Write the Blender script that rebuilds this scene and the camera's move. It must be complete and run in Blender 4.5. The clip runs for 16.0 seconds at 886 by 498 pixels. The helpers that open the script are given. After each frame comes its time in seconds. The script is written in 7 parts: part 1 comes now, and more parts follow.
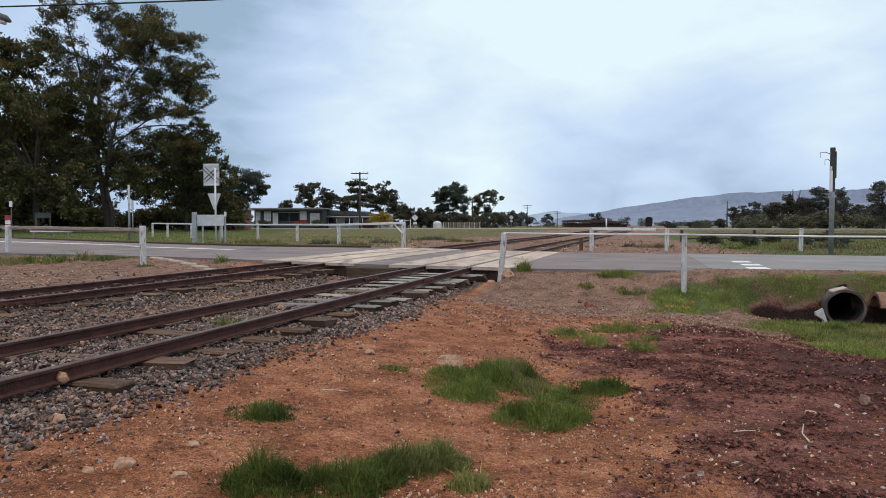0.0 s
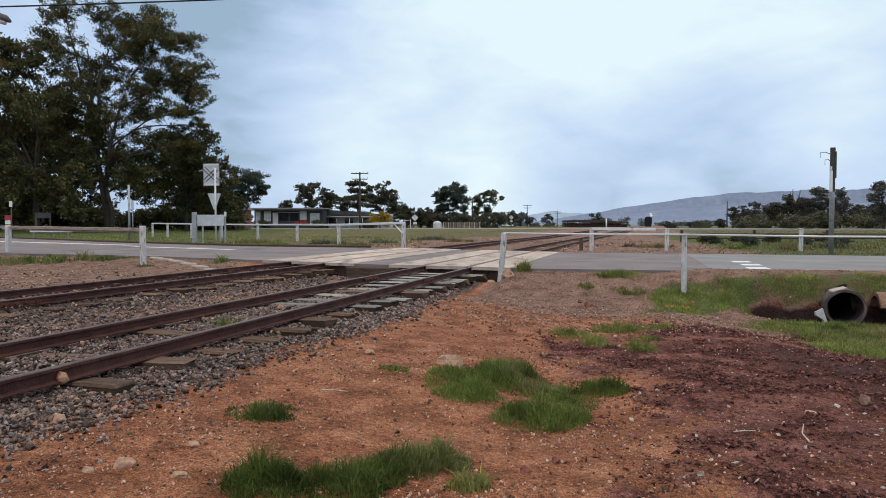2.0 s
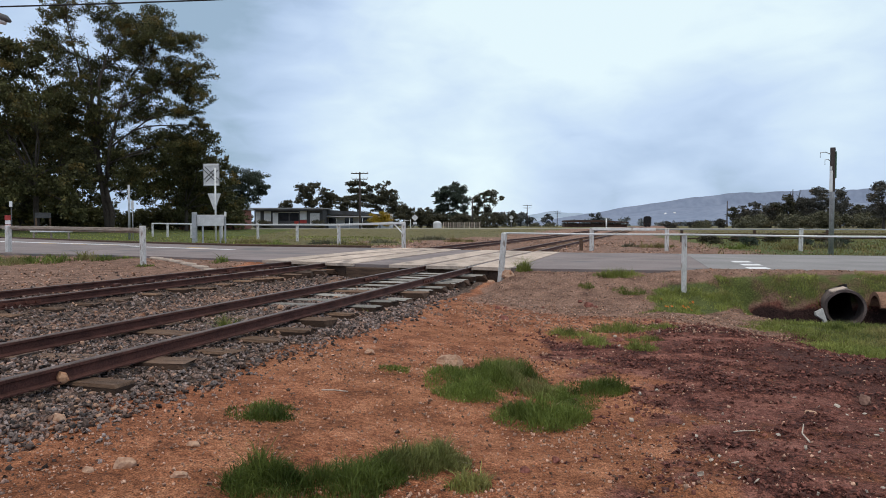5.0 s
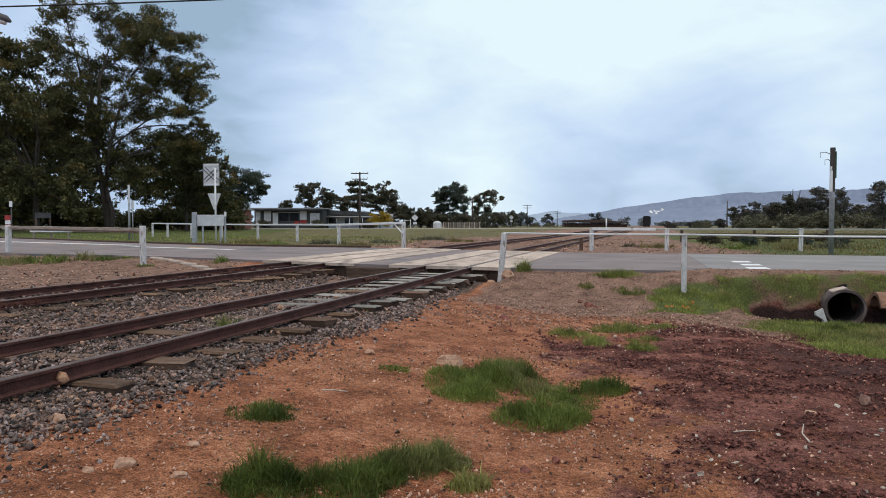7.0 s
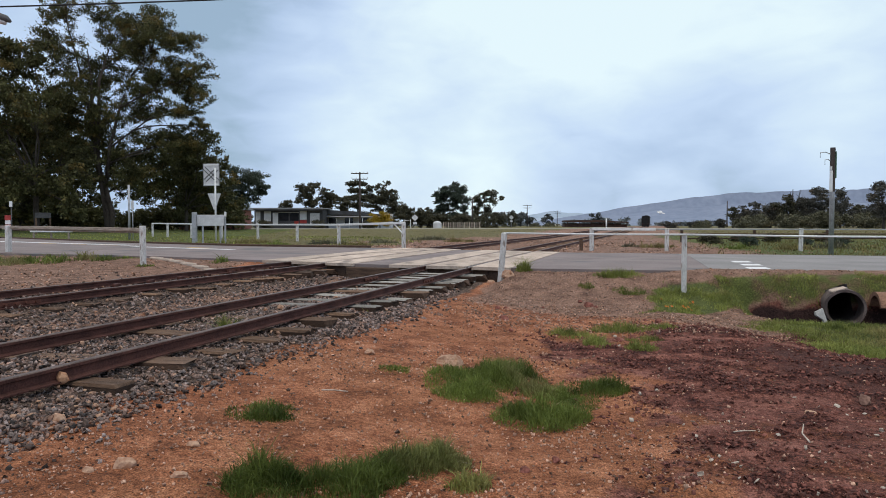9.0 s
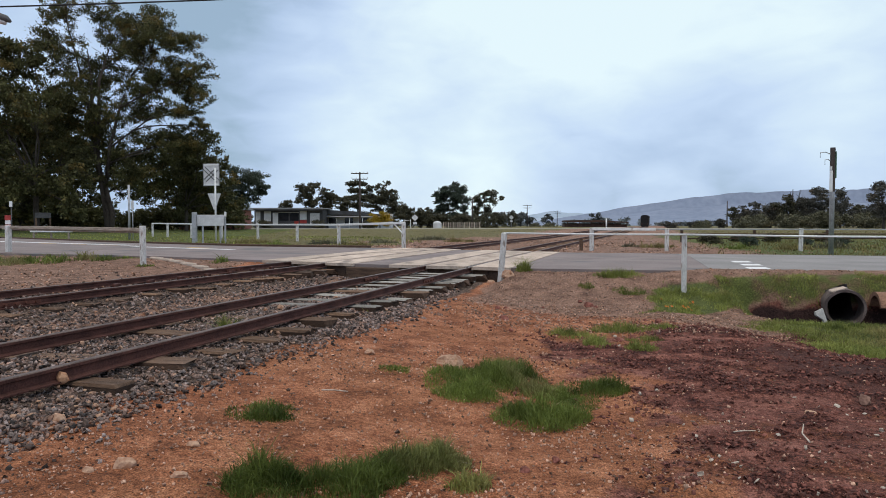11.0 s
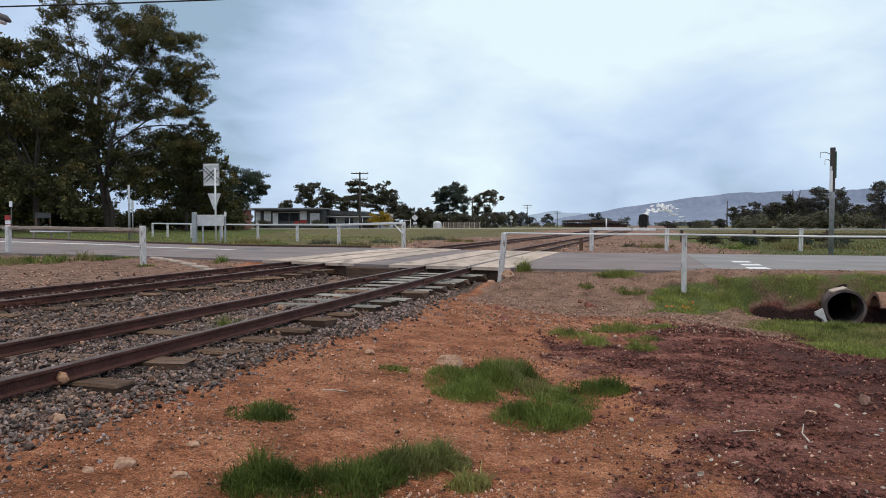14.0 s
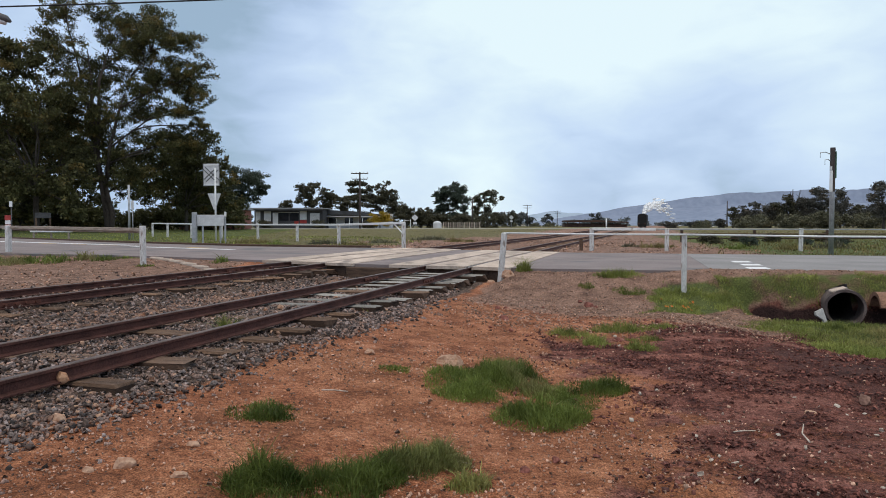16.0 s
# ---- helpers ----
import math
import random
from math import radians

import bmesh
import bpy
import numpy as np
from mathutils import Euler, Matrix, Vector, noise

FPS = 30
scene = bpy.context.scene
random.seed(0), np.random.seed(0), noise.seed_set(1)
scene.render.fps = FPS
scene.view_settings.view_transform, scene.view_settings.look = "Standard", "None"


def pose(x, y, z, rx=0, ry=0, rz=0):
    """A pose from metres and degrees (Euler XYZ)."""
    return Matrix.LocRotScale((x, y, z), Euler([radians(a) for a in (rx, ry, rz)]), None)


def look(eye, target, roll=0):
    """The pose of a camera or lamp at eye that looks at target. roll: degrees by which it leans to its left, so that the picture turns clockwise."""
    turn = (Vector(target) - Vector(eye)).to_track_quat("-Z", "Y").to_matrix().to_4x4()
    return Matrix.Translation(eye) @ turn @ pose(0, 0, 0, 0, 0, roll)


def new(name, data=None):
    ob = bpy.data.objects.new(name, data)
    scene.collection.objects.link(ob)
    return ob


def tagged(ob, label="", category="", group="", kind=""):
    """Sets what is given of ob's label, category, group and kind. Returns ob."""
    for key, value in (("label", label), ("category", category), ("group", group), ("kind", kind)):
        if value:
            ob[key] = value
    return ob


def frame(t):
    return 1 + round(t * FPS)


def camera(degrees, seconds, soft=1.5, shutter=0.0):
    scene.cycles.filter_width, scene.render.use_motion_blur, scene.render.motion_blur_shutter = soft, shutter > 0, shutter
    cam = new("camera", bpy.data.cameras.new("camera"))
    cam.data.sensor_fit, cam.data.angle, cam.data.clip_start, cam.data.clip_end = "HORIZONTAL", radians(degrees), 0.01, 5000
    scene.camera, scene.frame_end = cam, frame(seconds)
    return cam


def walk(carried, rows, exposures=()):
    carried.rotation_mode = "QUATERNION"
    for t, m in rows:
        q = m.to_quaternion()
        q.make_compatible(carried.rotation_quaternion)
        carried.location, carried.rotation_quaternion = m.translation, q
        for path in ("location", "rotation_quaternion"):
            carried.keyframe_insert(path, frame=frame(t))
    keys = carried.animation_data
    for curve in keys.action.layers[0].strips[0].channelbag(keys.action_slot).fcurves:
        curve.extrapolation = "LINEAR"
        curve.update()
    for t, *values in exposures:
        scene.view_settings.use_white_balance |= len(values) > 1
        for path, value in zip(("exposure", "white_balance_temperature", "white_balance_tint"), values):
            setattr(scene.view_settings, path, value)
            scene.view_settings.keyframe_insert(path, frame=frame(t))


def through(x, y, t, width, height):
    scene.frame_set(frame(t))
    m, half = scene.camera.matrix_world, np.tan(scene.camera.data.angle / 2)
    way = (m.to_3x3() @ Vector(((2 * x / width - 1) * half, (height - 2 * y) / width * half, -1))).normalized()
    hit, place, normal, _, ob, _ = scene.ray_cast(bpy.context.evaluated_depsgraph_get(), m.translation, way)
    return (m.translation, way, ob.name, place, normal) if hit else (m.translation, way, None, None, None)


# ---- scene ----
cam = camera(66.0, 16.0, soft=0.9)
EYE = (0.0, 0.0, 0.92)
# on a stand, quite still
walk(cam, [(t, pose(*EYE, 90 - 1.98, 0, 0)) for t in (0.0, 16.0)])

# ---- sky and sun ----
SUN_HEIGHT, SUN_TURN = 66.0, 190.0


def make_world():
    world = bpy.data.worlds.new("overcast_sky")
    scene.world = world
    world.use_nodes = True
    nt = world.node_tree
    nt.nodes.clear()
    N, L = nt.nodes.new, nt.links.new
    sky = N("ShaderNodeTexSky")
    sky.sky_type, sky.sun_disc = "NISHITA", False
    sky.sun_elevation, sky.sun_rotation = radians(SUN_HEIGHT), radians(SUN_TURN)
    dim = N("ShaderNodeMix")
    dim.data_type, dim.blend_type = "RGBA", "MULTIPLY"
    dim.inputs[0].default_value = 1.0
    dim.inputs[7].default_value = (0.1, 0.1, 0.1, 1)
    L(sky.outputs[0], dim.inputs[6])
    tc = N("ShaderNodeTexCoord")
    # clouds: wide soft noise, flattened towards the horizon
    mp = N("ShaderNodeMapping")
    mp.inputs["Scale"].default_value = (1.0, 1.0, 2.4)
    mp.inputs["Location"].default_value = (0.35, 0.2, 0.1)
    L(tc.outputs["Generated"], mp.inputs[0])
    nz = N("ShaderNodeTexNoise")
    nz.inputs["Scale"].default_value, nz.inputs["Detail"].default_value = 2.6, 6.0
    nz.inputs["Roughness"].default_value, nz.inputs["Distortion"].default_value = 0.5, 0.35
    L(mp.outputs[0], nz.inputs[0])

    def lobe(x, y, z, inner, outer):
        dot = N("ShaderNodeVectorMath")
        dot.operation = "DOT_PRODUCT"
        dot.inputs[1].default_value = Vector((x, y, z)).normalized()
        L(tc.outputs["Generated"], dot.inputs[0])
        m = N("ShaderNodeMapRange")
        m.interpolation_type = "SMOOTHSTEP"
        m.inputs["From Min"].default_value = math.cos(radians(outer))
        m.inputs["From Max"].default_value = math.cos(radians(inner))
        L(dot.outputs["Value"], m.inputs[0])
        return m.outputs[0]

    def mth(op, a, b):
        m = N("ShaderNodeMath")
        m.operation = op
        for s, v in zip(m.inputs, (a, b)):
            if isinstance(v, (int, float)):
                s.default_value = v
            else:
                L(v, s)
        return m.outputs[0]

    # thick bright cloud ahead, a grey bank over the gums and another over the range
    v = mth("ADD", mth("MULTIPLY", nz.outputs[0], 0.72), 0.12)
    v = mth("ADD", v, mth("MULTIPLY", lobe(0.02, 1, 0.27, 3, 21), 0.26))
    v = mth("ADD", v, mth("MULTIPLY", lobe(-0.36, 1, 0.2, 0.5, 10), -0.10))
    v = mth("ADD", v, mth("MULTIPLY", lobe(-0.27, 1, 0.29, 0.5, 13), -0.20))
    fine = N("ShaderNodeTexNoise")
    fine.inputs["Scale"].default_value, fine.inputs["Detail"].default_value, fine.inputs["Distortion"].default_value = 11.0, 5.0, 0.6
    L(mp.outputs[0], fine.inputs[0])
    v = mth("ADD", v, mth("MULTIPLY", mth("SUBTRACT", fine.outputs[0], 0.5), 0.22))
    v = mth("ADD", v, mth("MULTIPLY", lobe(0.31, 1, 0.07, 1, 15), -0.26))
    v = mth("ADD", v, mth("MULTIPLY", lobe(0.38, 1, 0.34, 2, 18), 0.30))
    v = mth("ADD", v, mth("MULTIPLY", lobe(0.33, 1, 0.035, 0.3, 4.5), 0.12))
    ramp = N("ShaderNodeValToRGB")
    e = ramp.color_ramp.elements
    e[0].position, e[0].color = 0.28, (0.345, 0.48, 0.63, 1)
    e[1].position, e[1].color = 0.80, (0.845, 1.0, 1.05, 1)
    mid = e.new(0.52)
    mid.color = (0.60, 0.752, 0.97, 1)
    haze = e.new(0.40)
    haze.color = (0.49, 0.635, 0.86, 1)
    L(v, ramp.inputs[0])
    mix = N("ShaderNodeMix")
    mix.data_type = "RGBA"
    mix.inputs[0].default_value = 0.9
    L(dim.outputs[2], mix.inputs[6])
    L(ramp.outputs[0], mix.inputs[7])
    bg = N("ShaderNodeBackground")
    # an overcast sky grows brighter towards the zenith
    sep, high = N("ShaderNodeSeparateXYZ"), N("ShaderNodeMapRange")
    L(tc.outputs["Generated"], sep.inputs[0])
    high.interpolation_type = "SMOOTHSTEP"
    high.inputs["From Min"].default_value, high.inputs["From Max"].default_value = 0.38, 1.0
    high.inputs["To Min"].default_value, high.inputs["To Max"].default_value = 0.0, 1.0
    L(sep.outputs[2], high.inputs[0])
    thick = N("ShaderNodeMix")
    thick.data_type = "RGBA"
    thick.inputs[7].default_value = (1.22, 1.22, 1.20, 1)
    L(high.outputs[0], thick.inputs[0])
    L(mix.outputs[2], thick.inputs[6])
    L(thick.outputs[2], bg.inputs[0])
    out = N("ShaderNodeOutputWorld")
    L(bg.outputs[0], out.inputs[0])


make_world()
sun = new("sun", bpy.data.lights.new("sun", "SUN"))
sun.data.energy, sun.data.angle, sun.data.color = 0.72, radians(20), (1.0, 0.89, 0.76)
a, b = radians(SUN_HEIGHT), radians(SUN_TURN)
sun.matrix_world = look((20 * math.sin(b), 20 * math.cos(b), 60), (0, 0, 60 - 20 * math.tan(a)))
scene.view_settings.exposure = 0.0

# ---- materials ----


def surface(name, dark, light, scale=6.0, rough=0.8, bump=0.2, fine=60.0, metal=0.0, per=None, spread=0.25, spots=None, spot_scale=3.0, spot_at=0.62, alpha=1.0, stretch=None, tint=None):
    """A weathered surface: two sizes of noise between two colours, optional stains, and a spread of tone per object or piece."""
    m = bpy.data.materials.new(name)
    m.use_nodes = True
    nt = m.node_tree
    N, L = nt.nodes.new, nt.links.new
    bsdf = nt.nodes["Principled BSDF"]
    tc = N("ShaderNodeTexCoord")
    coord = tc.outputs["Object"]
    if stretch:
        mp = N("ShaderNodeMapping")
        mp.inputs["Scale"].default_value = stretch
        L(coord, mp.inputs[0])
        coord = mp.outputs[0]
    big, small = N("ShaderNodeTexNoise"), N("ShaderNodeTexNoise")
    for n, s, d in ((big, scale, 4), (small, fine, 3)):
        n.inputs["Scale"].default_value, n.inputs["Detail"].default_value = s, d
        L(coord, n.inputs[0])
    add = N("ShaderNodeMath")
    add.operation = "MULTIPLY_ADD"
    add.inputs[1].default_value, add.inputs[2].default_value = 0.55, 0.0
    L(small.outputs[0], add.inputs[0])
    add2 = N("ShaderNodeMath")
    add2.operation = "MULTIPLY_ADD"
    add2.inputs[1].default_value = 0.55
    L(big.outputs[0], add2.inputs[0])
    L(add.outputs[0], add2.inputs[2])
    ramp = N("ShaderNodeValToRGB")
    e = ramp.color_ramp.elements
    e[0].position, e[0].color = 0.38, (*dark, 1)
    e[1].position, e[1].color = 0.70, (*light, 1)
    L(add2.outputs[0], ramp.inputs[0])
    col = ramp.outputs[0]
    if spots:
        sp = N("ShaderNodeTexNoise")
        sp.inputs["Scale"].default_value, sp.inputs["Detail"].default_value = spot_scale, 5
        L(coord, sp.inputs[0])
        mr = N("ShaderNodeMapRange")
        mr.inputs["From Min"].default_value, mr.inputs["From Max"].default_value = spot_at - 0.04, spot_at + 0.05
        L(sp.outputs[0], mr.inputs[0])
        mx = N("ShaderNodeMix")
        mx.data_type = "RGBA"
        L(mr.outputs[0], mx.inputs[0])
        L(col, mx.inputs[6])
        mx.inputs[7].default_value = (*spots, 1)
        col = mx.outputs[2]
    if per:
        src = N("ShaderNodeObjectInfo").outputs["Random"] if per == "object" else N("ShaderNodeNewGeometry").outputs["Random Per Island"]
        mr = N("ShaderNodeMapRange")
        mr.inputs["To Min"].default_value, mr.inputs["To Max"].default_value = 1 - spread, 1 + spread
        L(src, mr.inputs[0])
        hs = N("ShaderNodeHueSaturation")
        L(mr.outputs[0], hs.inputs["Value"])
        L(col, hs.inputs["Color"])
        col = hs.outputs[0]
        if tint:
            fr = N("ShaderNodeMath")
            fr.operation = "MULTIPLY"
            fr.inputs[1].default_value = 17.3
            L(src, fr.inputs[0])
            fr2 = N("ShaderNodeMath")
            fr2.operation = "FRACT"
            L(fr.outputs[0], fr2.inputs[0])
            tm = N("ShaderNodeMix")
            tm.data_type, tm.blend_type = "RGBA", "MULTIPLY"
            tm.inputs[7].default_value = (*tint, 1)
            L(fr2.outputs[0], tm.inputs[0])
            L(col, tm.inputs[6])
            col = tm.outputs[2]
    L(col, bsdf.inputs["Base Color"])
    bsdf.inputs["Roughness"].default_value, bsdf.inputs["Metallic"].default_value = rough, metal
    bsdf.inputs["Specular IOR Level"].default_value = 0.35
    if bump:
        bp = N("ShaderNodeBump")
        bp.inputs["Strength"].default_value, bp.inputs["Distance"].default_value = bump, 0.02
        L(add2.outputs[0], bp.inputs["Height"])
        L(bp.outputs[0], bsdf.inputs["Normal"])
    return m


def foliage(name, dark, light, dry=None, through=0.22):
    """Leaves: tone varied leaf by leaf, a little light passing through."""
    m = surface(name, dark, light, scale=0.35, rough=0.6, bump=0, fine=3.0, per="island", spread=0.3, spots=dry, spot_scale=0.5, spot_at=0.60)
    nt = m.node_tree
    nt.nodes["Principled BSDF"].inputs["Specular IOR Level"].default_value = 0.2
    tr = nt.nodes.new("ShaderNodeBsdfTranslucent")
    src = nt.nodes["Principled BSDF"].inputs["Base Color"].links[0].from_socket
    nt.links.new(src, tr.inputs[0])
    mx = nt.nodes.new("ShaderNodeMixShader")
    mx.inputs[0].default_value = through
    nt.links.new(nt.nodes["Principled BSDF"].outputs[0], mx.inputs[1])
    nt.links.new(tr.outputs[0], mx.inputs[2])
    nt.links.new(mx.outputs[0], nt.nodes["Material Output"].inputs[0])
    return m


def ground_material():
    m = bpy.data.materials.new("earth")
    m.use_nodes = True
    nt = m.node_tree
    N, L = nt.nodes.new, nt.links.new
    bsdf = nt.nodes["Principled BSDF"]
    tc = N("ShaderNodeTexCoord")

    def nz(scale, detail=4, rough=0.55):
        n = N("ShaderNodeTexNoise")
        n.inputs["Scale"].default_value, n.inputs["Detail"].default_value, n.inputs["Roughness"].default_value = scale, detail, rough
        L(tc.outputs["Object"], n.inputs[0])
        return n.outputs[0]

    def ramp(fac, stops):
        r = N("ShaderNodeValToRGB")
        e = r.color_ramp.elements
        for k, (p, c) in enumerate(stops):
            q = e[k] if k < 2 else e.new(p)
            q.position, q.color = p, (*c, 1)
        L(fac, r.inputs[0])
        return r.outputs[0]

    def mth(op, a, b):
        q = N("ShaderNodeMath")
        q.operation = op
        for s, v in zip(q.inputs, (a, b)):
            if isinstance(v, (int, float)):
                s.default_value = v
            else:
                L(v, s)
        return q.outputs[0]

    def mix(fac, c0, c1):
        x = N("ShaderNodeMix")
        x.data_type = "RGBA"
        L(fac, x.inputs[0])
        L(c0, x.inputs[6])
        L(c1, x.inputs[7])
        return x.outputs[2]

    def weight(src, noise_out, amount=0.7):
        v = mth("ADD", src, mth("MULTIPLY", mth("SUBTRACT", noise_out, 0.5), amount))
        r = N("ShaderNodeMapRange")
        r.interpolation_type = "SMOOTHSTEP"
        r.inputs["From Min"].default_value, r.inputs["From Max"].default_value = 0.36, 0.64
        L(v, r.inputs[0])
        return r.outputs[0]

    broad, mid, fine, grit = nz(0.55), nz(3.2, 5), nz(28, 5, 0.65), nz(110, 3)
    two = mth("ADD", mth("MULTIPLY", mid, 0.5), mth("MULTIPLY", fine, 0.5))
    dirt = ramp(two, [(0.36, (0.145, 0.052, 0.024)), (0.64, (0.52, 0.245, 0.13)), (0.5, (0.33, 0.129, 0.061))])
    wash = ramp(two, [(0.38, (0.11, 0.036, 0.018)), (0.5, (0.335, 0.122, 0.058)), (0.62, (0.54, 0.245, 0.132))])
    dirt = mix(weight(broad, mid, 0.5), dirt, wash)
    ballast = ramp(fine, [(0.36, (0.028, 0.02, 0.016)), (0.66, (0.21, 0.145, 0.11))])
    mud = ramp(two, [(0.38, (0.040, 0.013, 0.0095)), (0.5, (0.18, 0.066, 0.047)), (0.62, (0.35, 0.15, 0.11))])
    pale = ramp(two, [(0.36, (0.11, 0.06, 0.041)), (0.64, (0.38, 0.23, 0.165))])
    dry = ramp(two, [(0.36, (0.055, 0.055, 0.02)), (0.64, (0.215, 0.18, 0.08))])
    lawn = ramp(two, [(0.33, (0.04, 0.052, 0.013)), (0.66, (0.135, 0.155, 0.045))])
    c1, c2 = N("ShaderNodeVertexColor"), N("ShaderNodeVertexColor")
    c1.layer_name, c2.layer_name = "cover", "cover_far"
    s1, s2 = N("ShaderNodeSeparateColor"), N("ShaderNodeSeparateColor")
    L(c1.outputs[0], s1.inputs[0])
    L(c2.outputs[0], s2.inputs[0])
    col = dirt
    col = mix(weight(s2.outputs[0], mid), col, pale)
    col = mix(weight(s1.outputs[2], mid, 1.0), col, mud)
    col = mix(weight(s2.outputs[1], mid), col, dry)
    col = mix(weight(s2.outputs[2], mid), col, lawn)
    col = mix(weight(s1.outputs[1], mid), col, lawn)
    col = mix(weight(s1.outputs[0], mid), col, ballast)
    c3 = N("ShaderNodeVertexColor")
    c3.layer_name = "cover_wet_shade"
    s3 = N("ShaderNodeSeparateColor")
    L(c3.outputs[0], s3.inputs[0])
    col = mix(mth("MULTIPLY", weight(s3.outputs[1], mid, 1.2), weight(s1.outputs[2], mid, 1.0)), col, ramp(two, [(0.38, (0.024, 0.009, 0.007)), (0.62, (0.135, 0.052, 0.039))]))
    # ditch floor near black: wet mud with the ditch's shade mixed in
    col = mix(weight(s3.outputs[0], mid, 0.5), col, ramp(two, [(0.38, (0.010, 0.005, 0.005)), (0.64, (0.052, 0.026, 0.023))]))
    col = mix(mth("MULTIPLY", mth("MULTIPLY", weight(s3.outputs[2], fine, 0.9), weight(s1.outputs[2], mid, 0.6)), 0.85), col, ramp(fine, [(0.36, (0.020, 0.0065, 0.006)), (0.66, (0.125, 0.042, 0.034))]))
    # pale and dark grains strewn over everything
    grain = ramp(grit, [(0.35, (0.3, 0.28, 0.28)), (0.66, (1.75, 1.75, 1.75))])
    x = N("ShaderNodeMix")
    x.data_type, x.blend_type = "RGBA", "MULTIPLY"
    x.inputs[0].default_value = 0.8
    L(col, x.inputs[6])
    L(grain, x.inputs[7])
    L(x.outputs[2], bsdf.inputs["Base Color"])
    bsdf.inputs["Roughness"].default_value = 0.95
    bsdf.inputs["Specular IOR Level"].default_value = 0.2
    bp = N("ShaderNodeBump")
    bp.inputs["Strength"].default_value, bp.inputs["Distance"].default_value = 1.0, 0.045
    L(mth("ADD", mth("MULTIPLY", fine, 1.0), mth("MULTIPLY", grit, 0.35)), bp.inputs["Height"])
    L(bp.outputs[0], bsdf.inputs["Normal"])
    return m


EARTH = ground_material()
ASPHALT = surface("asphalt", (0.155, 0.122, 0.116), (0.255, 0.208, 0.198), scale=0.7, rough=0.85, bump=0.25, fine=90, spots=(0.13, 0.125, 0.125), spot_scale=0.5, spot_at=0.6)
ASPHALT_PALE = surface("pale_asphalt", (0.17, 0.16, 0.155), (0.29, 0.27, 0.262), scale=0.7, rough=0.85, bump=0.25, fine=90)
CONCRETE = surface("old_concrete", (0.31, 0.235, 0.185), (0.60, 0.485, 0.40), scale=1.6, rough=0.9, bump=0.3, fine=45, per="object", spread=0.14, spots=(0.24, 0.195, 0.165), spot_scale=1.1, spot_at=0.63, stretch=(1.6, 0.45, 1))
# earth brown, deepened for the shade under the deck
DECK_BASE = surface("shaded_backing", (0.035, 0.022, 0.016), (0.14, 0.085, 0.06), scale=4, rough=0.95, bump=0.4, fine=40)
PIPE_CONCRETE = surface("pipe_concrete", (0.05, 0.036, 0.033), (0.16, 0.122, 0.11), scale=5, rough=0.9, bump=0.4, fine=50, spots=(0.09, 0.06, 0.045), spot_scale=4)
KERB = surface("kerb_concrete", (0.30, 0.27, 0.22), (0.5, 0.46, 0.38), scale=3, rough=0.9, bump=0.4, fine=50)
WHITE_WOOD = surface("white_painted_timber", (0.40, 0.38, 0.36), (0.76, 0.75, 0.73), scale=5, rough=0.6, bump=0.25, fine=40, spots=(0.26, 0.22, 0.19), spot_scale=6, spot_at=0.6, stretch=(3, 3, 0.6))
WHITE_PAINT = surface("white_paint", (0.62, 0.62, 0.61), (0.82, 0.82, 0.81), scale=4, rough=0.5, bump=0.1, fine=40, spots=(0.4, 0.36, 0.32), spot_scale=5, spot_at=0.68)
ROAD_PAINT = surface("road_paint", (0.6, 0.6, 0.6), (0.82, 0.82, 0.82), scale=4, rough=0.8, bump=0.1, fine=60, spots=(0.35, 0.34, 0.33), spot_scale=9, spot_at=0.66)
YELLOW_PAINT = surface("yellow_road_paint", (0.55, 0.36, 0.10), (0.72, 0.5, 0.18), scale=4, rough=0.8, bump=0.1, fine=60)
GREY_WOOD = surface("grey_weathered_timber", (0.13, 0.10, 0.08), (0.36, 0.30, 0.25), scale=3, rough=0.9, bump=0.6, fine=30, per="object", spread=0.35, stretch=(1, 8, 8))
SLEEPER_WOOD = surface("brown_sleeper_timber", (0.055, 0.03, 0.019), (0.28, 0.168, 0.105), scale=3, rough=0.9, bump=0.6, fine=30, per="object", spread=0.45, stretch=(1, 8, 8))
PALE_SLEEPER = surface("bleached_sleeper_timber", (0.13, 0.115, 0.10), (0.44, 0.415, 0.375), scale=3, rough=0.9, bump=0.6, fine=30, per="object", spread=0.35, stretch=(1, 8, 8))
DARK_WOOD = surface("dark_oiled_timber", (0.04, 0.024, 0.017), (0.18, 0.112, 0.075), scale=3, rough=0.9, bump=0.6, fine=30, per="object", spread=0.5, stretch=(1, 8, 8))
# earth-brown timber with the shade of sleeper sides and kerb mixed in
SHADED_WOOD = surface("shaded_timber", (0.022, 0.013, 0.009), (0.10, 0.058, 0.038), scale=3, rough=0.95, bump=0.6, fine=30, per="object", spread=0.4, stretch=(1, 8, 8))
POLE_WOOD = surface("pole_timber", (0.03, 0.024, 0.022), (0.10, 0.08, 0.072), scale=3, rough=0.9, bump=0.3, fine=20, stretch=(6, 6, 0.5))
RAIL_RUST = surface("rusty_rail_web", (0.036, 0.013, 0.010), (0.125, 0.05, 0.038), scale=5, rough=0.75, bump=0.3, fine=70, metal=0.25)
RAIL_TOP = surface("worn_rail_head", (0.065, 0.04, 0.032), (0.18, 0.125, 0.105), scale=4, rough=0.5, bump=0.05, fine=60, metal=0.4)
FISHPLATE = surface("red_rust_fishplate", (0.06, 0.022, 0.016), (0.17, 0.066, 0.045), scale=9, rough=0.8, bump=0.3, fine=70, metal=0.2)
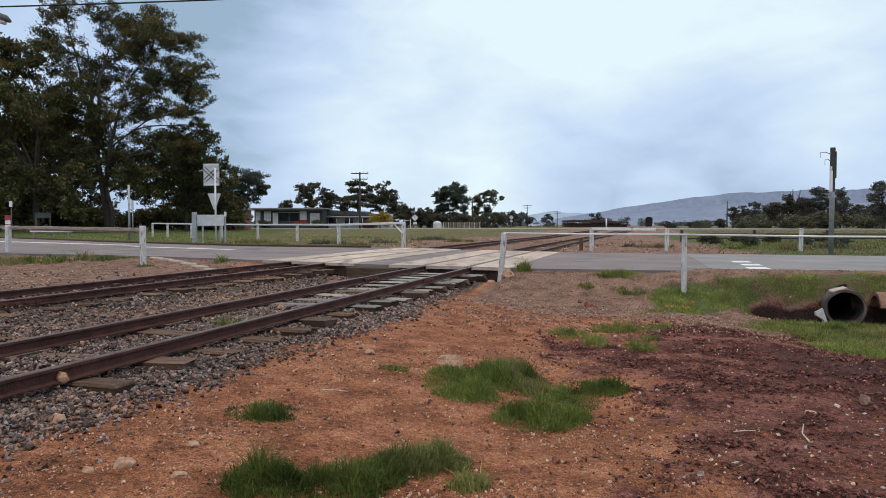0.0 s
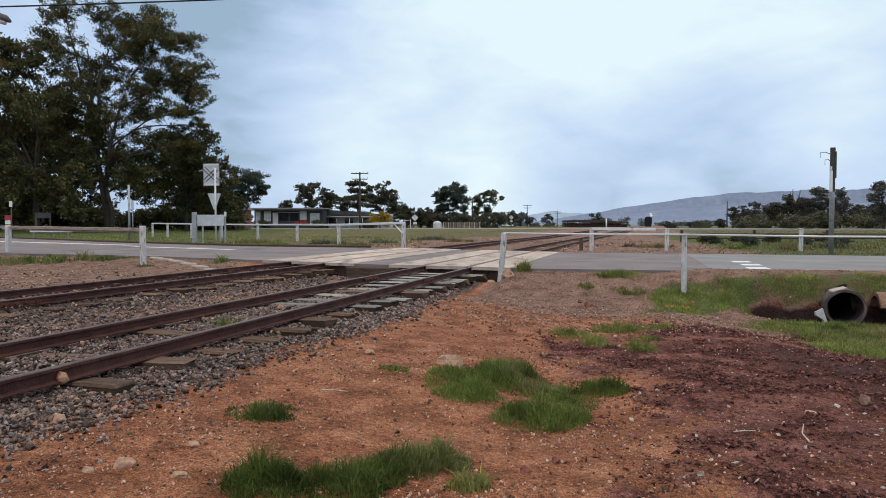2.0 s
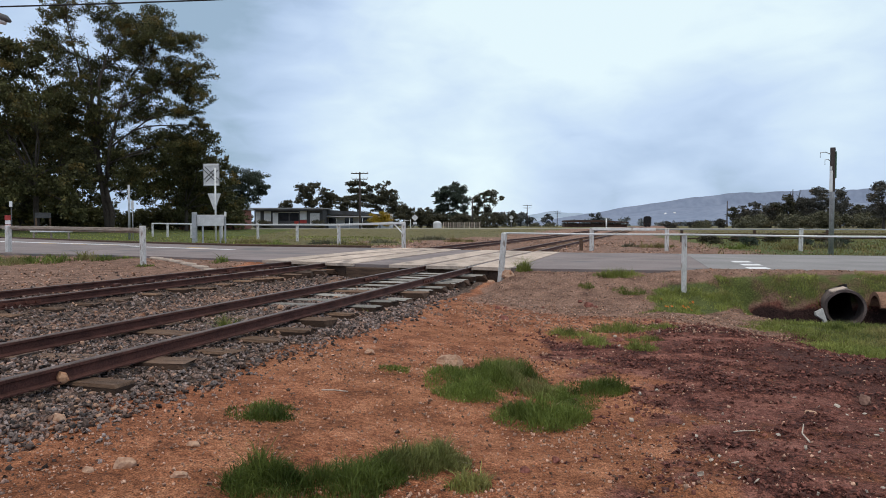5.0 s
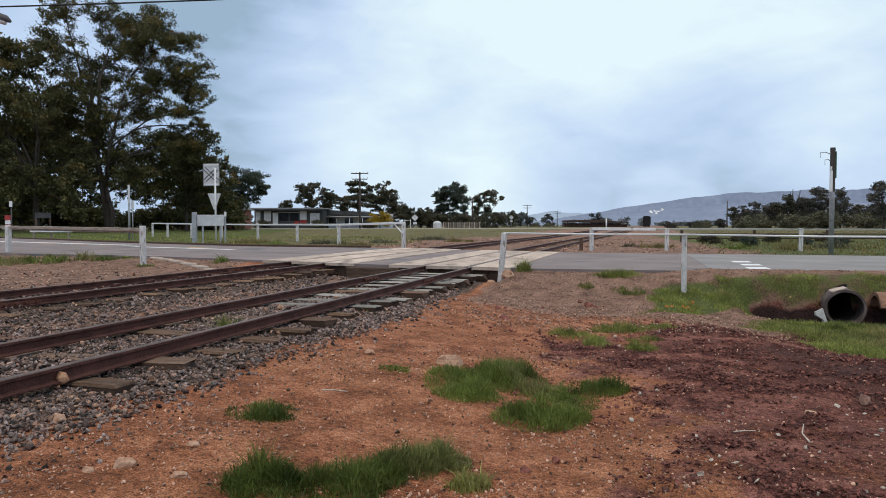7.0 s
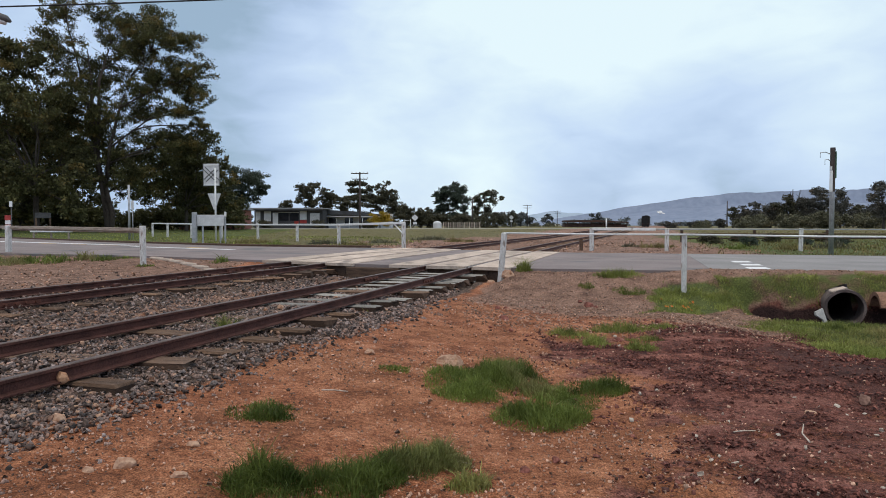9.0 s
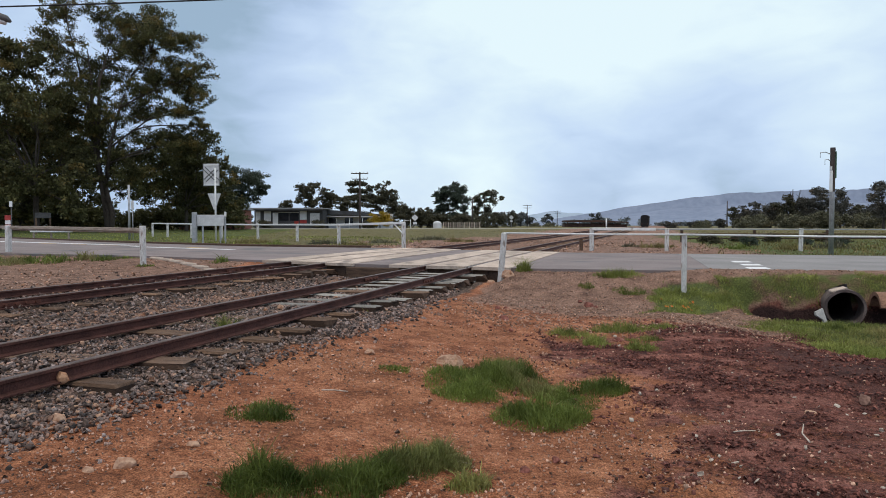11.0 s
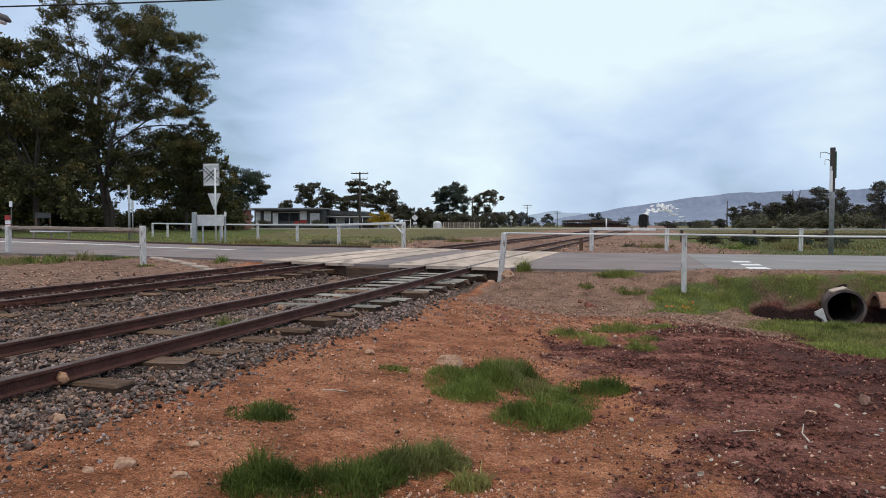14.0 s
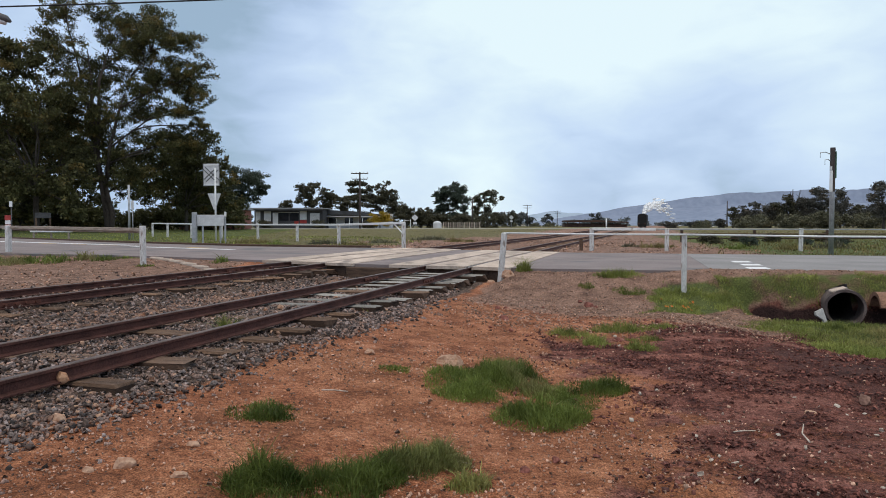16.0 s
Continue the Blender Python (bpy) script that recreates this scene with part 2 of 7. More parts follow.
BALLAST = surface("ballast_stone", (0.013, 0.010, 0.010), (0.27, 0.22, 0.205), scale=14, rough=0.8, bump=0.2, fine=80, per="island", spread=0.95, tint=(1.08, 0.76, 0.58))
LOOSE_STONE = surface("loose_ballast_stone", (0.02, 0.016, 0.016), (0.27, 0.222, 0.20), scale=14, rough=0.8, bump=0.2, fine=80, per="object", spread=0.8, tint=(1.08, 0.76, 0.58))
PEBBLE = surface("pebble_stone", (0.19, 0.095, 0.06), (0.56, 0.36, 0.26), scale=12, rough=0.9, bump=0.2, fine=90, per="island", spread=0.8)
PALE_ROCK = surface("pale_sandstone", (0.30, 0.15, 0.09), (0.55, 0.365, 0.25), scale=6, rough=0.9, bump=0.5, fine=50, spots=(0.36, 0.17, 0.09), spot_scale=7)
TAN_ROCK = surface("tan_stone", (0.12, 0.065, 0.048), (0.27, 0.155, 0.115), scale=9, rough=0.9, bump=0.4, fine=50)
ORANGE_ROCK = surface("orange_sandstone", (0.30, 0.13, 0.06), (0.56, 0.33, 0.20), scale=9, rough=0.9, bump=0.4, fine=50)
CLOD = surface("dark_mud_clod", (0.055, 0.018, 0.014), (0.23, 0.088, 0.065), scale=9, rough=0.95, bump=0.5, fine=60, per="island", spread=0.5)
GRAVEL = surface("gravel_stone", (0.19, 0.125, 0.096), (0.48, 0.345, 0.275), scale=12, rough=0.9, bump=0.2, fine=90, per="island", spread=0.6, tint=(1.05, 0.78, 0.6))
GRASS = foliage("green_grass", (0.028, 0.046, 0.007), (0.22, 0.27, 0.06), dry=(0.24, 0.21, 0.09), through=0.25)
STRAW = foliage("straw_grass", (0.16, 0.12, 0.06), (0.36, 0.28, 0.16), through=0.2)
DRY_GRASS = foliage("olive_grass", (0.085, 0.082, 0.026), (0.25, 0.205, 0.08), dry=(0.27, 0.2, 0.1), through=0.2)
LIME_GRASS = foliage("bright_grass", (0.062, 0.08, 0.018), (0.36, 0.385, 0.10), dry=(0.30, 0.26, 0.10), through=0.25)
GUM = foliage("gum_leaf", (0.013, 0.0145, 0.0065), (0.13, 0.13, 0.05), dry=(0.165, 0.122, 0.04))
GUM_GREY = foliage("grey_gum_leaf", (0.03, 0.042, 0.03), (0.085, 0.105, 0.075))
FAR_LEAF = foliage("far_leaf", (0.026, 0.026, 0.016), (0.115, 0.106, 0.062), through=0.1)
# aerial haze is mixed into these two leaf colours
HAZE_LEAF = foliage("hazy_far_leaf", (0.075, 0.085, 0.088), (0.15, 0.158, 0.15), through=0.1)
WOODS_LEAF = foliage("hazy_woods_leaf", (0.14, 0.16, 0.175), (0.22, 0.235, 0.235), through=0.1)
# belt leaves greyed and paled to stand in for thin haze
BELT_LEAF = foliage("belt_leaf", (0.04, 0.04, 0.034), (0.135, 0.127, 0.103), dry=(0.13, 0.105, 0.08), through=0.1)
SCRUB = foliage("scrub_leaf", (0.055, 0.055, 0.035), (0.17, 0.16, 0.095), dry=(0.12, 0.10, 0.05), through=0.1)
WATTLE = foliage("wattle_blossom", (0.20, 0.13, 0.01), (0.48, 0.33, 0.04))
BARK = surface("gum_bark", (0.024, 0.019, 0.015), (0.092, 0.076, 0.064), scale=1.2, rough=0.9, bump=0.4, fine=12, stretch=(1, 1, 0.3))
PETAL = surface("orange_petal", (0.55, 0.12, 0.015), (0.75, 0.24, 0.03), scale=9, bump=0, rough=0.6)
STEEL = surface("galvanised_steel", (0.26, 0.27, 0.28), (0.48, 0.49, 0.50), scale=5, rough=0.5, bump=0.1, fine=40, metal=0.5)
SIGN_BACK = surface("sign_back_aluminium", (0.46, 0.46, 0.46), (0.68, 0.68, 0.68), scale=3, rough=0.5, bump=0.05, fine=30, metal=0.25)
SIGN_DARK = surface("sign_dark_paint", (0.05, 0.05, 0.05), (0.12, 0.12, 0.12), scale=5, rough=0.6, bump=0.05)
RED_PAINT = surface("red_paint", (0.28, 0.03, 0.025), (0.42, 0.06, 0.05), scale=5, rough=0.5, bump=0.05)
GREEN_PAINT = surface("green_paint", (0.03, 0.075, 0.045), (0.06, 0.13, 0.08), scale=5, rough=0.5, bump=0.05)
BLACK_IRON = surface("black_locomotive_paint", (0.004, 0.004, 0.005), (0.013, 0.012, 0.012), scale=2, rough=0.7, bump=0.1, fine=20)
RUST_IRON = surface("rusty_iron", (0.035, 0.018, 0.014), (0.11, 0.06, 0.045), scale=1.0, rough=0.85, bump=0.3, fine=12)
ROOF_GREY = surface("grey_roof_sheet", (0.22, 0.23, 0.24), (0.36, 0.37, 0.38), scale=0.6, rough=0.6, bump=0.1, fine=6)
ROOF_DARK = surface("dark_roof_sheet", (0.03, 0.031, 0.034), (0.075, 0.077, 0.08), scale=0.6, rough=0.6, bump=0.1, fine=6)
WALL_GREY = surface("grey_wall", (0.035, 0.035, 0.037), (0.085, 0.085, 0.09), scale=0.8, rough=0.85, bump=0.1, fine=8)
WALL_PALE = surface("pale_wall_panel", (0.50, 0.50, 0.50), (0.68, 0.68, 0.68), scale=0.8, rough=0.8, bump=0.1, fine=8)
BRICK_RED = surface("red_brick_wall", (0.16, 0.06, 0.045), (0.28, 0.12, 0.09), scale=2, rough=0.9, bump=0.2, fine=12)
GLASS_DARK = surface("dark_window_glass", (0.015, 0.018, 0.022), (0.03, 0.034, 0.04), scale=1, rough=0.08, bump=0)
CAR_WHITE = surface("white_car_paint", (0.66, 0.66, 0.66), (0.76, 0.76, 0.76), scale=1, rough=0.25, bump=0)
CAR_BEIGE = surface("beige_car_paint", (0.5, 0.45, 0.35), (0.6, 0.55, 0.45), scale=1, rough=0.3, bump=0)
RUBBER = surface("tyre_rubber", (0.012, 0.012, 0.012), (0.03, 0.03, 0.03), scale=9, rough=0.9, bump=0.1)
# both ranges carry distance haze in their base colour
HILL = surface("hazed_hill_forest", (0.155, 0.19, 0.265), (0.225, 0.262, 0.345), scale=0.006, rough=1.0, bump=0, fine=0.04)
HILL_FAR = surface("hazed_far_hill_forest", (0.30, 0.37, 0.45), (0.36, 0.43, 0.51), scale=0.004, rough=1.0, bump=0, fine=0.03)
CABLE = surface("black_cable", (0.01, 0.01, 0.01), (0.03, 0.03, 0.03), scale=9, rough=0.7, bump=0)
STICK = surface("bleached_stick", (0.35, 0.28, 0.22), (0.62, 0.54, 0.45), scale=15, rough=0.9, bump=0.3)

# ---- mesh helpers ----


class Build:
    """Collects vertices and faces of one part."""

    def __init__(self):
        self.v, self.f = [], []

    def add(self, verts, faces, m=None):
        k = len(self.v)
        self.v += [tuple(m @ Vector(p)) if m else tuple(p) for p in verts]
        self.f += [tuple(i + k for i in q) for q in faces]
        return self

    def box(self, size, m=None, c=0.01):
        """A box centred on the origin with chamfered edges."""
        h = [s / 2 for s in size]
        c = min(c, min(h) * 0.6)
        vs, idx = [], {}
        for sx in (-1, 1):
            for sy in (-1, 1):
                for sz in (-1, 1):
                    for ax in range(3):
                        p = [sx * (h[0] - c), sy * (h[1] - c), sz * (h[2] - c)]
                        p[ax] = (sx, sy, sz)[ax] * h[ax]
                        idx[sx, sy, sz, ax] = len(vs)
                        vs.append(p)
        fs = []
        for ax in range(3):
            o = [i for i in range(3) if i != ax]
            for s in (-1, 1):
                ring = []
                for a, b in ((-1, -1), (1, -1), (1, 1), (-1, 1)):
                    k = [0, 0, 0]
                    k[ax], k[o[0]], k[o[1]] = s, a, b
                    ring.append(idx[(*k, ax)])
                fs.append(ring if (s > 0) == (ax != 1) else ring[::-1])
            for a in (-1, 1):
                for b in (-1, 1):
                    k0, k1 = [0, 0, 0], [0, 0, 0]
                    k0[ax], k1[ax] = -1, 1
                    k0[o[0]] = k1[o[0]] = a
                    k0[o[1]] = k1[o[1]] = b
                    fs.append([idx[(*k0, o[0])], idx[(*k1, o[0])], idx[(*k1, o[1])], idx[(*k0, o[1])]])
        for sx in (-1, 1):
            for sy in (-1, 1):
                for sz in (-1, 1):
                    fs.append([idx[sx, sy, sz, i] for i in range(3)])
        return self.add(vs, fs, m)

    def tube(self, pts, radii, n=10, caps=True):
        pts = [Vector(p) for p in pts]
        vs, fs = [], []
        for i, p in enumerate(pts):
            d = (pts[min(i + 1, len(pts) - 1)] - pts[max(i - 1, 0)]).normalized()
            u = d.cross(Vector((0, 0, 1)) if abs(d.z) < 0.9 else Vector((1, 0, 0))).normalized()
            w = d.cross(u)
            r = radii[i] if isinstance(radii, (list, tuple)) else radii
            for k in range(n):
                a = 2 * math.pi * k / n
                vs.append(p + u * (r * math.cos(a)) + w * (r * math.sin(a)))
        for i in range(len(pts) - 1):
            for k in range(n):
                fs.append([i * n + k, i * n + (k + 1) % n, (i + 1) * n + (k + 1) % n, (i + 1) * n + k])
        if caps:
            fs += [list(range(n))[::-1], [(len(pts) - 1) * n + k for k in range(n)]]
        return self.add(vs, fs)

    def extrude(self, outline, y0, y1, m=None):
        """An outline in x and z, drawn out along y."""
        n = len(outline)
        vs = [(x, y0, z) for x, z in outline] + [(x, y1, z) for x, z in outline]
        fs = [list(range(n)), list(range(2 * n - 1, n - 1, -1))]
        fs += [[i, n + i, n + (i + 1) % n, (i + 1) % n] for i in range(n)]
        return self.add(vs, fs, m)

    def mesh(self, name, material, smooth=False):
        me = bpy.data.meshes.new(name)
        me.from_pydata(self.v, [], self.f)
        bm = bmesh.new()
        bm.from_mesh(me)
        bmesh.ops.recalc_face_normals(bm, faces=bm.faces)
        bm.to_mesh(me)
        bm.free()
        me.materials.append(material)
        if smooth:
            me.polygons.foreach_set("use_smooth", [True] * len(me.polygons))
        return me


def part(name, build, material, parent=None, label="", smooth=False, at=None):
    ob = new(name, build.mesh(name, material, smooth) if isinstance(build, Build) else build)
    if parent:
        ob.parent = parent
    if at:
        ob.matrix_basis = at
    if label:
        tagged(ob, label)
    return ob


def thing(name, label, category, group="", at=None, kind=""):
    ob = new(name)
    ob.empty_display_size = 0.1
    if at:
        ob.matrix_basis = at
    return tagged(ob, label, category, group, kind)


def array_mesh(name, verts, faces, material, smooth=False):
    """A mesh from arrays whose faces all have the same number of corners."""
    verts, faces = np.asarray(verts, np.float32), np.asarray(faces, np.int32)
    me = bpy.data.meshes.new(name)
    me.vertices.add(len(verts))
    me.vertices.foreach_set("co", verts.ravel())
    n, k = faces.shape
    me.loops.add(n * k)
    me.loops.foreach_set("vertex_index", faces.ravel())
    me.polygons.add(n)
    me.polygons.foreach_set("loop_start", np.arange(n, dtype=np.int32) * k)
    me.polygons.foreach_set("loop_total", np.full(n, k, np.int32))
    if smooth:
        me.polygons.foreach_set("use_smooth", np.ones(n, bool))
    me.materials.append(material)
    me.update(calc_edges=True)
    me.validate()
    return me


RNG = np.random.default_rng(11)


def smooth(a, b, x):
    t = np.clip((np.asarray(x, float) - a) / (b - a), 0, 1)
    return t * t * (3 - 2 * t)


def value_noise(x, y, seed=0):
    """Smooth noise from -1 to 1 over the plane."""
    xi, yi = np.floor(x).astype(np.int64), np.floor(y).astype(np.int64)
    fx, fy = x - xi, y - yi
    fx, fy = fx * fx * (3 - 2 * fx), fy * fy * (3 - 2 * fy)

    def h(i, j):
        n = (i * 374761393 + j * 668265263 + seed * 974634777) & 0xFFFFFFFF
        n = ((n ^ (n >> 13)) * 1274126177) & 0xFFFFFFFF
        return ((n ^ (n >> 16)) & 0xFFFF) / 32767.5 - 1

    return (h(xi, yi) * (1 - fx) + h(xi + 1, yi) * fx) * (1 - fy) + (h(xi, yi + 1) * (1 - fx) + h(xi + 1, yi + 1) * fx) * fy


def rough_noise(x, y, size, seed=0, octaves=4):
    x, y = np.asarray(x, float) / size, np.asarray(y, float) / size
    v, a = 0, 1.0
    for k in range(octaves):
        v, a, x, y = v + a * value_noise(x, y, seed + k), a * 0.5, x * 2.03 + 7.1, y * 2.03 + 3.3
    return v / 1.9


# ---- plan: tracks, road edges, lie of the land ----
TRACKS = {"main": -4.43, "loop": -8.45}
SLOPE, COS = 0.295, 0.959


def track_x(y, x0):
    u = np.maximum(np.asarray(y, float) - 30, 0)
    return x0 + SLOPE * np.asarray(y, float) + 0.031 * u * u / (u + 40)


NEAR_EDGE = ((-60, -14.7, -8.6, -5.2, -2.1, 1.7, 4.8, 8.6, 40), (42, 22.7, 20.4, 18.3, 16.3, 14.6, 13.9, 13.2, 8.5))
FAR_EDGE = ((-90, -32.8, -17.9, -8.6, -1.5, 0.56, 3.95, 7.66, 13.4, 45), (104, 50.5, 37.0, 30.0, 27.6, 25.8, 23.2, 22.2, 20.6, 13.5))


def near_edge(x):
    return np.interp(x, *NEAR_EDGE)


def far_edge(x):
    return np.interp(x, *FAR_EDGE)


def land(x, y):
    """Height of the ground; the road and the rail heads lie at zero."""
    x, y = np.asarray(x, float), np.asarray(y, float)
    s = near_edge(x) - y
    drop = 0.17 + 0.23 * smooth(-9, -3, x)
    z = -0.05 - drop * smooth(0, 3.0, s)
    d1, d2 = (x - track_x(y, TRACKS["main"])) * COS, (x - track_x(y, TRACKS["loop"])) * COS
    low = 0.075 * smooth(5.2, 1.6, s)
    for d, lift in ((d1, 0.0), (d2, 0.048)):
        bed = -0.155 + lift - 0.02 * smooth(8.5, 10.5, y) - low - (0.022 + 0.03 * smooth(5.5, 8.0, y)) * smooth(0.58, 0.72, np.abs(d)) - 0.06 * smooth(0.95, 1.45, np.abs(d)) + 0.035 * smooth(4.3, 3.7, y) - 0.22 * smooth(1.4, 4.2, np.abs(d))
        z = np.where(s > 0, np.maximum(np.where(np.abs(d) < 0.95, -1, z), bed), z)
    z = np.where((s > 0) & (d1 < -0.9) & (d2 > 0.9), np.minimum(z, -0.19), z)
    pit = smooth(1.5, 0.3, s) * smooth(-1.3, -0.8, d2) * smooth(1.65, 1.25, d1)
    z = np.where(s > 0, z + (-0.46 - z) * pit, z)
    # ditch with the culvert mouth, and a low bank before it
    z = z - 0.22 * smooth(3.2, 5.2, x) * smooth(5.5, 8.5, y) * smooth(0.3, 2.2, s)
    v = y + 0.16 * (x - 7)
    z = z + 0.10 * smooth(8.4, 9.5, v) * smooth(4.2, 5.4, x)
    w = smooth(10.0, 11.0, v) * (1 - smooth(12.15, 12.65, v)) * smooth(5.0, 5.8, x + 0.12 * np.sin(5 * y))
    z = z + (-0.93 - z) * w
    # beyond the road
    beyond = -0.07 + 0.42 * smooth(55, 120, y)
    under = np.where((np.abs(d1) < 1.7) | (np.abs(d2) < 1.7), -0.36, -0.13)
    z = np.where(y > far_edge(x), beyond, np.where(s < 0, under, z))
    for d in (d1, d2):
        z = np.where(y > far_edge(x), np.maximum(np.where(np.abs(d) < 1.0, -1, z), -0.15 - 0.2 * smooth(1.0, 2.0, np.abs(d))), z)
    return z


def rough_land(x, y):
    x, y = np.asarray(x, float), np.asarray(y, float)
    z = land(x, y)
    near = (y < near_edge(x) - 0.15).astype(float)
    z = z + near * (0.018 * rough_noise(x, y, 0.9, 3) + 0.008 * rough_noise(x, y, 0.16, 9))
    mud = near * mud_cover(x, y)
    z = z + mud * 0.03 * np.maximum(rough_noise(x, y, 0.26, 21, 3), -0.4)
    return z + mud * clot(x, y) * (0.022 + 0.030 * np.maximum(rough_noise(x, y, 0.075, 93, 2), -0.5))


def clot(x, y):
    """Where sodden mud has been trodden up into dark clots, 0 to 1."""
    x, y = np.asarray(x, float), np.asarray(y, float)
    return smooth(-0.06, 0.28, rough_noise(x, 1.25 * y, 0.36, 91, 3) + 0.45 * rough_noise(x, y, 0.12, 92, 2) - 0.25 * smooth(0.0, 0.6, rough_noise(x, y, 1.6, 94, 2)))


def mud_cover(x, y):
    n = rough_noise(x, y, 1.1, 5)
    m = rough_noise(x, y, 0.45, 14)
    return smooth(0.3, 2.3, x + 0.9 * n + 0.5 * m) * smooth(np.where(x > 2.6, 10.3, 9.6), np.where(x > 2.6, 8.9, 7.0), y + 0.7 * n) * smooth(1.0, 2.2, y) * (0.62 + 0.38 * smooth(-0.35, 0.3, m))


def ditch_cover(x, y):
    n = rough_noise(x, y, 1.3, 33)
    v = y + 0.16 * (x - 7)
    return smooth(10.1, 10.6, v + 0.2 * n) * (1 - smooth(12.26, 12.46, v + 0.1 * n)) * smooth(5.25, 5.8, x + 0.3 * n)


def bank_cover(x, y):
    """Where grass grows on the two banks of the ditch."""
    n, m = rough_noise(x, y, 1.3, 33), rough_noise(x, y, 0.5, 36)
    n = n + 0.6 * m
    s = near_edge(x) - y
    foot = np.where(x < 5.6, 10.45 + 0.5 * (x - 2.9), 12.0)
    back = smooth(0.0, 0.3, y - foot + 0.25 * n) * smooth(3.0, 3.5, x - 0.35 * (y - 10.5) + 0.3 * n) * smooth(np.where(x > 5.2, 0.42, 0.65), np.where(x > 5.2, 0.78, 1.15), s + 0.3 * n) * (1 - 0.15 * smooth(5.6, 6.1, x))
    low = np.interp(x, (3.4, 4.3, 4.8, 5.4, 7.0, 9.0), (8.6, 8.7, 7.9, 7.2, 6.6, 6.4))
    near = smooth(-0.1, 0.35, y - low + 0.6 * n) * (1 - smooth(10.35, 10.75, y + 0.16 * (x - 7))) * smooth(4.0, 5.3, x + 0.6 * n)
    return np.maximum(back, near)


def spread_axis(lo, hi, step, ends, growth=1.16):
    mid = list(np.arange(lo, hi + step / 2, step))
    a, g = mid[0], step
    left, right = [], []
    while a > ends[0]:
        g *= growth
        a -= g
        left.append(a)
    a, g = mid[-1], step
    while a < ends[1]:
        g *= growth
        a += g
        right.append(a)
    return np.array(left[::-1] + mid + right)


PIPE_AT, PIPE_TURN = (7.05, 11.9, -0.53), -21.0


def make_ground():
    xs = spread_axis(-7.6, 6.6, 0.04, (-3500, 3500), 1.1)
    # rows closer together towards the viewpoint
    ys, back, far_rows = list(2.7 * np.exp(0.0105 * np.arange(182))), [2.7], []
    while back[-1] > -400:
        back.append(back[-1] - 0.05 * 1.3 ** len(back))
    y = ys[-1]
    while y < 4500:
        y += 0.15 * 1.08 ** len(far_rows)
        far_rows.append(y)
    ys = np.array(back[:0:-1] + ys + far_rows)
    X, Y = np.meshgrid(xs, ys)
    Z = rough_land(X, Y)
    nx, ny = len(xs), len(ys)
    i = (np.arange(ny - 1)[:, None] * nx + np.arange(nx - 1)[None]).ravel()
    faces = np.stack([i, i + 1, i + nx + 1, i + nx], -1)
    # the culvert's bore runs open through the bank
    mid = np.stack([X, Y, Z], -1).reshape(-1, 3)[faces].mean(1) - np.array(PIPE_AT)
    axis = np.array([math.sin(radians(-PIPE_TURN)), math.cos(radians(PIPE_TURN)), 0.0])
    along = mid @ axis
    off = np.linalg.norm(mid - along[:, None] * axis, axis=1)
    faces = faces[~((along > -0.05) & (along < 6.8) & (off < 0.25))]
    me = array_mesh("ground", np.stack([X, Y, Z], -1).reshape(-1, 3), faces, EARTH, True)
    x, y = X.ravel(), Y.ravel()
    n = rough_noise(x, y, 1.3, 33)
    d1, d2 = (x - track_x(y, TRACKS["main"])) * COS, (x - track_x(y, TRACKS["loop"])) * COS
    s = near_edge(x) - y
    far = y > far_edge(x)
    ballast = np.where(far, 0.3 * smooth(1.3, 1.0, np.abs(d1)) + 0.3 * smooth(1.3, 1.0, np.abs(d2)), np.maximum(smooth(1.4, 0.95, np.abs(d1) + 0.25 * n), 0.75 * smooth(1.7, 1.2, np.abs(d2) + 0.25 * n)))
    right = smooth(0.9, 1.9, d1 + 0.3 * n)
    ditch = ditch_cover(x, y)
    green = np.where(far, 0, 0.66 * bank_cover(x, y)) * (1 - smooth(0.3, 0.7, ditch))
    mud = np.where(far, 0, np.maximum(mud_cover(x, y), smooth(0.25, 0.6, ditch)))
    pale = np.where(far, smooth(15, 9, np.minimum(np.abs(d1), np.abs(d2)) + 2 * n), right * smooth(5.8, 3.4, s + 0.8 * n) + 0.8 * smooth(-1.4, -2.4, d2) + 0.9 * smooth(1.2, 0.4, np.abs(d1 + 1.95)))
    dry = np.where(far, smooth(3.0, np.where(x < track_x(y, TRACKS["main"]), 9.0, 13.0), np.minimum(np.abs(d1), np.abs(d2)) + 4.0 * rough_noise(x, 0.6 * y, 2.2, 79, 3)), 0.35 * smooth(0.9, 0.2, np.abs(d1 + 1.95)))
    lawn = np.where(far, np.maximum(smooth(-12, -18, x + 0.12 * (y - 40)) * smooth(140, 100, y), 0.85 * smooth(9.5, 13, x - 0.2 * (y - 25) + n) * smooth(90, 50, y), 0.8 * smooth(-0.05, 0.3, rough_noise(x, 0.5 * y, 3.0, 78)) * (x < track_x(y, TRACKS["loop"]) - 3.5) * smooth(120, 90, y)), 0)
    # the ditch mask: wet ground, also darkened for shade
    wet_shade = np.where(far, 0, ditch)
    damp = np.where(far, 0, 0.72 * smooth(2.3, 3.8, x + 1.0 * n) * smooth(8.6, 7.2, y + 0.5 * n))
    for name, cols in (("cover", (ballast, green, mud)), ("cover_far", (pale, dry, lawn)), ("cover_wet_shade", (wet_shade, damp, np.where(far, 0, clot(x, y) * (1 - smooth(0.1, 0.5, ditch)))))):
        at = me.color_attributes.new(name, "FLOAT_COLOR", "POINT")
        at.data.foreach_set("color", np.stack([*cols, np.ones_like(x)], -1).astype(np.float32).ravel())
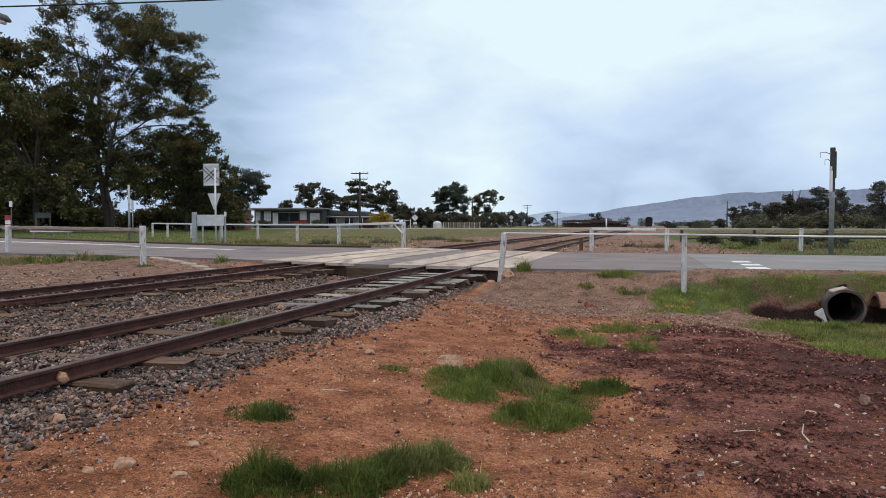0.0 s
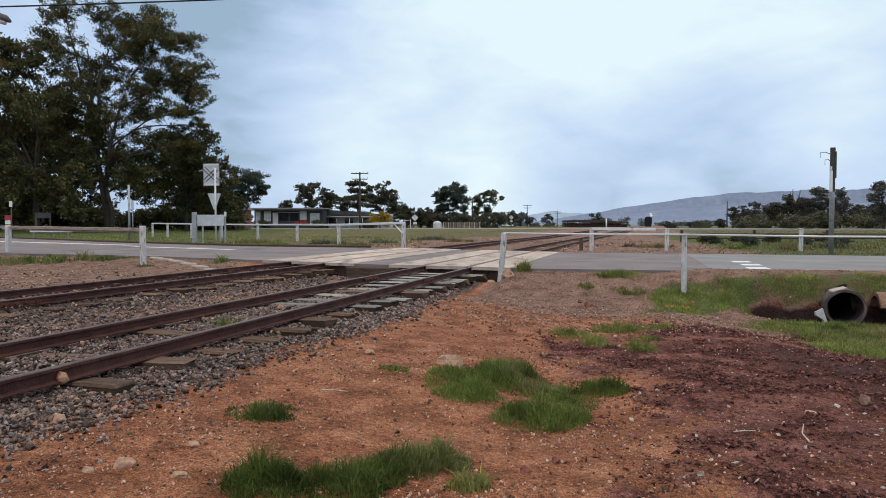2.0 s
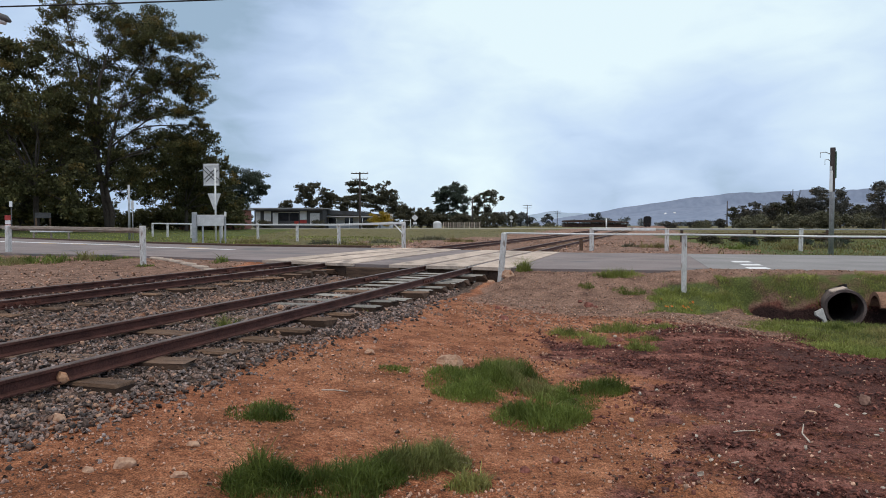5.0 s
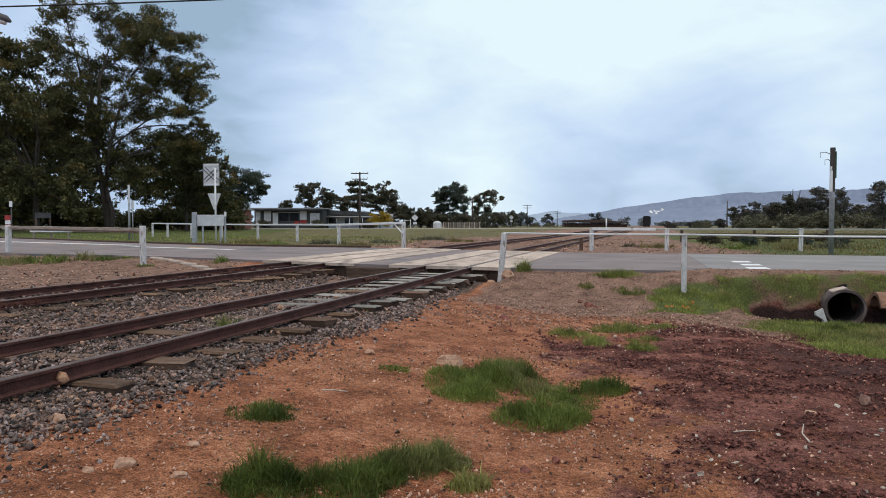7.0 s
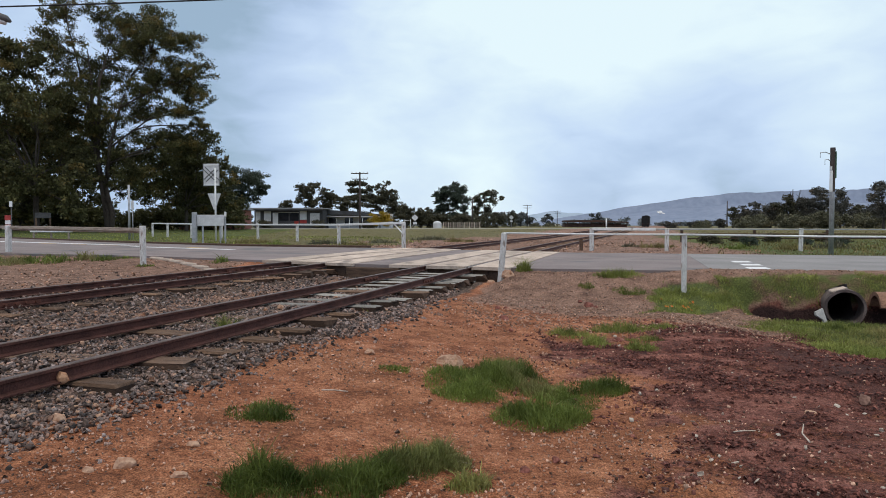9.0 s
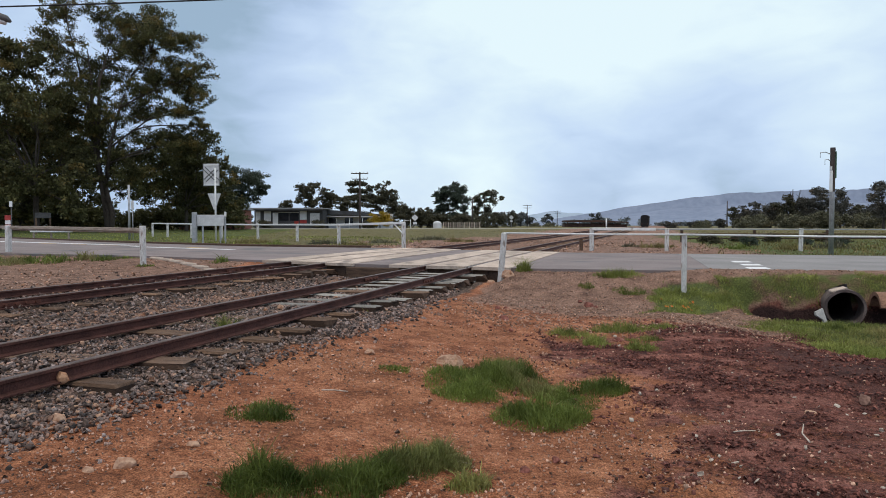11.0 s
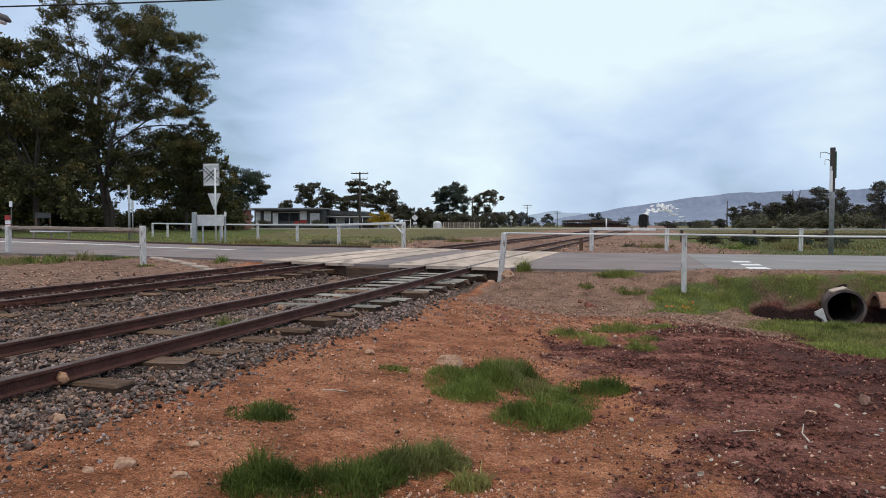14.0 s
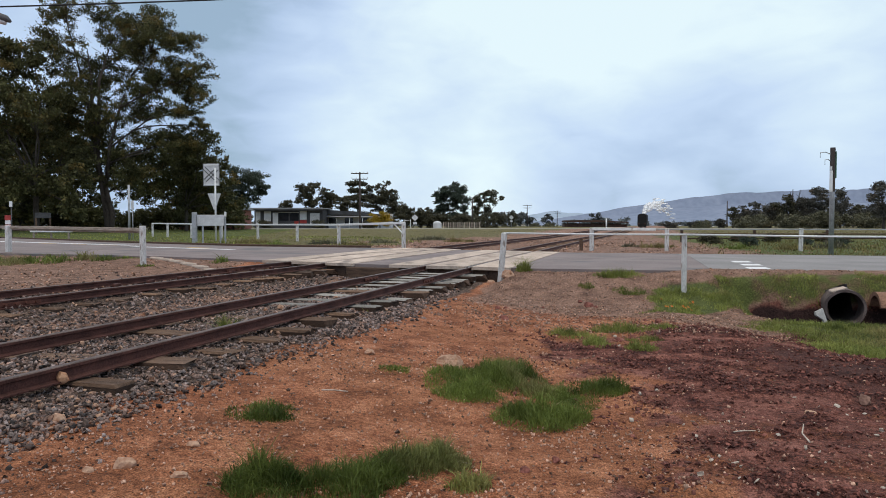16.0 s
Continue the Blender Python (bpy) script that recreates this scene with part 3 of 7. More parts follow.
    tagged(new("ground", me), "bare red-brown earth with gravel, mud and dry grass", "ground", kind="structure")


make_ground()


# ---- road and crossing deck ----
def slab_mesh(name, outline, top, bottom, material):
    n = len(outline)
    b = Build()
    b.add([(x, y, top) for x, y in outline] + [(x, y, bottom) for x, y in outline], [list(range(n)), *([i, n + i, n + (i + 1) % n, (i + 1) % n] for i in range(n))])
    return b.mesh(name, material)


def edge_points(edge, x0, x1, step=1.2, wobble=0.06, seed=0):
    pts = []
    for x in np.arange(x0, x1 + 0.01, step):
        pts.append((x, float(edge(x)) + wobble * float(rough_noise(x, seed, 1.5, seed))))
    return pts


def make_road():
    near = edge_points(near_edge, -60, 40, 0.6, 0.10, 2)
    far = edge_points(far_edge, -90, 45, 0.8, 0.08, 4)
    ob = new("road", slab_mesh("road", near + far[::-1], 0.0, -0.3, ASPHALT))
    tagged(ob, "grey worn asphalt road over the rails", "road", kind="structure")
    # three give-way bars
    for k, (x, y) in enumerate(((7.42, 17.2), (7.08, 15.9), (6.66, 14.65))):
        w, h = 0.30, 0.31
        o = [(x - w + 0.1, y - h), (x + w - 0.05, y - h), (x + w + 0.12, y + h), (x - w + 0.26, y + h)]
        part("road_bar", slab_mesh("road_bar", o, 0.006, 0.001, ROAD_PAINT), None, ob, "white painted give-way bar")
    patch = [(5.5, 13.9), (8.6, 13.24), (30, 10.2), (30, 16.9), (13.4, 20.5), (7.5, 22.1), (7.35, 20.3)]
    part("road_patch", slab_mesh("road_patch", patch, 0.004, -0.05, ASPHALT_PALE), None, ob, "paler newer asphalt")
    beam = Build().box((1.45, 0.2, 0.34), None, 0.02)
    tagged(part("edge_beam", beam, DARK_WOOD, at=pose(-1.62, 16.04, -0.24, 0, 0, -24)), "dark timber beam holding the road edge between the decks", "beam")
    def stripe(x0, y0, x1, y1, w, material, label):
        d = Vector((x1 - x0, y1 - y0)).normalized()
        q = Vector((-d.y, d.x)) * w / 2
        o = [(x0 - q.x, y0 - q.y), (x1 - q.x, y1 - q.y), (x1 + q.x, y1 + q.y), (x0 + q.x, y0 + q.y)]
        part("road_line", slab_mesh("road_line", o, 0.006, 0.001, material), None, ob, label)
    stripe(-27, 40.2, -14.3, 31.5, 0.5, ROAD_PAINT, "white painted edge line")
    stripe(-13.4, 29.5, -8.0, 25.9, 0.35, ROAD_PAINT, "white painted edge line")
    for x, y in ((-20.4, 35.2), (-17.9, 33.6), (-15.7, 32.2), (-9.9, 27.8)):
        stripe(x - 0.6, y + 0.4, x + 0.5, y - 0.35, 0.3, YELLOW_PAINT, "yellow painted dash")
    # kerb along the far side on the park's edge
    far = [(x, float(far_edge(x))) for x in np.arange(-60, -2.4, 1.5)]
    b = Build()
    for (x0, y0), (x1, y1) in zip(far, far[1:]):
        d = math.hypot(x1 - x0, y1 - y0)
        b.box((d, 0.16, 0.2), Matrix.Translation(((x0 + x1) / 2, (y0 + y1) / 2 + 0.08, -0.01)) @ Matrix.Rotation(math.atan2(y1 - y0, x1 - x0), 4, "Z"), 0.03)
    # its dark colour stands in for the shadow line along the kerb
    tagged(part("kerb", b, SHADED_WOOD), "kerb along the park side of the road, darkened for its shadow", "kerb", kind="structure")


make_road()


def make_deck():
    for key, x0 in TRACKS.items():
        deck = thing("crossing_deck", "worn pale concrete deck panels between and beside the rails", "level crossing", "crossing decks")
        side = {"main": (-1.42, 1.5), "loop": (-1.5, 1.45)}[key]
        strips = ((side[0], -0.62), (-0.475, 0.475), (0.62, side[1]))
        for lo, hi in strips:
            def corner(off, edge, shift):
                # where the line beside the track meets the edge of the road
                y = 16.0 if edge is near_edge else 25.0
                for _ in range(30):
                    y = float(edge(track_x(y, x0) + off / COS))
                y += shift
                return Vector((float(track_x(y, x0)) + off / COS, y))
            a0, a1 = corner(lo, near_edge, -0.12), corner(hi, near_edge, -0.12)
            b0, b1 = corner(lo, far_edge, 0.1), corner(hi, far_edge, 0.1)
            for k in range(4):
                f0, f1 = k / 4 + (0.002 if k else 0), (k + 1) / 4
                o = [a0.lerp(b0, f0), a1.lerp(b1, f0), a1.lerp(b1, f1), a0.lerp(b0, f1)]
                part("panel", slab_mesh("panel", [tuple(p) for p in o], 0.014 + 0.004 * random.random(), -0.055, CONCRETE), None, deck)
            # added dark backing: the void's shade below the lip is in its colour
            d = (b0 - a0).normalized() * 0.1
            o = [a0 + d, a1 + d, b1 - d, b0 - d]
            part("backing", slab_mesh("backing", [tuple(p) for p in o], -0.057, -0.6, DECK_BASE), None, deck, "dark brown recessed backing for the shaded void under the deck")


make_deck()


# ---- tracks ----
RAIL = [(-0.05, -0.108), (0.05, -0.108), (0.05, -0.098), (0.010, -0.085), (0.008, -0.034), (0.028, -0.026), (0.028, -0.006), (0.022, 0.0), (-0.022, 0.0), (-0.028, -0.006), (-0.028, -0.026), (-0.008, -0.034), (-0.010, -0.085), (-0.05, -0.098)]


def make_rail(name, x0, off, y0, y1, parent):
    ys = list(np.arange(y0, min(y1, 60), 1.0)) + list(np.arange(60, y1 + 1, 8.0))
    n = len(RAIL)
    vs, side, head = [], [], []
    for i, y in enumerate(ys):
        cx = float(track_x(y, x0)) + off / COS
        wob = 0.012 * math.sin(y * 0.6 + off * 3) + 0.008 * math.sin(y * 1.7 + x0)
        lift = 0.35 * float(smooth(55, 120, y))
        for u, z in RAIL:
            vs.append((cx + (u + wob) * COS, y - u * 0.283, z + lift + 0.3 * wob))
    for i in range(len(ys) - 1):
        for k in range(n):
            q = [i * n + k, i * n + (k + 1) % n, (i + 1) * n + (k + 1) % n, (i + 1) * n + k]
            (head if k in (6, 7, 8) else side).append(q)
    me = bpy.data.meshes.new(name)
    me.from_pydata(vs, [], side + head + [list(range(n))[::-1]])
    me.materials.append(RAIL_RUST)
    me.materials.append(RAIL_TOP)
    for i, p in enumerate(me.polygons):
        p.material_index = 1 if len(side) <= i < len(side) + len(head) else 0
    bm = bmesh.new()
    bm.from_mesh(me)
    bmesh.ops.recalc_face_normals(bm, faces=bm.faces)
    bm.to_mesh(me)
    bm.free()
    return part(name, me, None, parent)


def sleeper_mesh(seed, material):
    r = random.Random(seed)
    b = Build()
    b.box((1.9, 0.21, 0.12), None, 0.014)
    b.v = [(x + r.uniform(-0.02, 0.02) + (0.06 * r.uniform(-1, 1) if abs(x) > 0.8 else 0), y + r.uniform(-0.012, 0.012), z + r.uniform(-0.010, 0.006)) for x, y, z in b.v]
    me = b.mesh("sleeper", material)
    me.materials.append(SHADED_WOOD)
    # tops keep their own timber; upright faces take the shade-darkened one
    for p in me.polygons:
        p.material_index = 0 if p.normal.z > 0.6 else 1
    return me


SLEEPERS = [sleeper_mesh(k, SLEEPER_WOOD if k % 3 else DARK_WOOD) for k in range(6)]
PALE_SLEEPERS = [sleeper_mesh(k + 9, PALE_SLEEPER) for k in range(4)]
TURN = Matrix.Rotation(-math.atan(SLOPE), 4, "Z")


def make_track(key):
    x0 = TRACKS[key]
    track = thing("railway_track", "rusty narrow-gauge rails on weathered timber sleepers in ballast", "railway track", "tracks")
    for off in (-0.565, 0.565):
        make_rail("rail", x0, off, -4.0, 420.0, track)
    r = random.Random(x0)
    far_rest = Build()
    y = -3.0
    while y < 150:
        x = float(track_x(y, x0))
        crossing = float(near_edge(x)) - 0.35 < y < float(far_edge(x)) + 0.3
        if not crossing:
            # the nearest ones lie buried in the stone
            deep = 0.07 if key == "main" and y < 4.5 else 0.0
            m = pose(x + r.uniform(-0.05, 0.05), y, -0.187 - deep + r.uniform(-0.015, 0.008) + 0.35 * float(smooth(55, 120, y)), r.uniform(-1.5, 1.5), r.uniform(-1, 1), r.uniform(-3, 3)) @ TURN
            if y < 75:
                pale = key == "main" and 8.2 < y < 15 and r.random() < (y - 6.5) / 5
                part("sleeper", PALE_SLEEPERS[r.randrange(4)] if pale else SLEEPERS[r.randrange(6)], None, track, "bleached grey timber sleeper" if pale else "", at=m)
            else:
                far_rest.box((1.9, 0.22, 0.13), m, 0.018)
        y += 0.60 + r.uniform(-0.05, 0.05)
    tagged(part("far_sleepers", far_rest, DARK_WOOD, track), kind="stuff")
    # joints: fishplates with bolts, and spikes at the nearer sleepers
    joints = {"main": ((0.565, 12.1), (-0.565, 12.5)), "loop": ((0.565, 8.55), (-0.565, 15.0))}[key]
    for off, yj in joints:
        for s in (-1, 1):
            b = Build()
            b.box((0.016, 0.62, 0.055), None, 0.004)
            for k in range(4):
                b.tube([(s * 0.004, -0.22 + 0.147 * k, 0), (s * 0.03, -0.22 + 0.147 * k, 0)], 0.017, 6)
            part("fishplate", b, FISHPLATE, track, "red-rusted bolted fishplate", at=pose(float(track_x(yj, x0)) + (off + s * 0.022) / COS, yj, -0.058) @ TURN)
    # guard rail beside the running rail before the deck
    if key == "loop":
        for k in range(7):
            yb = 11.5 + 0.8 * k
            part("rail_chair", Build().box((0.07, 0.16, 0.06), None, 0.01), RAIL_RUST, track, "rusty rail chair", at=pose(float(track_x(yb, x0)) - 0.44 / COS, yb, -0.09) @ TURN)
    return track


for key in TRACKS:
    make_track(key)


# ---- loose stones ----
CUBE = np.array([(x, y, z) for x in (-1, 1) for y in (-1, 1) for z in (-1, 1)], float)
CUBE_FACES = np.array([(0, 1, 3, 2), (4, 6, 7, 5), (0, 4, 5, 1), (2, 3, 7, 6), (1, 5, 7, 3)])  # open below, where they sit in the ground


def stones(points, sizes, flat=0.7, sink=0.25, jitter=0.42, tumble=1.0):
    """Angular stones: bent cubes turned at random."""
    n = len(points)
    v = CUBE[None] * (1 + RNG.uniform(-jitter, jitter, (n, 8, 3)))
    v = v * (RNG.uniform(0.6, 1.25, (n, 1, 3)) * np.array([1, 1, flat]))
    q = RNG.normal(size=(n, 4)) * np.array([1, tumble, tumble, 1])
    q /= np.linalg.norm(q, axis=1, keepdims=True)
    w, x, y, z = q.T
    R = np.stack([1 - 2 * (y * y + z * z), 2 * (x * y - z * w), 2 * (x * z + y * w), 2 * (x * y + z * w), 1 - 2 * (x * x + z * z), 2 * (y * z - x * w), 2 * (x * z - y * w), 2 * (y * z + x * w), 1 - 2 * (x * x + y * y)], -1).reshape(n, 3, 3)
    v = np.einsum("nij,nkj->nki", R, v) * (sizes[:, None, None] / 2)
    v += points[:, None, :] + np.array([0, 0, 1]) * (sizes * (0.5 - sink))[:, None, None]
    f = (np.arange(n)[:, None, None] * 8 + CUBE_FACES[None]).reshape(-1, 4)
    return v.reshape(-1, 3), f


def scatter(n, x0, x1, y0, y1, keep):
    """Points of the ground in a stretch of the plan; denser towards the viewpoint."""
    u = RNG.random(n)
    y = 1 / (1 / y1 + u * (1 / y0 - 1 / y1)) if y0 > 0 else RNG.uniform(y0, y1, n)
    x = RNG.uniform(x0, x1, n)
    k = RNG.random(n) < keep(x, y)
    return x[k], y[k]


def off_track(x, y, key):
    return (x - track_x(y, TRACKS[key])) * COS


def make_stones():
    def main_bed(x, y):
        d, n = off_track(x, y, "main"), rough_noise(x, y, 0.7, 41)
        wide = np.interp(y, (3, 9, 11.5, 15), (1.3, 1.32, 1.05, 0.85))
        bed = np.maximum(smooth(wide + 0.12, wide - 0.16, np.abs(d) + 0.16 * n), 0.06 * smooth(wide + 0.5, wide, np.abs(d) + 0.3 * n))
        return np.where(y < near_edge(x) - 0.4, (1 - 0.9 * smooth(3.4, 2.2, near_edge(x) - y)) * bed, 0)

    def loop_bed(x, y):
        d, n = off_track(x, y, "loop"), rough_noise(x, y, 0.7, 43)
        return np.where(y < near_edge(x) - 0.3, np.maximum(0.8 * smooth(1.8, 1.1, np.abs(d) + 0.35 * n), 0.7 * (d > 0) * (off_track(x, y, "main") < 0)), 0)

    for keep, n in ((main_bed, 98000), (loop_bed, 50000)):
        x, y = scatter(n, -9, 2, 2.4, 17.5, keep)
        s = RNG.uniform(0.009, 0.023, len(x)) * (0.8 + 0.09 * y)
        z = rough_land(x, y) + 0.02 * (np.abs(off_track(x, y, "main")) < 0.5) * (y < 6)
        v, f = stones(np.stack([x, y, z], -1), s, 0.6, 0.34, 0.6, 0.45)
        if keep is main_bed:
            # the bed thins towards the deck only slowly
            x, y = scatter(22000, -3.2, 1.0, 7.0, 13.5, main_bed)
            v2, f2 = stones(np.stack([x, y, rough_land(x, y)], -1), RNG.uniform(0.018, 0.045, len(x)), 0.6, 0.34, 0.6, 0.45)
            v, f = np.concatenate([v, v2]), np.concatenate([f, f2 + len(v)])
        tagged(new("ballast", array_mesh("ballast", v, f, BALLAST)), "grey crushed-rock ballast under the rails", "ballast", kind="stuff")

    def yard(x, y):
        d, n = off_track(x, y, "loop"), rough_noise(x, y, 0.6, 45)
        return np.where((y < near_edge(x) - 0.5) & (off_track(x, y, "main") < -0.75), np.where(d > -1.4, 0.95, 0.4 * smooth(-4.5, -1.4, d)) * (0.55 + 0.9 * n), 0)

    x, y = scatter(30000, -12, 0, 6.0, 16.5, yard)
    v, f = stones(np.stack([x, y, rough_land(x, y)], -1), RNG.uniform(0.018, 0.042, len(x)) * (0.7 + 0.04 * y), 0.55, 0.34, 0.6, 0.45)
    tagged(new("yard_ballast", array_mesh("yard_ballast", v, f, BALLAST)), "grey and pinkish broken stone strewn round the siding", "ballast", kind="stuff")

    def soil(x, y):
        d = off_track(x, y, "main")
        n = rough_noise(x, y, 0.6, 47)
        return np.where((y < near_edge(x) - 0.1), smooth(1.0, 1.6, np.abs(d)) * (0.3 + 0.7 * smooth(-0.1, 0.6, n)) * (1 - 0.9 * mud_cover(x, y)) * (1 - np.maximum(bank_cover(x, y), ditch_cover(x, y))), 0)

    x, y = scatter(48000, -4, 7, 2.6, 15, soil)
    s = np.abs(RNG.normal(0, 0.0045, len(x))) + 0.002 + 0.0009 * y
    v, f = stones(np.stack([x, y, rough_land(x, y)], -1), s, 0.7, 0.2)
    tagged(new("pebbles", array_mesh("pebbles", v, f, PEBBLE)), "small pale and rust-coloured pebbles on bare earth", "pebbles", kind="stuff")

    def muddy(x, y):
        return mud_cover(x, y) * (1 - bank_cover(x, y)) * (0.10 + 0.9 * clot(x, y)) * (y < near_edge(x))

    x, y = scatter(62000, 0.0, 7.0, 2.8, 9.6, muddy)
    s = np.minimum(np.abs(RNG.normal(0, 0.008, len(x))), 0.018) + 0.004 + 0.0015 * y
    v, f = stones(np.stack([x, y, rough_land(x, y)], -1), s, 0.5, 0.36, 0.65, 0.4)
    tagged(new("mud_clods", array_mesh("mud_clods", v, f, CLOD)), "dark trampled clods of mud", "mud", kind="stuff")

    x, y = scatter(330, 0.2, 6.5, 2.8, 9.0, lambda x, y: 0.75 * smooth(0.2, 0.6, mud_cover(x, y)) * (1 - bank_cover(x, y)))
    s = RNG.uniform(0.007, 0.026, len(x)) * (0.8 + 0.05 * y)
    v, f = stones(np.stack([x, y, rough_land(x, y) + 0.006], -1), s, 0.28, 0.2, 0.5, 0.3)
    tagged(new("wood_chips", array_mesh("wood_chips", v, f, STICK)), "pale wood chips and flakes strewn on the mud", "wood chips", kind="stuff")

    x, y = scatter(9000, 0.3, 8, 8.5, 14.8, lambda x, y: 0.8 * (y < near_edge(x) - 0.1) * (off_track(x, y, "main") > 1.5) * (1 - np.maximum(bank_cover(x, y), ditch_cover(x, y))))
    s = RNG.uniform(0.010, 0.026, len(x))
    v, f = stones(np.stack([x, y, rough_land(x, y)], -1), s, 0.6, 0.3)
    tagged(new("roadside_gravel", array_mesh("roadside_gravel", v, f, GRAVEL)), "pinkish gravel along the road edge", "gravel", kind="stuff")


make_stones()


def loose_ballast():
    """The largest loose stones on the near shoulder of the main line, one by one."""
    bed = thing("loose_ballast", "loose angular grey stones on the shoulder of the track", "ballast")
    r = random.Random(77)
    kinds = []
    for k in range(10):
        v, f = stones(np.zeros((1, 3)), np.array([0.030]), 0.52, 0.3, 0.5, 0.3)
        kinds.append(array_mesh("stone", v, np.concatenate([f, [[0, 2, 6, 4]]]), LOOSE_STONE if k else PALE_ROCK))
    n = 0
    while n < 290:
        y = 3.3 + 2.6 * r.random() ** 1.3
        x = float(track_x(y, TRACKS["main"])) + r.uniform(0.68, 1.36) / COS
        part("stone", kinds[r.randrange(10)], None, bed, at=pose(x, y, float(rough_land(x, y)) + 0.006, r.uniform(-20, 20), r.uniform(-20, 20), r.uniform(0, 360)) @ Matrix.Diagonal((*[r.uniform(0.7, 1.35)] * 3, 1)))
        n += 1


loose_ballast()


def left_gravel():
    x, y = scatter(9000, -16, -3, 7.5, 20, lambda x, y: (y < near_edge(x) - 0.2) * (0.8 * smooth(-1.3, -2.0, off_track(x, y, "loop")) + 0.5 * smooth(0.9, 0.3, np.abs(off_track(x, y, "main") + 1.95))))
    k = rough_noise(x, y, 0.9, 48, 3) > -0.12
    x, y = x[k], y[k]
    s = RNG.uniform(0.012, 0.05, len(x))
    v, f = stones(np.stack([x, y, rough_land(x, y)], -1), s, 0.6, 0.3)
    tagged(new("shoulder_gravel", array_mesh("shoulder_gravel", v, f, GRAVEL)), "brown gravel between the tracks and the road", "gravel", kind="stuff")


left_gravel()


def yard_stones():
    x, y = scatter(8000, -8, 26, 21, 75, lambda x, y: (y > far_edge(x) + 0.3) * smooth(11, 4, np.minimum(np.abs(off_track(x, y, "main")), np.abs(off_track(x, y, "loop")))) * (0.4 + 0.6 * smooth(-0.3, 0.4, rough_noise(x, y, 1.5, 54))))
    s = RNG.uniform(0.02, 0.05, len(x))
    v, f = stones(np.stack([x, y, rough_land(x, y)], -1), s, 0.5, 0.3)
    tagged(new("yard_stones", array_mesh("yard_stones", v, f, GRAVEL)), "reddish broken stone along the lines beyond the road", "gravel", kind="stuff")
    x, y = scatter(1300, -9, 2, 2.6, 15, lambda x, y: (y < near_edge(x) - 0.4) * 0.6 * smooth(1.5, 0.9, np.minimum(np.abs(off_track(x, y, "main")), np.abs(off_track(x, y, "loop")))))
    s = RNG.uniform(0.012, 0.028, len(x)) * (1 + 0.04 * y)
    v, f = stones(np.stack([x, y, rough_land(x, y) + 0.02], -1), s, 0.7, 0.2)
    tagged(new("pale_ballast", array_mesh("pale_ballast", v, f, PALE_ROCK)), "pale stones among the ballast", "ballast", kind="stuff")


yard_stones()


def road_edging():
    b = Build()
    pts = [(-8.6 + 3.1 * k / 6, 20.15 - 3.4 * k / 6) for k in range(7)]
    for (x0, y0), (x1, y1) in zip(pts, pts[1:]):
        z = float(land((x0 + x1) / 2, (y0 + y1) / 2))
        b.box((math.hypot(x1 - x0, y1 - y0) + 0.02, 0.17, 0.16), pose((x0 + x1) / 2, (y0 + y1) / 2, z - 0.025, 0, 0, math.degrees(math.atan2(y1 - y0, x1 - x0))), 0.03)
    tagged(part("edging_strip", b, CONCRETE), "pale crumbling concrete edging beside the track", "kerb", kind="structure")


road_edging()


def make_rock(x, y, size, label, flat=0.6, turn=0, lift=0.0, material=PALE_ROCK):
    b = bmesh.new()
    bmesh.ops.create_icosphere(b, subdivisions=2, radius=0.5)
    sx, sy, sz = size
    s = Vector((x, y, 1.7))
    for v in b.verts:
        p = v.co.copy()
        k = 1 + 0.6 * noise.noise(p * 2.4 + s * 3) + 0.35 * noise.noise(p * 5 + s)
        q = Vector((p.x * sx, p.y * sy, p.z * sz)) * k
        # a few flat broken faces
        for d in (Vector((0.3, 0.2, 0.93)), Vector((-0.8, 0.5, 0.2)), Vector((0.7, -0.6, 0.3)), Vector((-0.5, -0.75, 0.4)), Vector((0.85, 0.3, 0.35))):
            lim = 0.22 * (abs(d.x) * sx + abs(d.y) * sy + abs(d.z) * sz)
            e = q.dot(d) - lim
            if e > 0:
                q -= d * e
        v.co = q
    me = bpy.data.meshes.new("rock")
    b.to_mesh(me)
    b.free()
    me.materials.append(material)
    ob = new("rock", me)
    ob.matrix_basis = pose(x, y, float(land(x, y)) + lift + sz * 0.22, 0, 0, turn)
    return tagged(ob, label, "rock")


make_rock(0.06, 6.1, (0.34, 0.28, 0.13), "flat pale sandstone slab half sunk beside a grass tuft", turn=20)
make_rock(-2.5, 4.45, (0.07, 0.075, 0.10), "orange-brown stone resting against the rail", lift=0.06, material=ORANGE_ROCK)
make_rock(-1.50, 3.19, (0.15, 0.07, 0.07), "pale broken stone on red earth", turn=25)
make_rock(-1.63, 3.10, (0.07, 0.05, 0.04), "small pale stone on red earth")
make_rock(-1.22, 3.12, (0.13, 0.06, 0.04), "small tan stone on red earth", turn=30)
make_rock(-2.12, 3.73, (0.09, 0.08, 0.08), "tan stone at the foot of the ballast")
make_rock(-1.30, 3.52, (0.10, 0.06, 0.035), "flat pinkish stone on red earth")
make_rock(3.17, 5.08, (0.125, 0.10, 0.095), "rounded tan stone in dark mud", material=TAN_ROCK)
make_rock(-0.67, 6.24, (0.12, 0.09, 0.07), "rust-coloured stone beside the ballast")
make_rock(-0.85, 6.75, (0.07, 0.06, 0.04), "small pale stone beside the ballast")
make_rock(-2.05, 8.6, (0.11, 0.08, 0.07), "orange stone lying between the rails", lift=0.03)
make_rock(1.35, 14.05, (0.34, 0.24, 0.22), "reddish block of stone beside the leaning fence post")
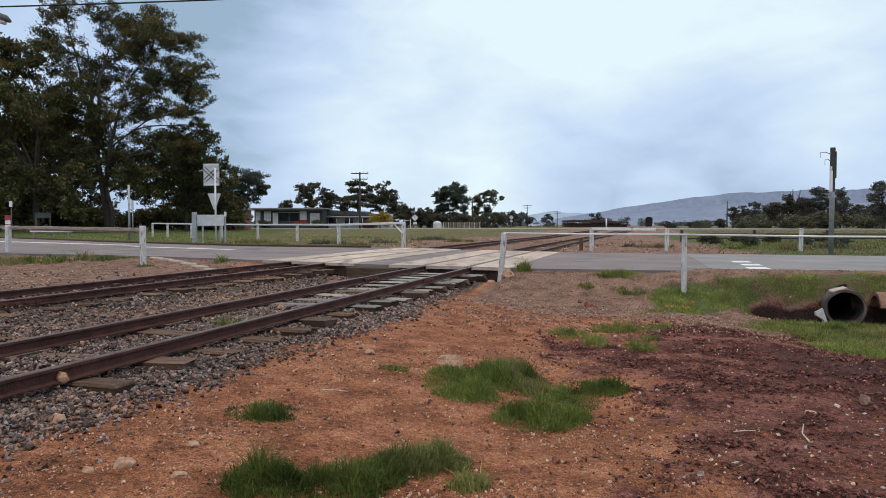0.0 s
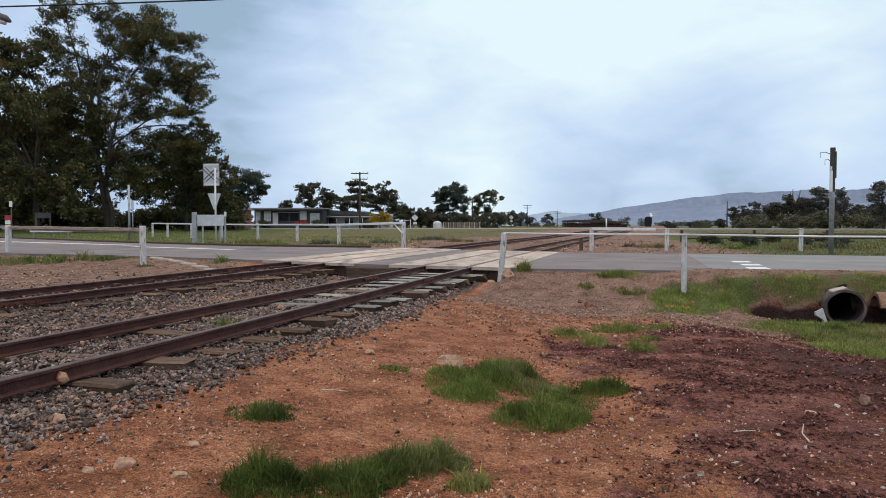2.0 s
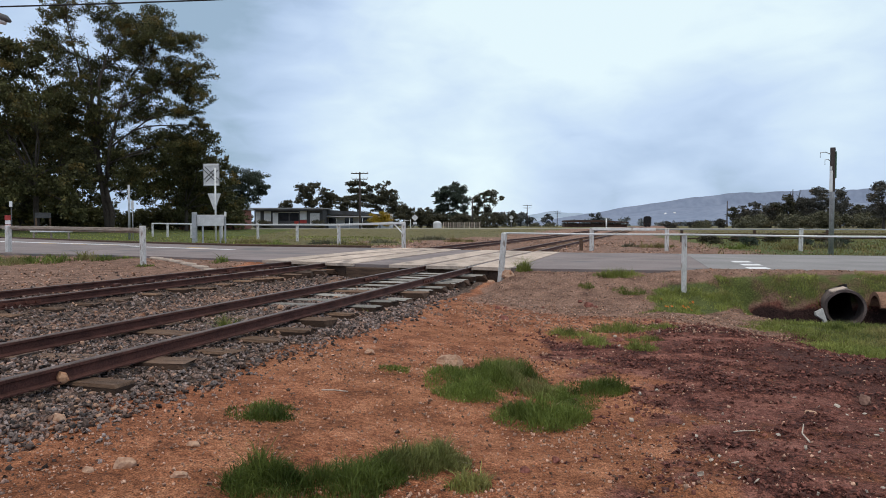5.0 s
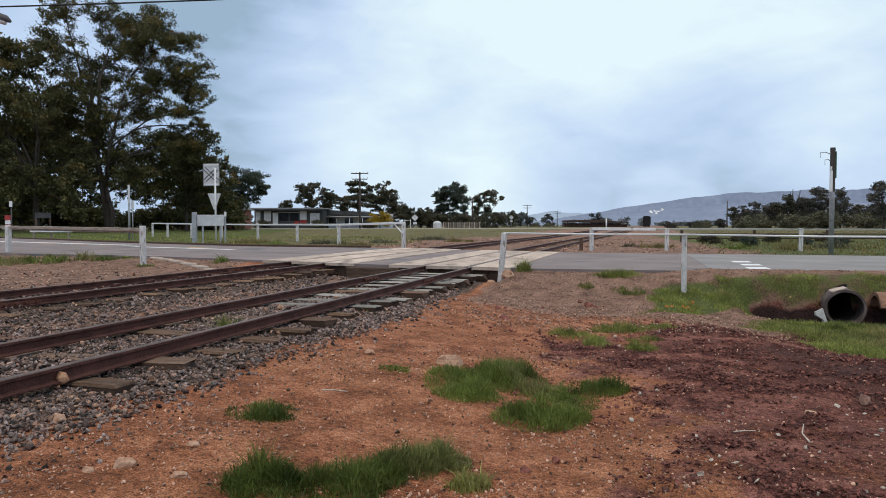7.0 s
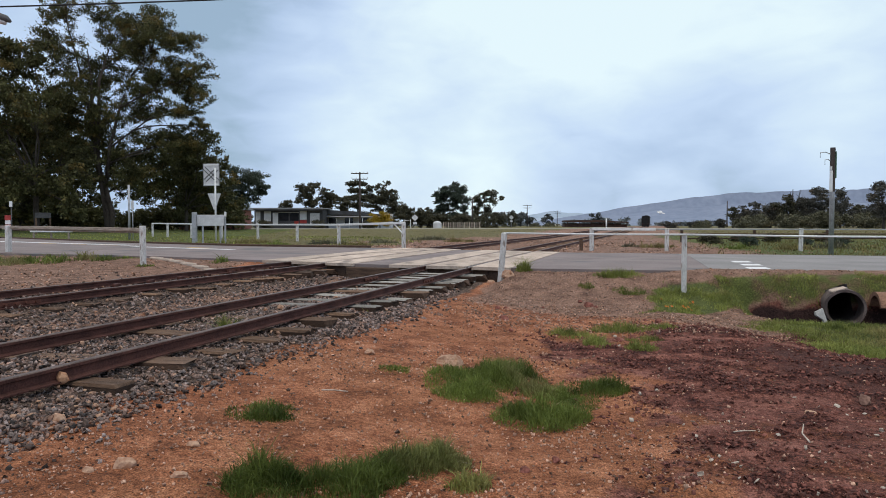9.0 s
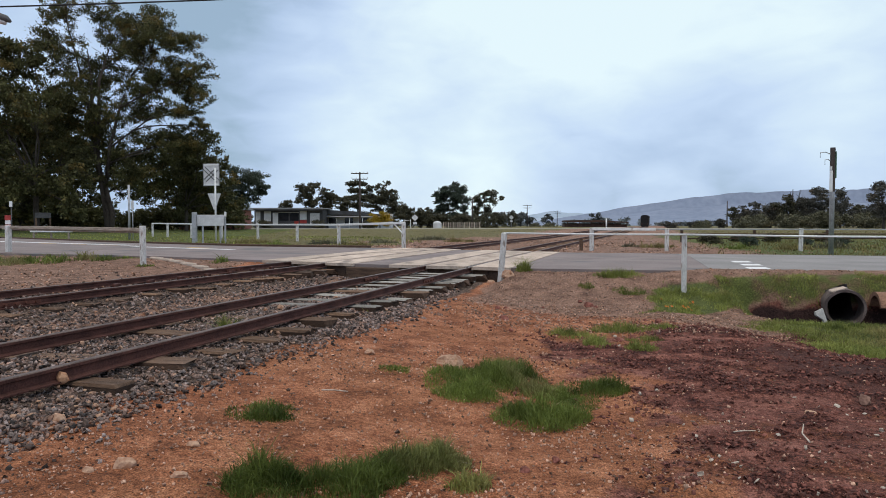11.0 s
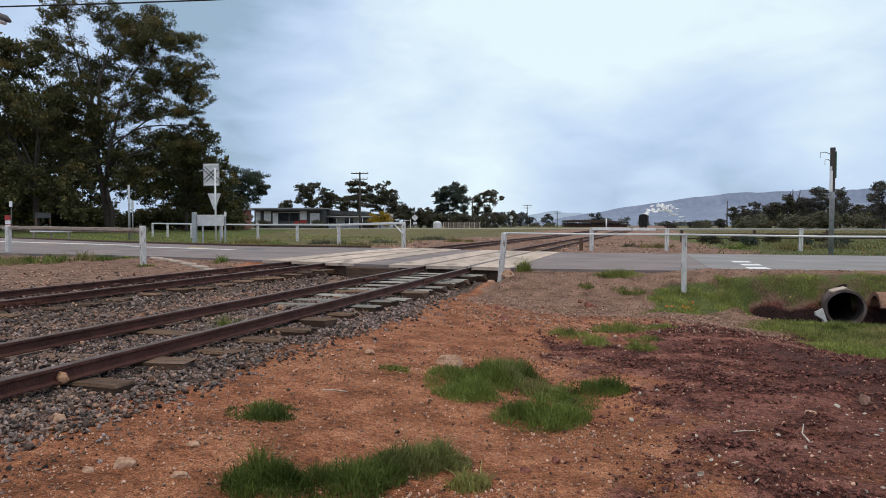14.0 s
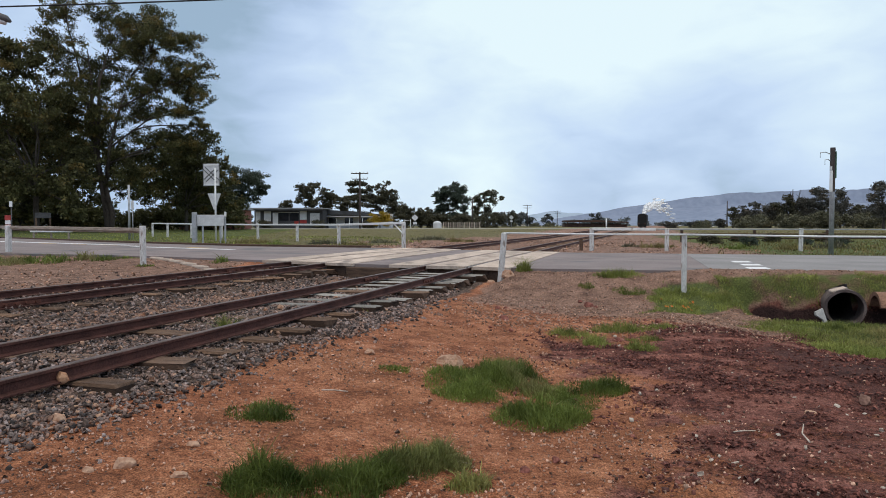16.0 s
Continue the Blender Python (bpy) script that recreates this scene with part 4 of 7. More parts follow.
make_rock(1.0, 14.0, (0.22, 0.2, 0.16), "pale block of stone at the deck corner")
make_rock(0.43, 3.54, (0.075, 0.06, 0.05), "dark clod of mud on red earth", material=CLOD)
make_rock(0.62, 3.7, (0.06, 0.05, 0.045), "small dark stone on red earth", material=CLOD)
make_rock(0.82, 9.1, (0.18, 0.16, 0.09), "dark clod of earth beside the track bed", material=CLOD)
make_rock(2.47, 11.5, (0.22, 0.16, 0.12), "dark reddish clod on the gravel", material=CLOD)
make_rock(2.6, 4.78, (0.13, 0.09, 0.03), "flat pale stone on dark mud")


def concrete_fragment():
    """A thin broken corner of slab, stood on edge in the mud."""
    b = Build()
    rim = [(-0.12, 0.19), (0.03, 0.26), (0.07, 0.12), (0.12, -0.02), (0.17, -0.24), (0.09, -0.25), (0.03, 0.06), (-0.05, 0.1), (-0.11, 0.13)]
    n = len(rim)
    vs = [(x, y, z) for y in (-0.02, 0.02) for x, z in rim]
    b.add(vs, [list(range(n)), list(range(2 * n - 1, n - 1, -1))] + [[k, k + n, (k + 1) % n + n, (k + 1) % n] for k in range(n)])
    ob = part("rubble", b, PALE_CONCRETE)
    ob.matrix_basis = pose(6.33, 11.35, float(land(6.33, 11.35)) + 0.21, -14, 6, 12)
    tagged(ob, "pale broken corner of concrete slab stuck in the mud", "rubble")


PALE_CONCRETE = surface("pale_concrete", (0.3, 0.29, 0.27), (0.56, 0.54, 0.5), scale=9, rough=0.85, bump=0.3, fine=60)
concrete_fragment()
for x, y, w in ((2.44, 11.47, 0.16), (2.54, 11.3, 0.1), (2.4, 11.9, 0.12), (0.82, 10.23, 0.11), (0.95, 10.3, 0.09), (0.83, 8.28, 0.08), (0.58, 8.36, 0.06), (3.03, 9.56, 0.14), (2.9, 9.75, 0.09), (3.2, 9.4, 0.08), (2.08, 8.03, 0.1), (2.29, 8.19, 0.12), (1.62, 11.0, 0.07), (1.35, 9.6, 0.06)):
    make_rock(x, y, (w, w * 0.75, w * 0.55), "dark clod of dried mud on the trodden ground", turn=100 * w * x, material=CLOD)



def make_stick(pts, r, label):
    z = [float(land(x, y)) + r + 0.012 for x, y in pts]
    ob = part("stick", Build().tube([(x, y, z[i] + 0.004 * (i % 2)) for i, (x, y) in enumerate(pts)], [r, r * 0.9, r * 0.6], 7), STICK)
    tagged(ob, label, "stick")


make_stick([(2.20, 4.05), (2.26, 4.25), (2.38, 4.46)], 0.005, "bleached stick lying on dark mud")
make_stick([(2.55, 3.72), (2.63, 3.73), (2.72, 3.75)], 0.004, "short pale stick on dark mud")
make_stick([(-0.86, 4.82), (-0.78, 4.83), (-0.68, 4.84)], 0.005, "thin dark stick on red earth")
make_stick([(1.85, 4.3), (1.92, 4.31), (2.0, 4.32)], 0.004, "short pale splinter on mud")
make_stick([(6.95, 11.5), (6.9, 11.2), (6.85, 10.9)], 0.02, "pale stick leaning at the culvert mouth")
make_stick([(-0.1, 3.6), (0.0, 3.66), (0.14, 3.62)], 0.004, "thin grey twig under the grass edge")


# ---- grass ----
def blades(x, y, z, height, width, lean=0.85):
    """Bent blades, five corners each."""
    n = len(x)
    a = RNG.uniform(0, 2 * math.pi, n)
    side = np.stack([np.cos(a), np.sin(a), np.zeros(n)], -1) * (width / 2)[:, None]
    b = RNG.uniform(0, 2 * math.pi, n)
    l = np.abs(RNG.normal(0, lean, n)) * height
    push = np.stack([np.cos(b) * l, np.sin(b) * l, np.zeros(n)], -1)
    base = np.stack([x, y, z - 0.01], -1)
    up = np.array([0, 0, 1.0])
    mid = base + up * (height * 0.6)[:, None] + push * 0.35
    tip = base + up * (height * RNG.uniform(0.85, 1.05, n))[:, None] + push
    v = np.stack([base - side, base + side, mid + side * 0.75, mid - side * 0.75, tip], 1).reshape(-1, 3)
    k = np.arange(n)[:, None] * 5
    f = np.stack([k + [0, 1, 2], k + [0, 2, 3], k + [3, 2, 4]], 1).reshape(-1, 3)
    return v, f


def grass_patch(name, label, n, cx, cy, rx, ry, h, material, turn=0.0, seed=0, category="grass", width=0.005, kind="", feather=0.0):
    """A ragged oval of blades, taller in its middle."""
    r, a = np.sqrt(RNG.random(n)), RNG.uniform(0, 2 * math.pi, n)
    u, v = r * np.cos(a) * rx, r * np.sin(a) * ry
    c, s = math.cos(turn), math.sin(turn)
    x, y = cx + u * c - v * s, cy + u * s + v * c
    nn = rough_noise(x, y, 0.25, 60 + seed)
    edge = r + 0.35 * rough_noise(x, y, 0.35, 80 + seed)
    k = (edge < 1.0) & (RNG.random(n) < (0.7 + 1.2 * nn) * (1.3 - 0.8 * r))
    x, y, r, nn = x[k], y[k], r[k], nn[k] + 0.9 * rough_noise(x[k], y[k], 0.085, 62 + seed, 2)
    hh = h * (1.0 - 0.6 * r ** 2) * np.maximum(0.75 + 0.8 * nn, 0.2) * RNG.uniform(0.35, 1.3, len(x))
    # side shoots leave the stems partway up
    shoot = RNG.random(len(x)) < feather
    z = rough_land(x, y) + np.where(shoot, RNG.uniform(0.1, 0.62, len(x)) * hh, 0)
    hh = np.where(shoot, 0.42 * hh, hh)
    vv, ff = blades(x, y, z, np.maximum(hh, 0.02), np.full(len(x), width) * RNG.uniform(0.7, 1.3, len(x)))
    return tagged(new(name, array_mesh(name, vv, ff, material)), label, category, kind=kind)


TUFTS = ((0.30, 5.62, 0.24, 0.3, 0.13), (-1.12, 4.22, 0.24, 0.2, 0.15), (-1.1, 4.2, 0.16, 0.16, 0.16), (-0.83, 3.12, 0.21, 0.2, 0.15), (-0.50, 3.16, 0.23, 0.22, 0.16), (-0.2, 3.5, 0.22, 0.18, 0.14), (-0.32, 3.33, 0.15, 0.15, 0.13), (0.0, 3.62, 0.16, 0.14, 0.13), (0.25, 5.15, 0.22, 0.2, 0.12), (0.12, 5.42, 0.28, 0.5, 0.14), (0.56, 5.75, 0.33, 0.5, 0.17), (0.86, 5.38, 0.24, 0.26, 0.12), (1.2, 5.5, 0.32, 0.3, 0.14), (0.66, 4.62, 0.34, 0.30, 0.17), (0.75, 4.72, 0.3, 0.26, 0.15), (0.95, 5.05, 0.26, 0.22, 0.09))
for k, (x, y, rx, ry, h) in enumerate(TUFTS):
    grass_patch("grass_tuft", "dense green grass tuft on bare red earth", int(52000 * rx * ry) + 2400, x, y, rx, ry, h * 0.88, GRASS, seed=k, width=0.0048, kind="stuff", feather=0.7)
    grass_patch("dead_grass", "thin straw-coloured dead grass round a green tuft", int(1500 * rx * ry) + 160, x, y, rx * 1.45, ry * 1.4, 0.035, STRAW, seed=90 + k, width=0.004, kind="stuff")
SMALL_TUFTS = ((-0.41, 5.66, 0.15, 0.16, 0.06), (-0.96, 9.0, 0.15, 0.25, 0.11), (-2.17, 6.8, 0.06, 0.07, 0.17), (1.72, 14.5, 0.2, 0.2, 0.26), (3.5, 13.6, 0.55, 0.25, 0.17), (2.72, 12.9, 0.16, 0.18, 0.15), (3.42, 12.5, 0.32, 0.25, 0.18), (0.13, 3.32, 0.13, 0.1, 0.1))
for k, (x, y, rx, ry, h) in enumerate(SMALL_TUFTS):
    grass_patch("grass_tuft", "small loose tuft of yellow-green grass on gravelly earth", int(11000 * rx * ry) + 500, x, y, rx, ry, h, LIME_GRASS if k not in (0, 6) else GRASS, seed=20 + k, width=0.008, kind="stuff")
# green growth on the bank, round the post and by the far left shoulder
def bank_grass(n, x0, x1, y0, y1, h, label, seed, fill):
    x, y = RNG.uniform(x0, x1, n), RNG.uniform(y0, y1, n)
    c = bank_cover(x, y) * (1 - ditch_cover(x, y))
    k = RNG.random(n) < smooth(0.25, 0.8, c) * (fill + 1.6 * rough_noise(x, y, 0.38, seed))
    k &= (np.abs(x - 7.05 - 0.38 * (y - 11.9)) > 0.36) | (y < 11.7)
    x, y, c = x[k], y[k], c[k]
    hh = h * (0.4 + 0.6 * c) * np.maximum(0.8 + 0.9 * rough_noise(x, y, 0.3, seed + 2), 0.25) * RNG.uniform(0.35, 1.3, len(x))
    v, f = blades(x, y, rough_land(x, y), np.maximum(hh, 0.02), 0.009 * RNG.uniform(0.7, 1.3, len(x)))
    tagged(new("bank_grass", array_mesh("bank_grass", v, f, LIME_GRASS)), label, "grass", kind="stuff")


bank_grass(92000, 3.0, 8.2, 6.2, 10.8, 0.075, "bright green grass on the near bank of the ditch", 61, 0.95)
bank_grass(80000, 2.9, 9.0, 10.3, 13.6, 0.075, "bright green weedy grass below the road edge", 65, 0.6)
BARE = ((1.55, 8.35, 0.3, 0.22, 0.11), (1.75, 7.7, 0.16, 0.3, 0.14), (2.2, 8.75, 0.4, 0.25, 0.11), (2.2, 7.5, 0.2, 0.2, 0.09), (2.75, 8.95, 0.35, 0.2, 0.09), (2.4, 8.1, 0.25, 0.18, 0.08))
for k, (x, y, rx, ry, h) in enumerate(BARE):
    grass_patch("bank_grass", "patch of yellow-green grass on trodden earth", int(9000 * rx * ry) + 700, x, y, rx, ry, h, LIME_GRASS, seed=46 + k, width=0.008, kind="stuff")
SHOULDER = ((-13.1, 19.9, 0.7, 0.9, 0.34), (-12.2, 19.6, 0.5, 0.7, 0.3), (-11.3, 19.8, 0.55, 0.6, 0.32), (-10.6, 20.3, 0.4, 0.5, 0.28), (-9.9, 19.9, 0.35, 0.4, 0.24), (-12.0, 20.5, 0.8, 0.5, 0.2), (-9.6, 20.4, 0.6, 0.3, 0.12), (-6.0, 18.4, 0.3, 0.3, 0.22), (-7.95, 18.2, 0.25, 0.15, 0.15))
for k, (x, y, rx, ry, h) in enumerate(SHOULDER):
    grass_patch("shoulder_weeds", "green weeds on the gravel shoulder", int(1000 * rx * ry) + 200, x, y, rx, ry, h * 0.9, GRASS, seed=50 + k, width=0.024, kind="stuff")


def far_grass(name, label, n, x0, x1, y0, y1, keep, h, w, material):
    x, y = scatter(n, x0, x1, y0, y1, keep)
    hh = h * RNG.uniform(0.4, 1.2, len(x)) * (0.7 + 0.6 * np.maximum(rough_noise(x, y, 2.5, 71), -0.6))
    v, f = blades(x, y, rough_land(x, y), np.maximum(hh, 0.02), w * (0.5 + y / 40))
    tagged(new(name, array_mesh(name, v, f, material)), label, "grass", kind="stuff")


def clear(x, y):
    return np.minimum(np.abs(off_track(x, y, "main")), np.abs(off_track(x, y, "loop")))


far_grass("verge_grass", "dry olive grass on the verge beyond the road", 26000, -40, 8, 26, 100, lambda x, y: (y > far_edge(x) + 0.4) * smooth(3.5, 9.0, clear(x, y) + 5.0 * rough_noise(x, y, 3, 72)) * smooth(-0.3, 0.4, rough_noise(x, y, 1.2, 76)) * smooth(-22, -14, x + 0.15 * (y - 40)), 0.11, 0.022, DRY_GRASS)
far_grass("verge_green", "short green grass in patches on the verge", 26000, -30, -1, 27, 60, lambda x, y: (y > far_edge(x) + 0.3) * smooth(0.0, 0.5, rough_noise(x, y, 2.2, 77)) * smooth(2.5, 6, clear(x, y)), 0.2, 0.03, LIME_GRASS)
far_grass("park_lawn", "mown green lawn under the gum trees", 16000, -70, -8, 30, 100, lambda x, y: (y > far_edge(x) + 0.5) * smooth(-10, -18, x + 0.12 * (y - 40)), 0.10, 0.04, LIME_GRASS)
far_grass("paddock_grass", "rank green and dry grass beyond the railing", 24000, 7, 60, 20, 90, lambda x, y: (y > far_edge(x) + 0.4) * smooth(5.0, 12.0, clear(x, y) + 3.0 * rough_noise(x, y, 3, 73)), 0.2, 0.035, DRY_GRASS)
far_grass("paddock_green", "green grass beyond the railing", 11000, 9, 45, 20, 60, lambda x, y: (y > far_edge(x) + 0.4) * smooth(12, 19, x) * smooth(-0.15, 0.35, rough_noise(x, y, 2.5, 74)), 0.11, 0.022, LIME_GRASS)


def far_gravel():
    """Stone spilt in patches round the rails beyond the road."""
    x, y = scatter(14000, -12, 13, 22, 48, lambda x, y: (y > far_edge(x) + 0.3) * smooth(10.0, 3.0, clear(x, y)) * smooth(-0.1, 0.3, rough_noise(x, 0.6 * y, 1.5, 49, 3)))
    v, f = stones(np.stack([x, y, rough_land(x, y)], -1), RNG.uniform(0.022, 0.07, len(x)), 0.6, 0.3)
    tagged(new("far_gravel", array_mesh("far_gravel", v, f, GRAVEL)), "pale and pinkish stone spilt round the rails beyond the road", "gravel", kind="stuff")


far_gravel()
CLUMPS = ((9.6, 30.5, 0.9, 0.8, 0.3), (8.7, 31.5, 0.5, 0.6, 0.2), (12.5, 29.0, 0.8, 0.6, 0.3), (14.4, 28.0, 0.9, 0.7, 0.34), (16.9, 29.5, 1.1, 0.7, 0.36), (19.2, 27.8, 0.9, 0.6, 0.3), (-4.2, 33.0, 0.9, 0.8, 0.24), (-6.1, 36.0, 1.2, 1.0, 0.3), (-8.4, 33.5, 1.0, 0.9, 0.24), (-10.6, 38.0, 1.3, 1.0, 0.3), (-3.4, 38.5, 0.9, 1.0, 0.26), (-12.6, 34.0, 0.9, 0.8, 0.22), (1.0, 41.0, 1.0, 1.2, 0.3), (-0.8, 46.0, 1.4, 1.2, 0.34))
for k, (x, y, rx, ry, h) in enumerate(CLUMPS):
    grass_patch("weed_clump", "ragged clump of olive weeds on stony ground beyond the road", int(700 * rx * ry) + 250, x, y, rx, ry, h, (DRY_GRASS, SCRUB, GRASS)[k % 3], seed=120 + k, category="weeds", width=0.035, kind="stuff")


def make_flowers():
    plant = thing("orange_flowers", "low plant with orange flowers beside the fence post", "flowers")
    s = Build()
    r = random.Random(5)
    for _ in range(10):
        x, y = r.choice(((3.75, 11.25), (4.12, 11.25), (4.12, 11.25)))
        x, y = x + r.gauss(0, 0.08), y + r.gauss(0, 0.12)
        z = float(land(x, y))
        h = r.uniform(0.06, 0.2)
        s.tube([(x, y, z), (x + r.uniform(-0.03, 0.03), y, z + h)], 0.006, 5)
        b, tilt = Build(), pose(x, y - 0.01, z + h, r.uniform(20, 70), r.uniform(-25, 25), r.uniform(0, 90))
        for k in range(6):
            a = k * math.pi / 3
            b.add([(0, 0, 0), (0.022 * math.cos(a - 0.4), 0.022 * math.sin(a - 0.4), 0.006), (0.024 * math.cos(a), 0.024 * math.sin(a), 0.012), (0.022 * math.cos(a + 0.4), 0.022 * math.sin(a + 0.4), 0.006)], [(0, 1, 2, 3)], tilt)
        part("flower", b, PETAL, plant, "orange flower head")
    tagged(part("stems", s, GRASS, plant), kind="stuff")


make_flowers()


# ---- culvert ----
def make_culvert():
    pipe = thing("culvert_pipe", "broken concrete culvert pipe at the end of a muddy ditch", "pipe")
    m = pose(*PIPE_AT, 0, 0, PIPE_TURN)

    def ring(b, r0, r1, y0, y1, n=40):
        vs, fs = [], []
        for y, r in ((y0, r1), (y0, r0), (y1, r0), (y1, r1)):
            for k in range(n):
                a = 2 * math.pi * k / n
                w = 1 + 0.012 * math.sin(3 * a) + 0.01 * math.sin(7 * a + 1)
                vs.append((r * math.cos(a) * w, y + (0.03 * math.sin(2 * a + 0.5) if y == y0 else 0), r * math.sin(a) * w))
        for i in range(4):
            j = (i + 1) % 4
            for k in range(n):
                fs.append([i * n + k, i * n + (k + 1) % n, j * n + (k + 1) % n, j * n + k])
        b.add(vs, fs)
        return b

    # the disc at the far end is an unseen plug that keeps the bore dark
    part("barrel", ring(Build(), 0.285, 0.328, 0, 7.0).tube([(0, 6.9, 0), (0, 6.95, 0)], 0.3, 20), PIPE_CONCRETE, pipe, smooth=False, at=m)
    part("broken_edge", Build().box((0.26, 0.16, 0.04), None, 0.015), CONCRETE, pipe, "pale broken upper edge of the pipe", at=m @ pose(-0.11, 0.11, 0.316, 4, -16, 10))
    # broken pipe half lying beside it
    b = Build()
    n = 14
    for k in range(n):
        a0, a1 = math.pi * (k / n) * 0.8 + 0.3, math.pi * ((k + 1) / n) * 0.8 + 0.3
        vs = [(x, r * math.cos(a) * 0.9, r * math.sin(a)) for x in (0, 1.6) for a in (a0, a1) for r in (0.30, 0.37)]
        b.add(vs, [(0, 1, 3, 2), (4, 6, 7, 5), (0, 2, 6, 4), (1, 5, 7, 3), (0, 4, 5, 1), (2, 3, 7, 6)])
    ob = part("broken_pipe", b, surface("rusty_earthenware", (0.12, 0.06, 0.04), (0.34, 0.19, 0.12), scale=5, rough=0.9, bump=0.4, fine=40))
    ob.matrix_basis = pose(7.62, 12.0, -0.62, 0, 0, -14)
    tagged(ob, "rust-stained half of a broken pipe beside the culvert", "pipe")


make_culvert()


# ---- white railings ----
def post(parent, x, y, z0, h, w=0.13, lean=(0, 0), label=""):
    b = Build()
    b.box((w, w, h + 0.3), pose(0, 0, h / 2 - 0.15), 0.015)
    return part("post", b, WHITE_WOOD, parent, label, at=pose(x, y, z0, lean[0], lean[1], -24))


def bar(name, parent, p, q, size, material, label="", round_bar=False):
    p, q = Vector(p), Vector(q)
    if round_bar:
        return part(name, Build().tube([p, p.lerp(q, 0.5) + Vector((0, 0, -0.012)), q], size, 10), material, parent, label, True)
    d = q - p
    b = Build().box((d.length, size[0], size[1]), None, 0.01)
    m = Matrix.Translation((p + q) / 2) @ Matrix.Rotation(math.atan2(d.y, d.x), 4, "Z") @ Matrix.Rotation(-math.atan2(d.z, math.hypot(d.x, d.y)), 4, "Y")
    return part(name, b, material, parent, label, at=m)


def make_railings():
    f = thing("railing", "white timber posts with a thin white pipe rail beside the crossing", "railing", "railings")
    post(f, 1.19, 14.25, -0.36, 1.13, 0.105, (0, 5), "white leaning corner post")
    post(f, 4.46, 12.6, -0.36, 1.12, 0.09)
    post(f, 8.3, 10.65, -0.42, 1.15)
    post(f, 12.5, 8.4, -0.42, 1.15)
    bar("rail", f, (1.27, 14.2, 0.762), (4.46, 12.52, 0.752), 0.018, WHITE_PAINT, round_bar=True)
    bar("rail", f, (4.46, 12.52, 0.752), (8.3, 10.57, 0.735), 0.018, WHITE_PAINT, round_bar=True)
    bar("rail", f, (8.3, 10.57, 0.735), (12.5, 8.4, 0.73), 0.018, WHITE_PAINT, round_bar=True)

    f = thing("railing", "white timber posts with weathered grey timber rails", "railing", "railings")
    post(f, -8.12, 18.45, -0.22, 1.13, 0.13)
    post(f, -15.1, 23.7, -0.22, 1.14, 0.16)
    post(f, -22.5, 29.2, -0.22, 1.14, 0.16)
    bar("rail", f, (-8.15, 18.55, 0.80), (-15.1, 23.8, 0.86), (0.07, 0.10), GREY_WOOD, "grey weathered timber rail")
    bar("rail", f, (-15.1, 23.8, 0.86), (-22.5, 29.3, 0.9), (0.07, 0.10), GREY_WOOD, "grey weathered timber rail")
    bar("rail", f, (-8.15, 18.6, 0.73), (-15.1, 23.85, 0.78), (0.05, 0.05), GREY_WOOD, "thin grey lower rail")

    f = thing("railing", "long white railing along the far side of the road", "railing", "railings")
    posts = ((-1.65, 28.6, -0.05, 1.10), (-5.3, 34.7, -0.05, 1.03), (-9.1, 42.6, -0.05, 1.05), (-13.1, 48.3, -0.05, 1.05), (-16.6, 51.2, -0.03, 1.06), (-19.9, 54, -0.03, 1.1), (-23.0, 57.0, 0, 1.1), (-25.1, 59.0, 0, 1.12))
    for x, y, z, h in posts:
        post(f, x, y, z, h, 0.14)
    for (x0, y0, z0, h0), (x1, y1, z1, h1) in zip(posts, posts[1:]):
        bar("rail", f, (x0, y0, z0 + h0 - 0.03), (x1, y1, z1 + h1 - 0.03), (0.08, 0.10), WHITE_PAINT)
    bar("brace", f, (-1.72, 28.7, 0.62), (-2.1, 29.35, 0.98), (0.05, 0.05), WHITE_PAINT)

    f = thing("railing", "white railing on the far side beside the signal post", "railing", "railings")
    posts = ((5.8, 26.6, -0.1, 0.93), (8.6, 26.2, -0.1, 0.90), (13.75, 26.2, -0.1, 0.92), (19.5, 25.4, -0.1, 0.92), (26, 24, -0.1, 0.92))
    for x, y, z, h in posts:
        post(f, x, y, z, h, 0.15)
    bar("rail", f, (5.8, 26.5, 0.78), (8.15, 26.15, 0.77), (0.07, 0.11), WHITE_PAINT, "broad white rail")
    for (x0, y0, z0, h0), (x1, y1, z1, h1) in zip(posts[1:], posts[2:]):
        bar("rail", f, (x0 - 0.4, y0, 0.765), (x1, y1, 0.765), (0.035, 0.045), STEEL, "grey pipe rail")
    b = Build().box((0.12, 0.1, 0.62), pose(0, 0, 0.2), 0.01)
    tagged(part("marker_post", b, DARK_WOOD, at=pose(5.45, 26.9, -0.12, 0, 0, 12)), "short rusty marker post beside the track", "post")


make_railings()


# ---- far low railing and dark timber stacked along the paddock ----
def make_paddock_fence():
    f = thing("paddock_fence", "low dark timber rail fence behind the white railing", "fence")
    for k in range(9):
        x = 14 + 4.2 * k
        part("post", Build().box((0.14, 0.14, 0.85), pose(0, 0, 0.3), 0.01), DARK_WOOD, f, at=pose(x, 40 - 0.12 * k, -0.05))
    for z in (0.42, 0.16):
        bar("rail", f, (14, 40, z), (48, 38.9, z), (0.06, 0.07), DARK_WOOD)


make_paddock_fence()


# ---- signs and posts ----
def pole(parent, x, y, z0, z1, r, material, name="pole", label=""):
    return part(name, Build().tube([(x, y, z0 - 0.2), (x, y, z1)], [r, r * 0.95], 10), material, parent, label, True)


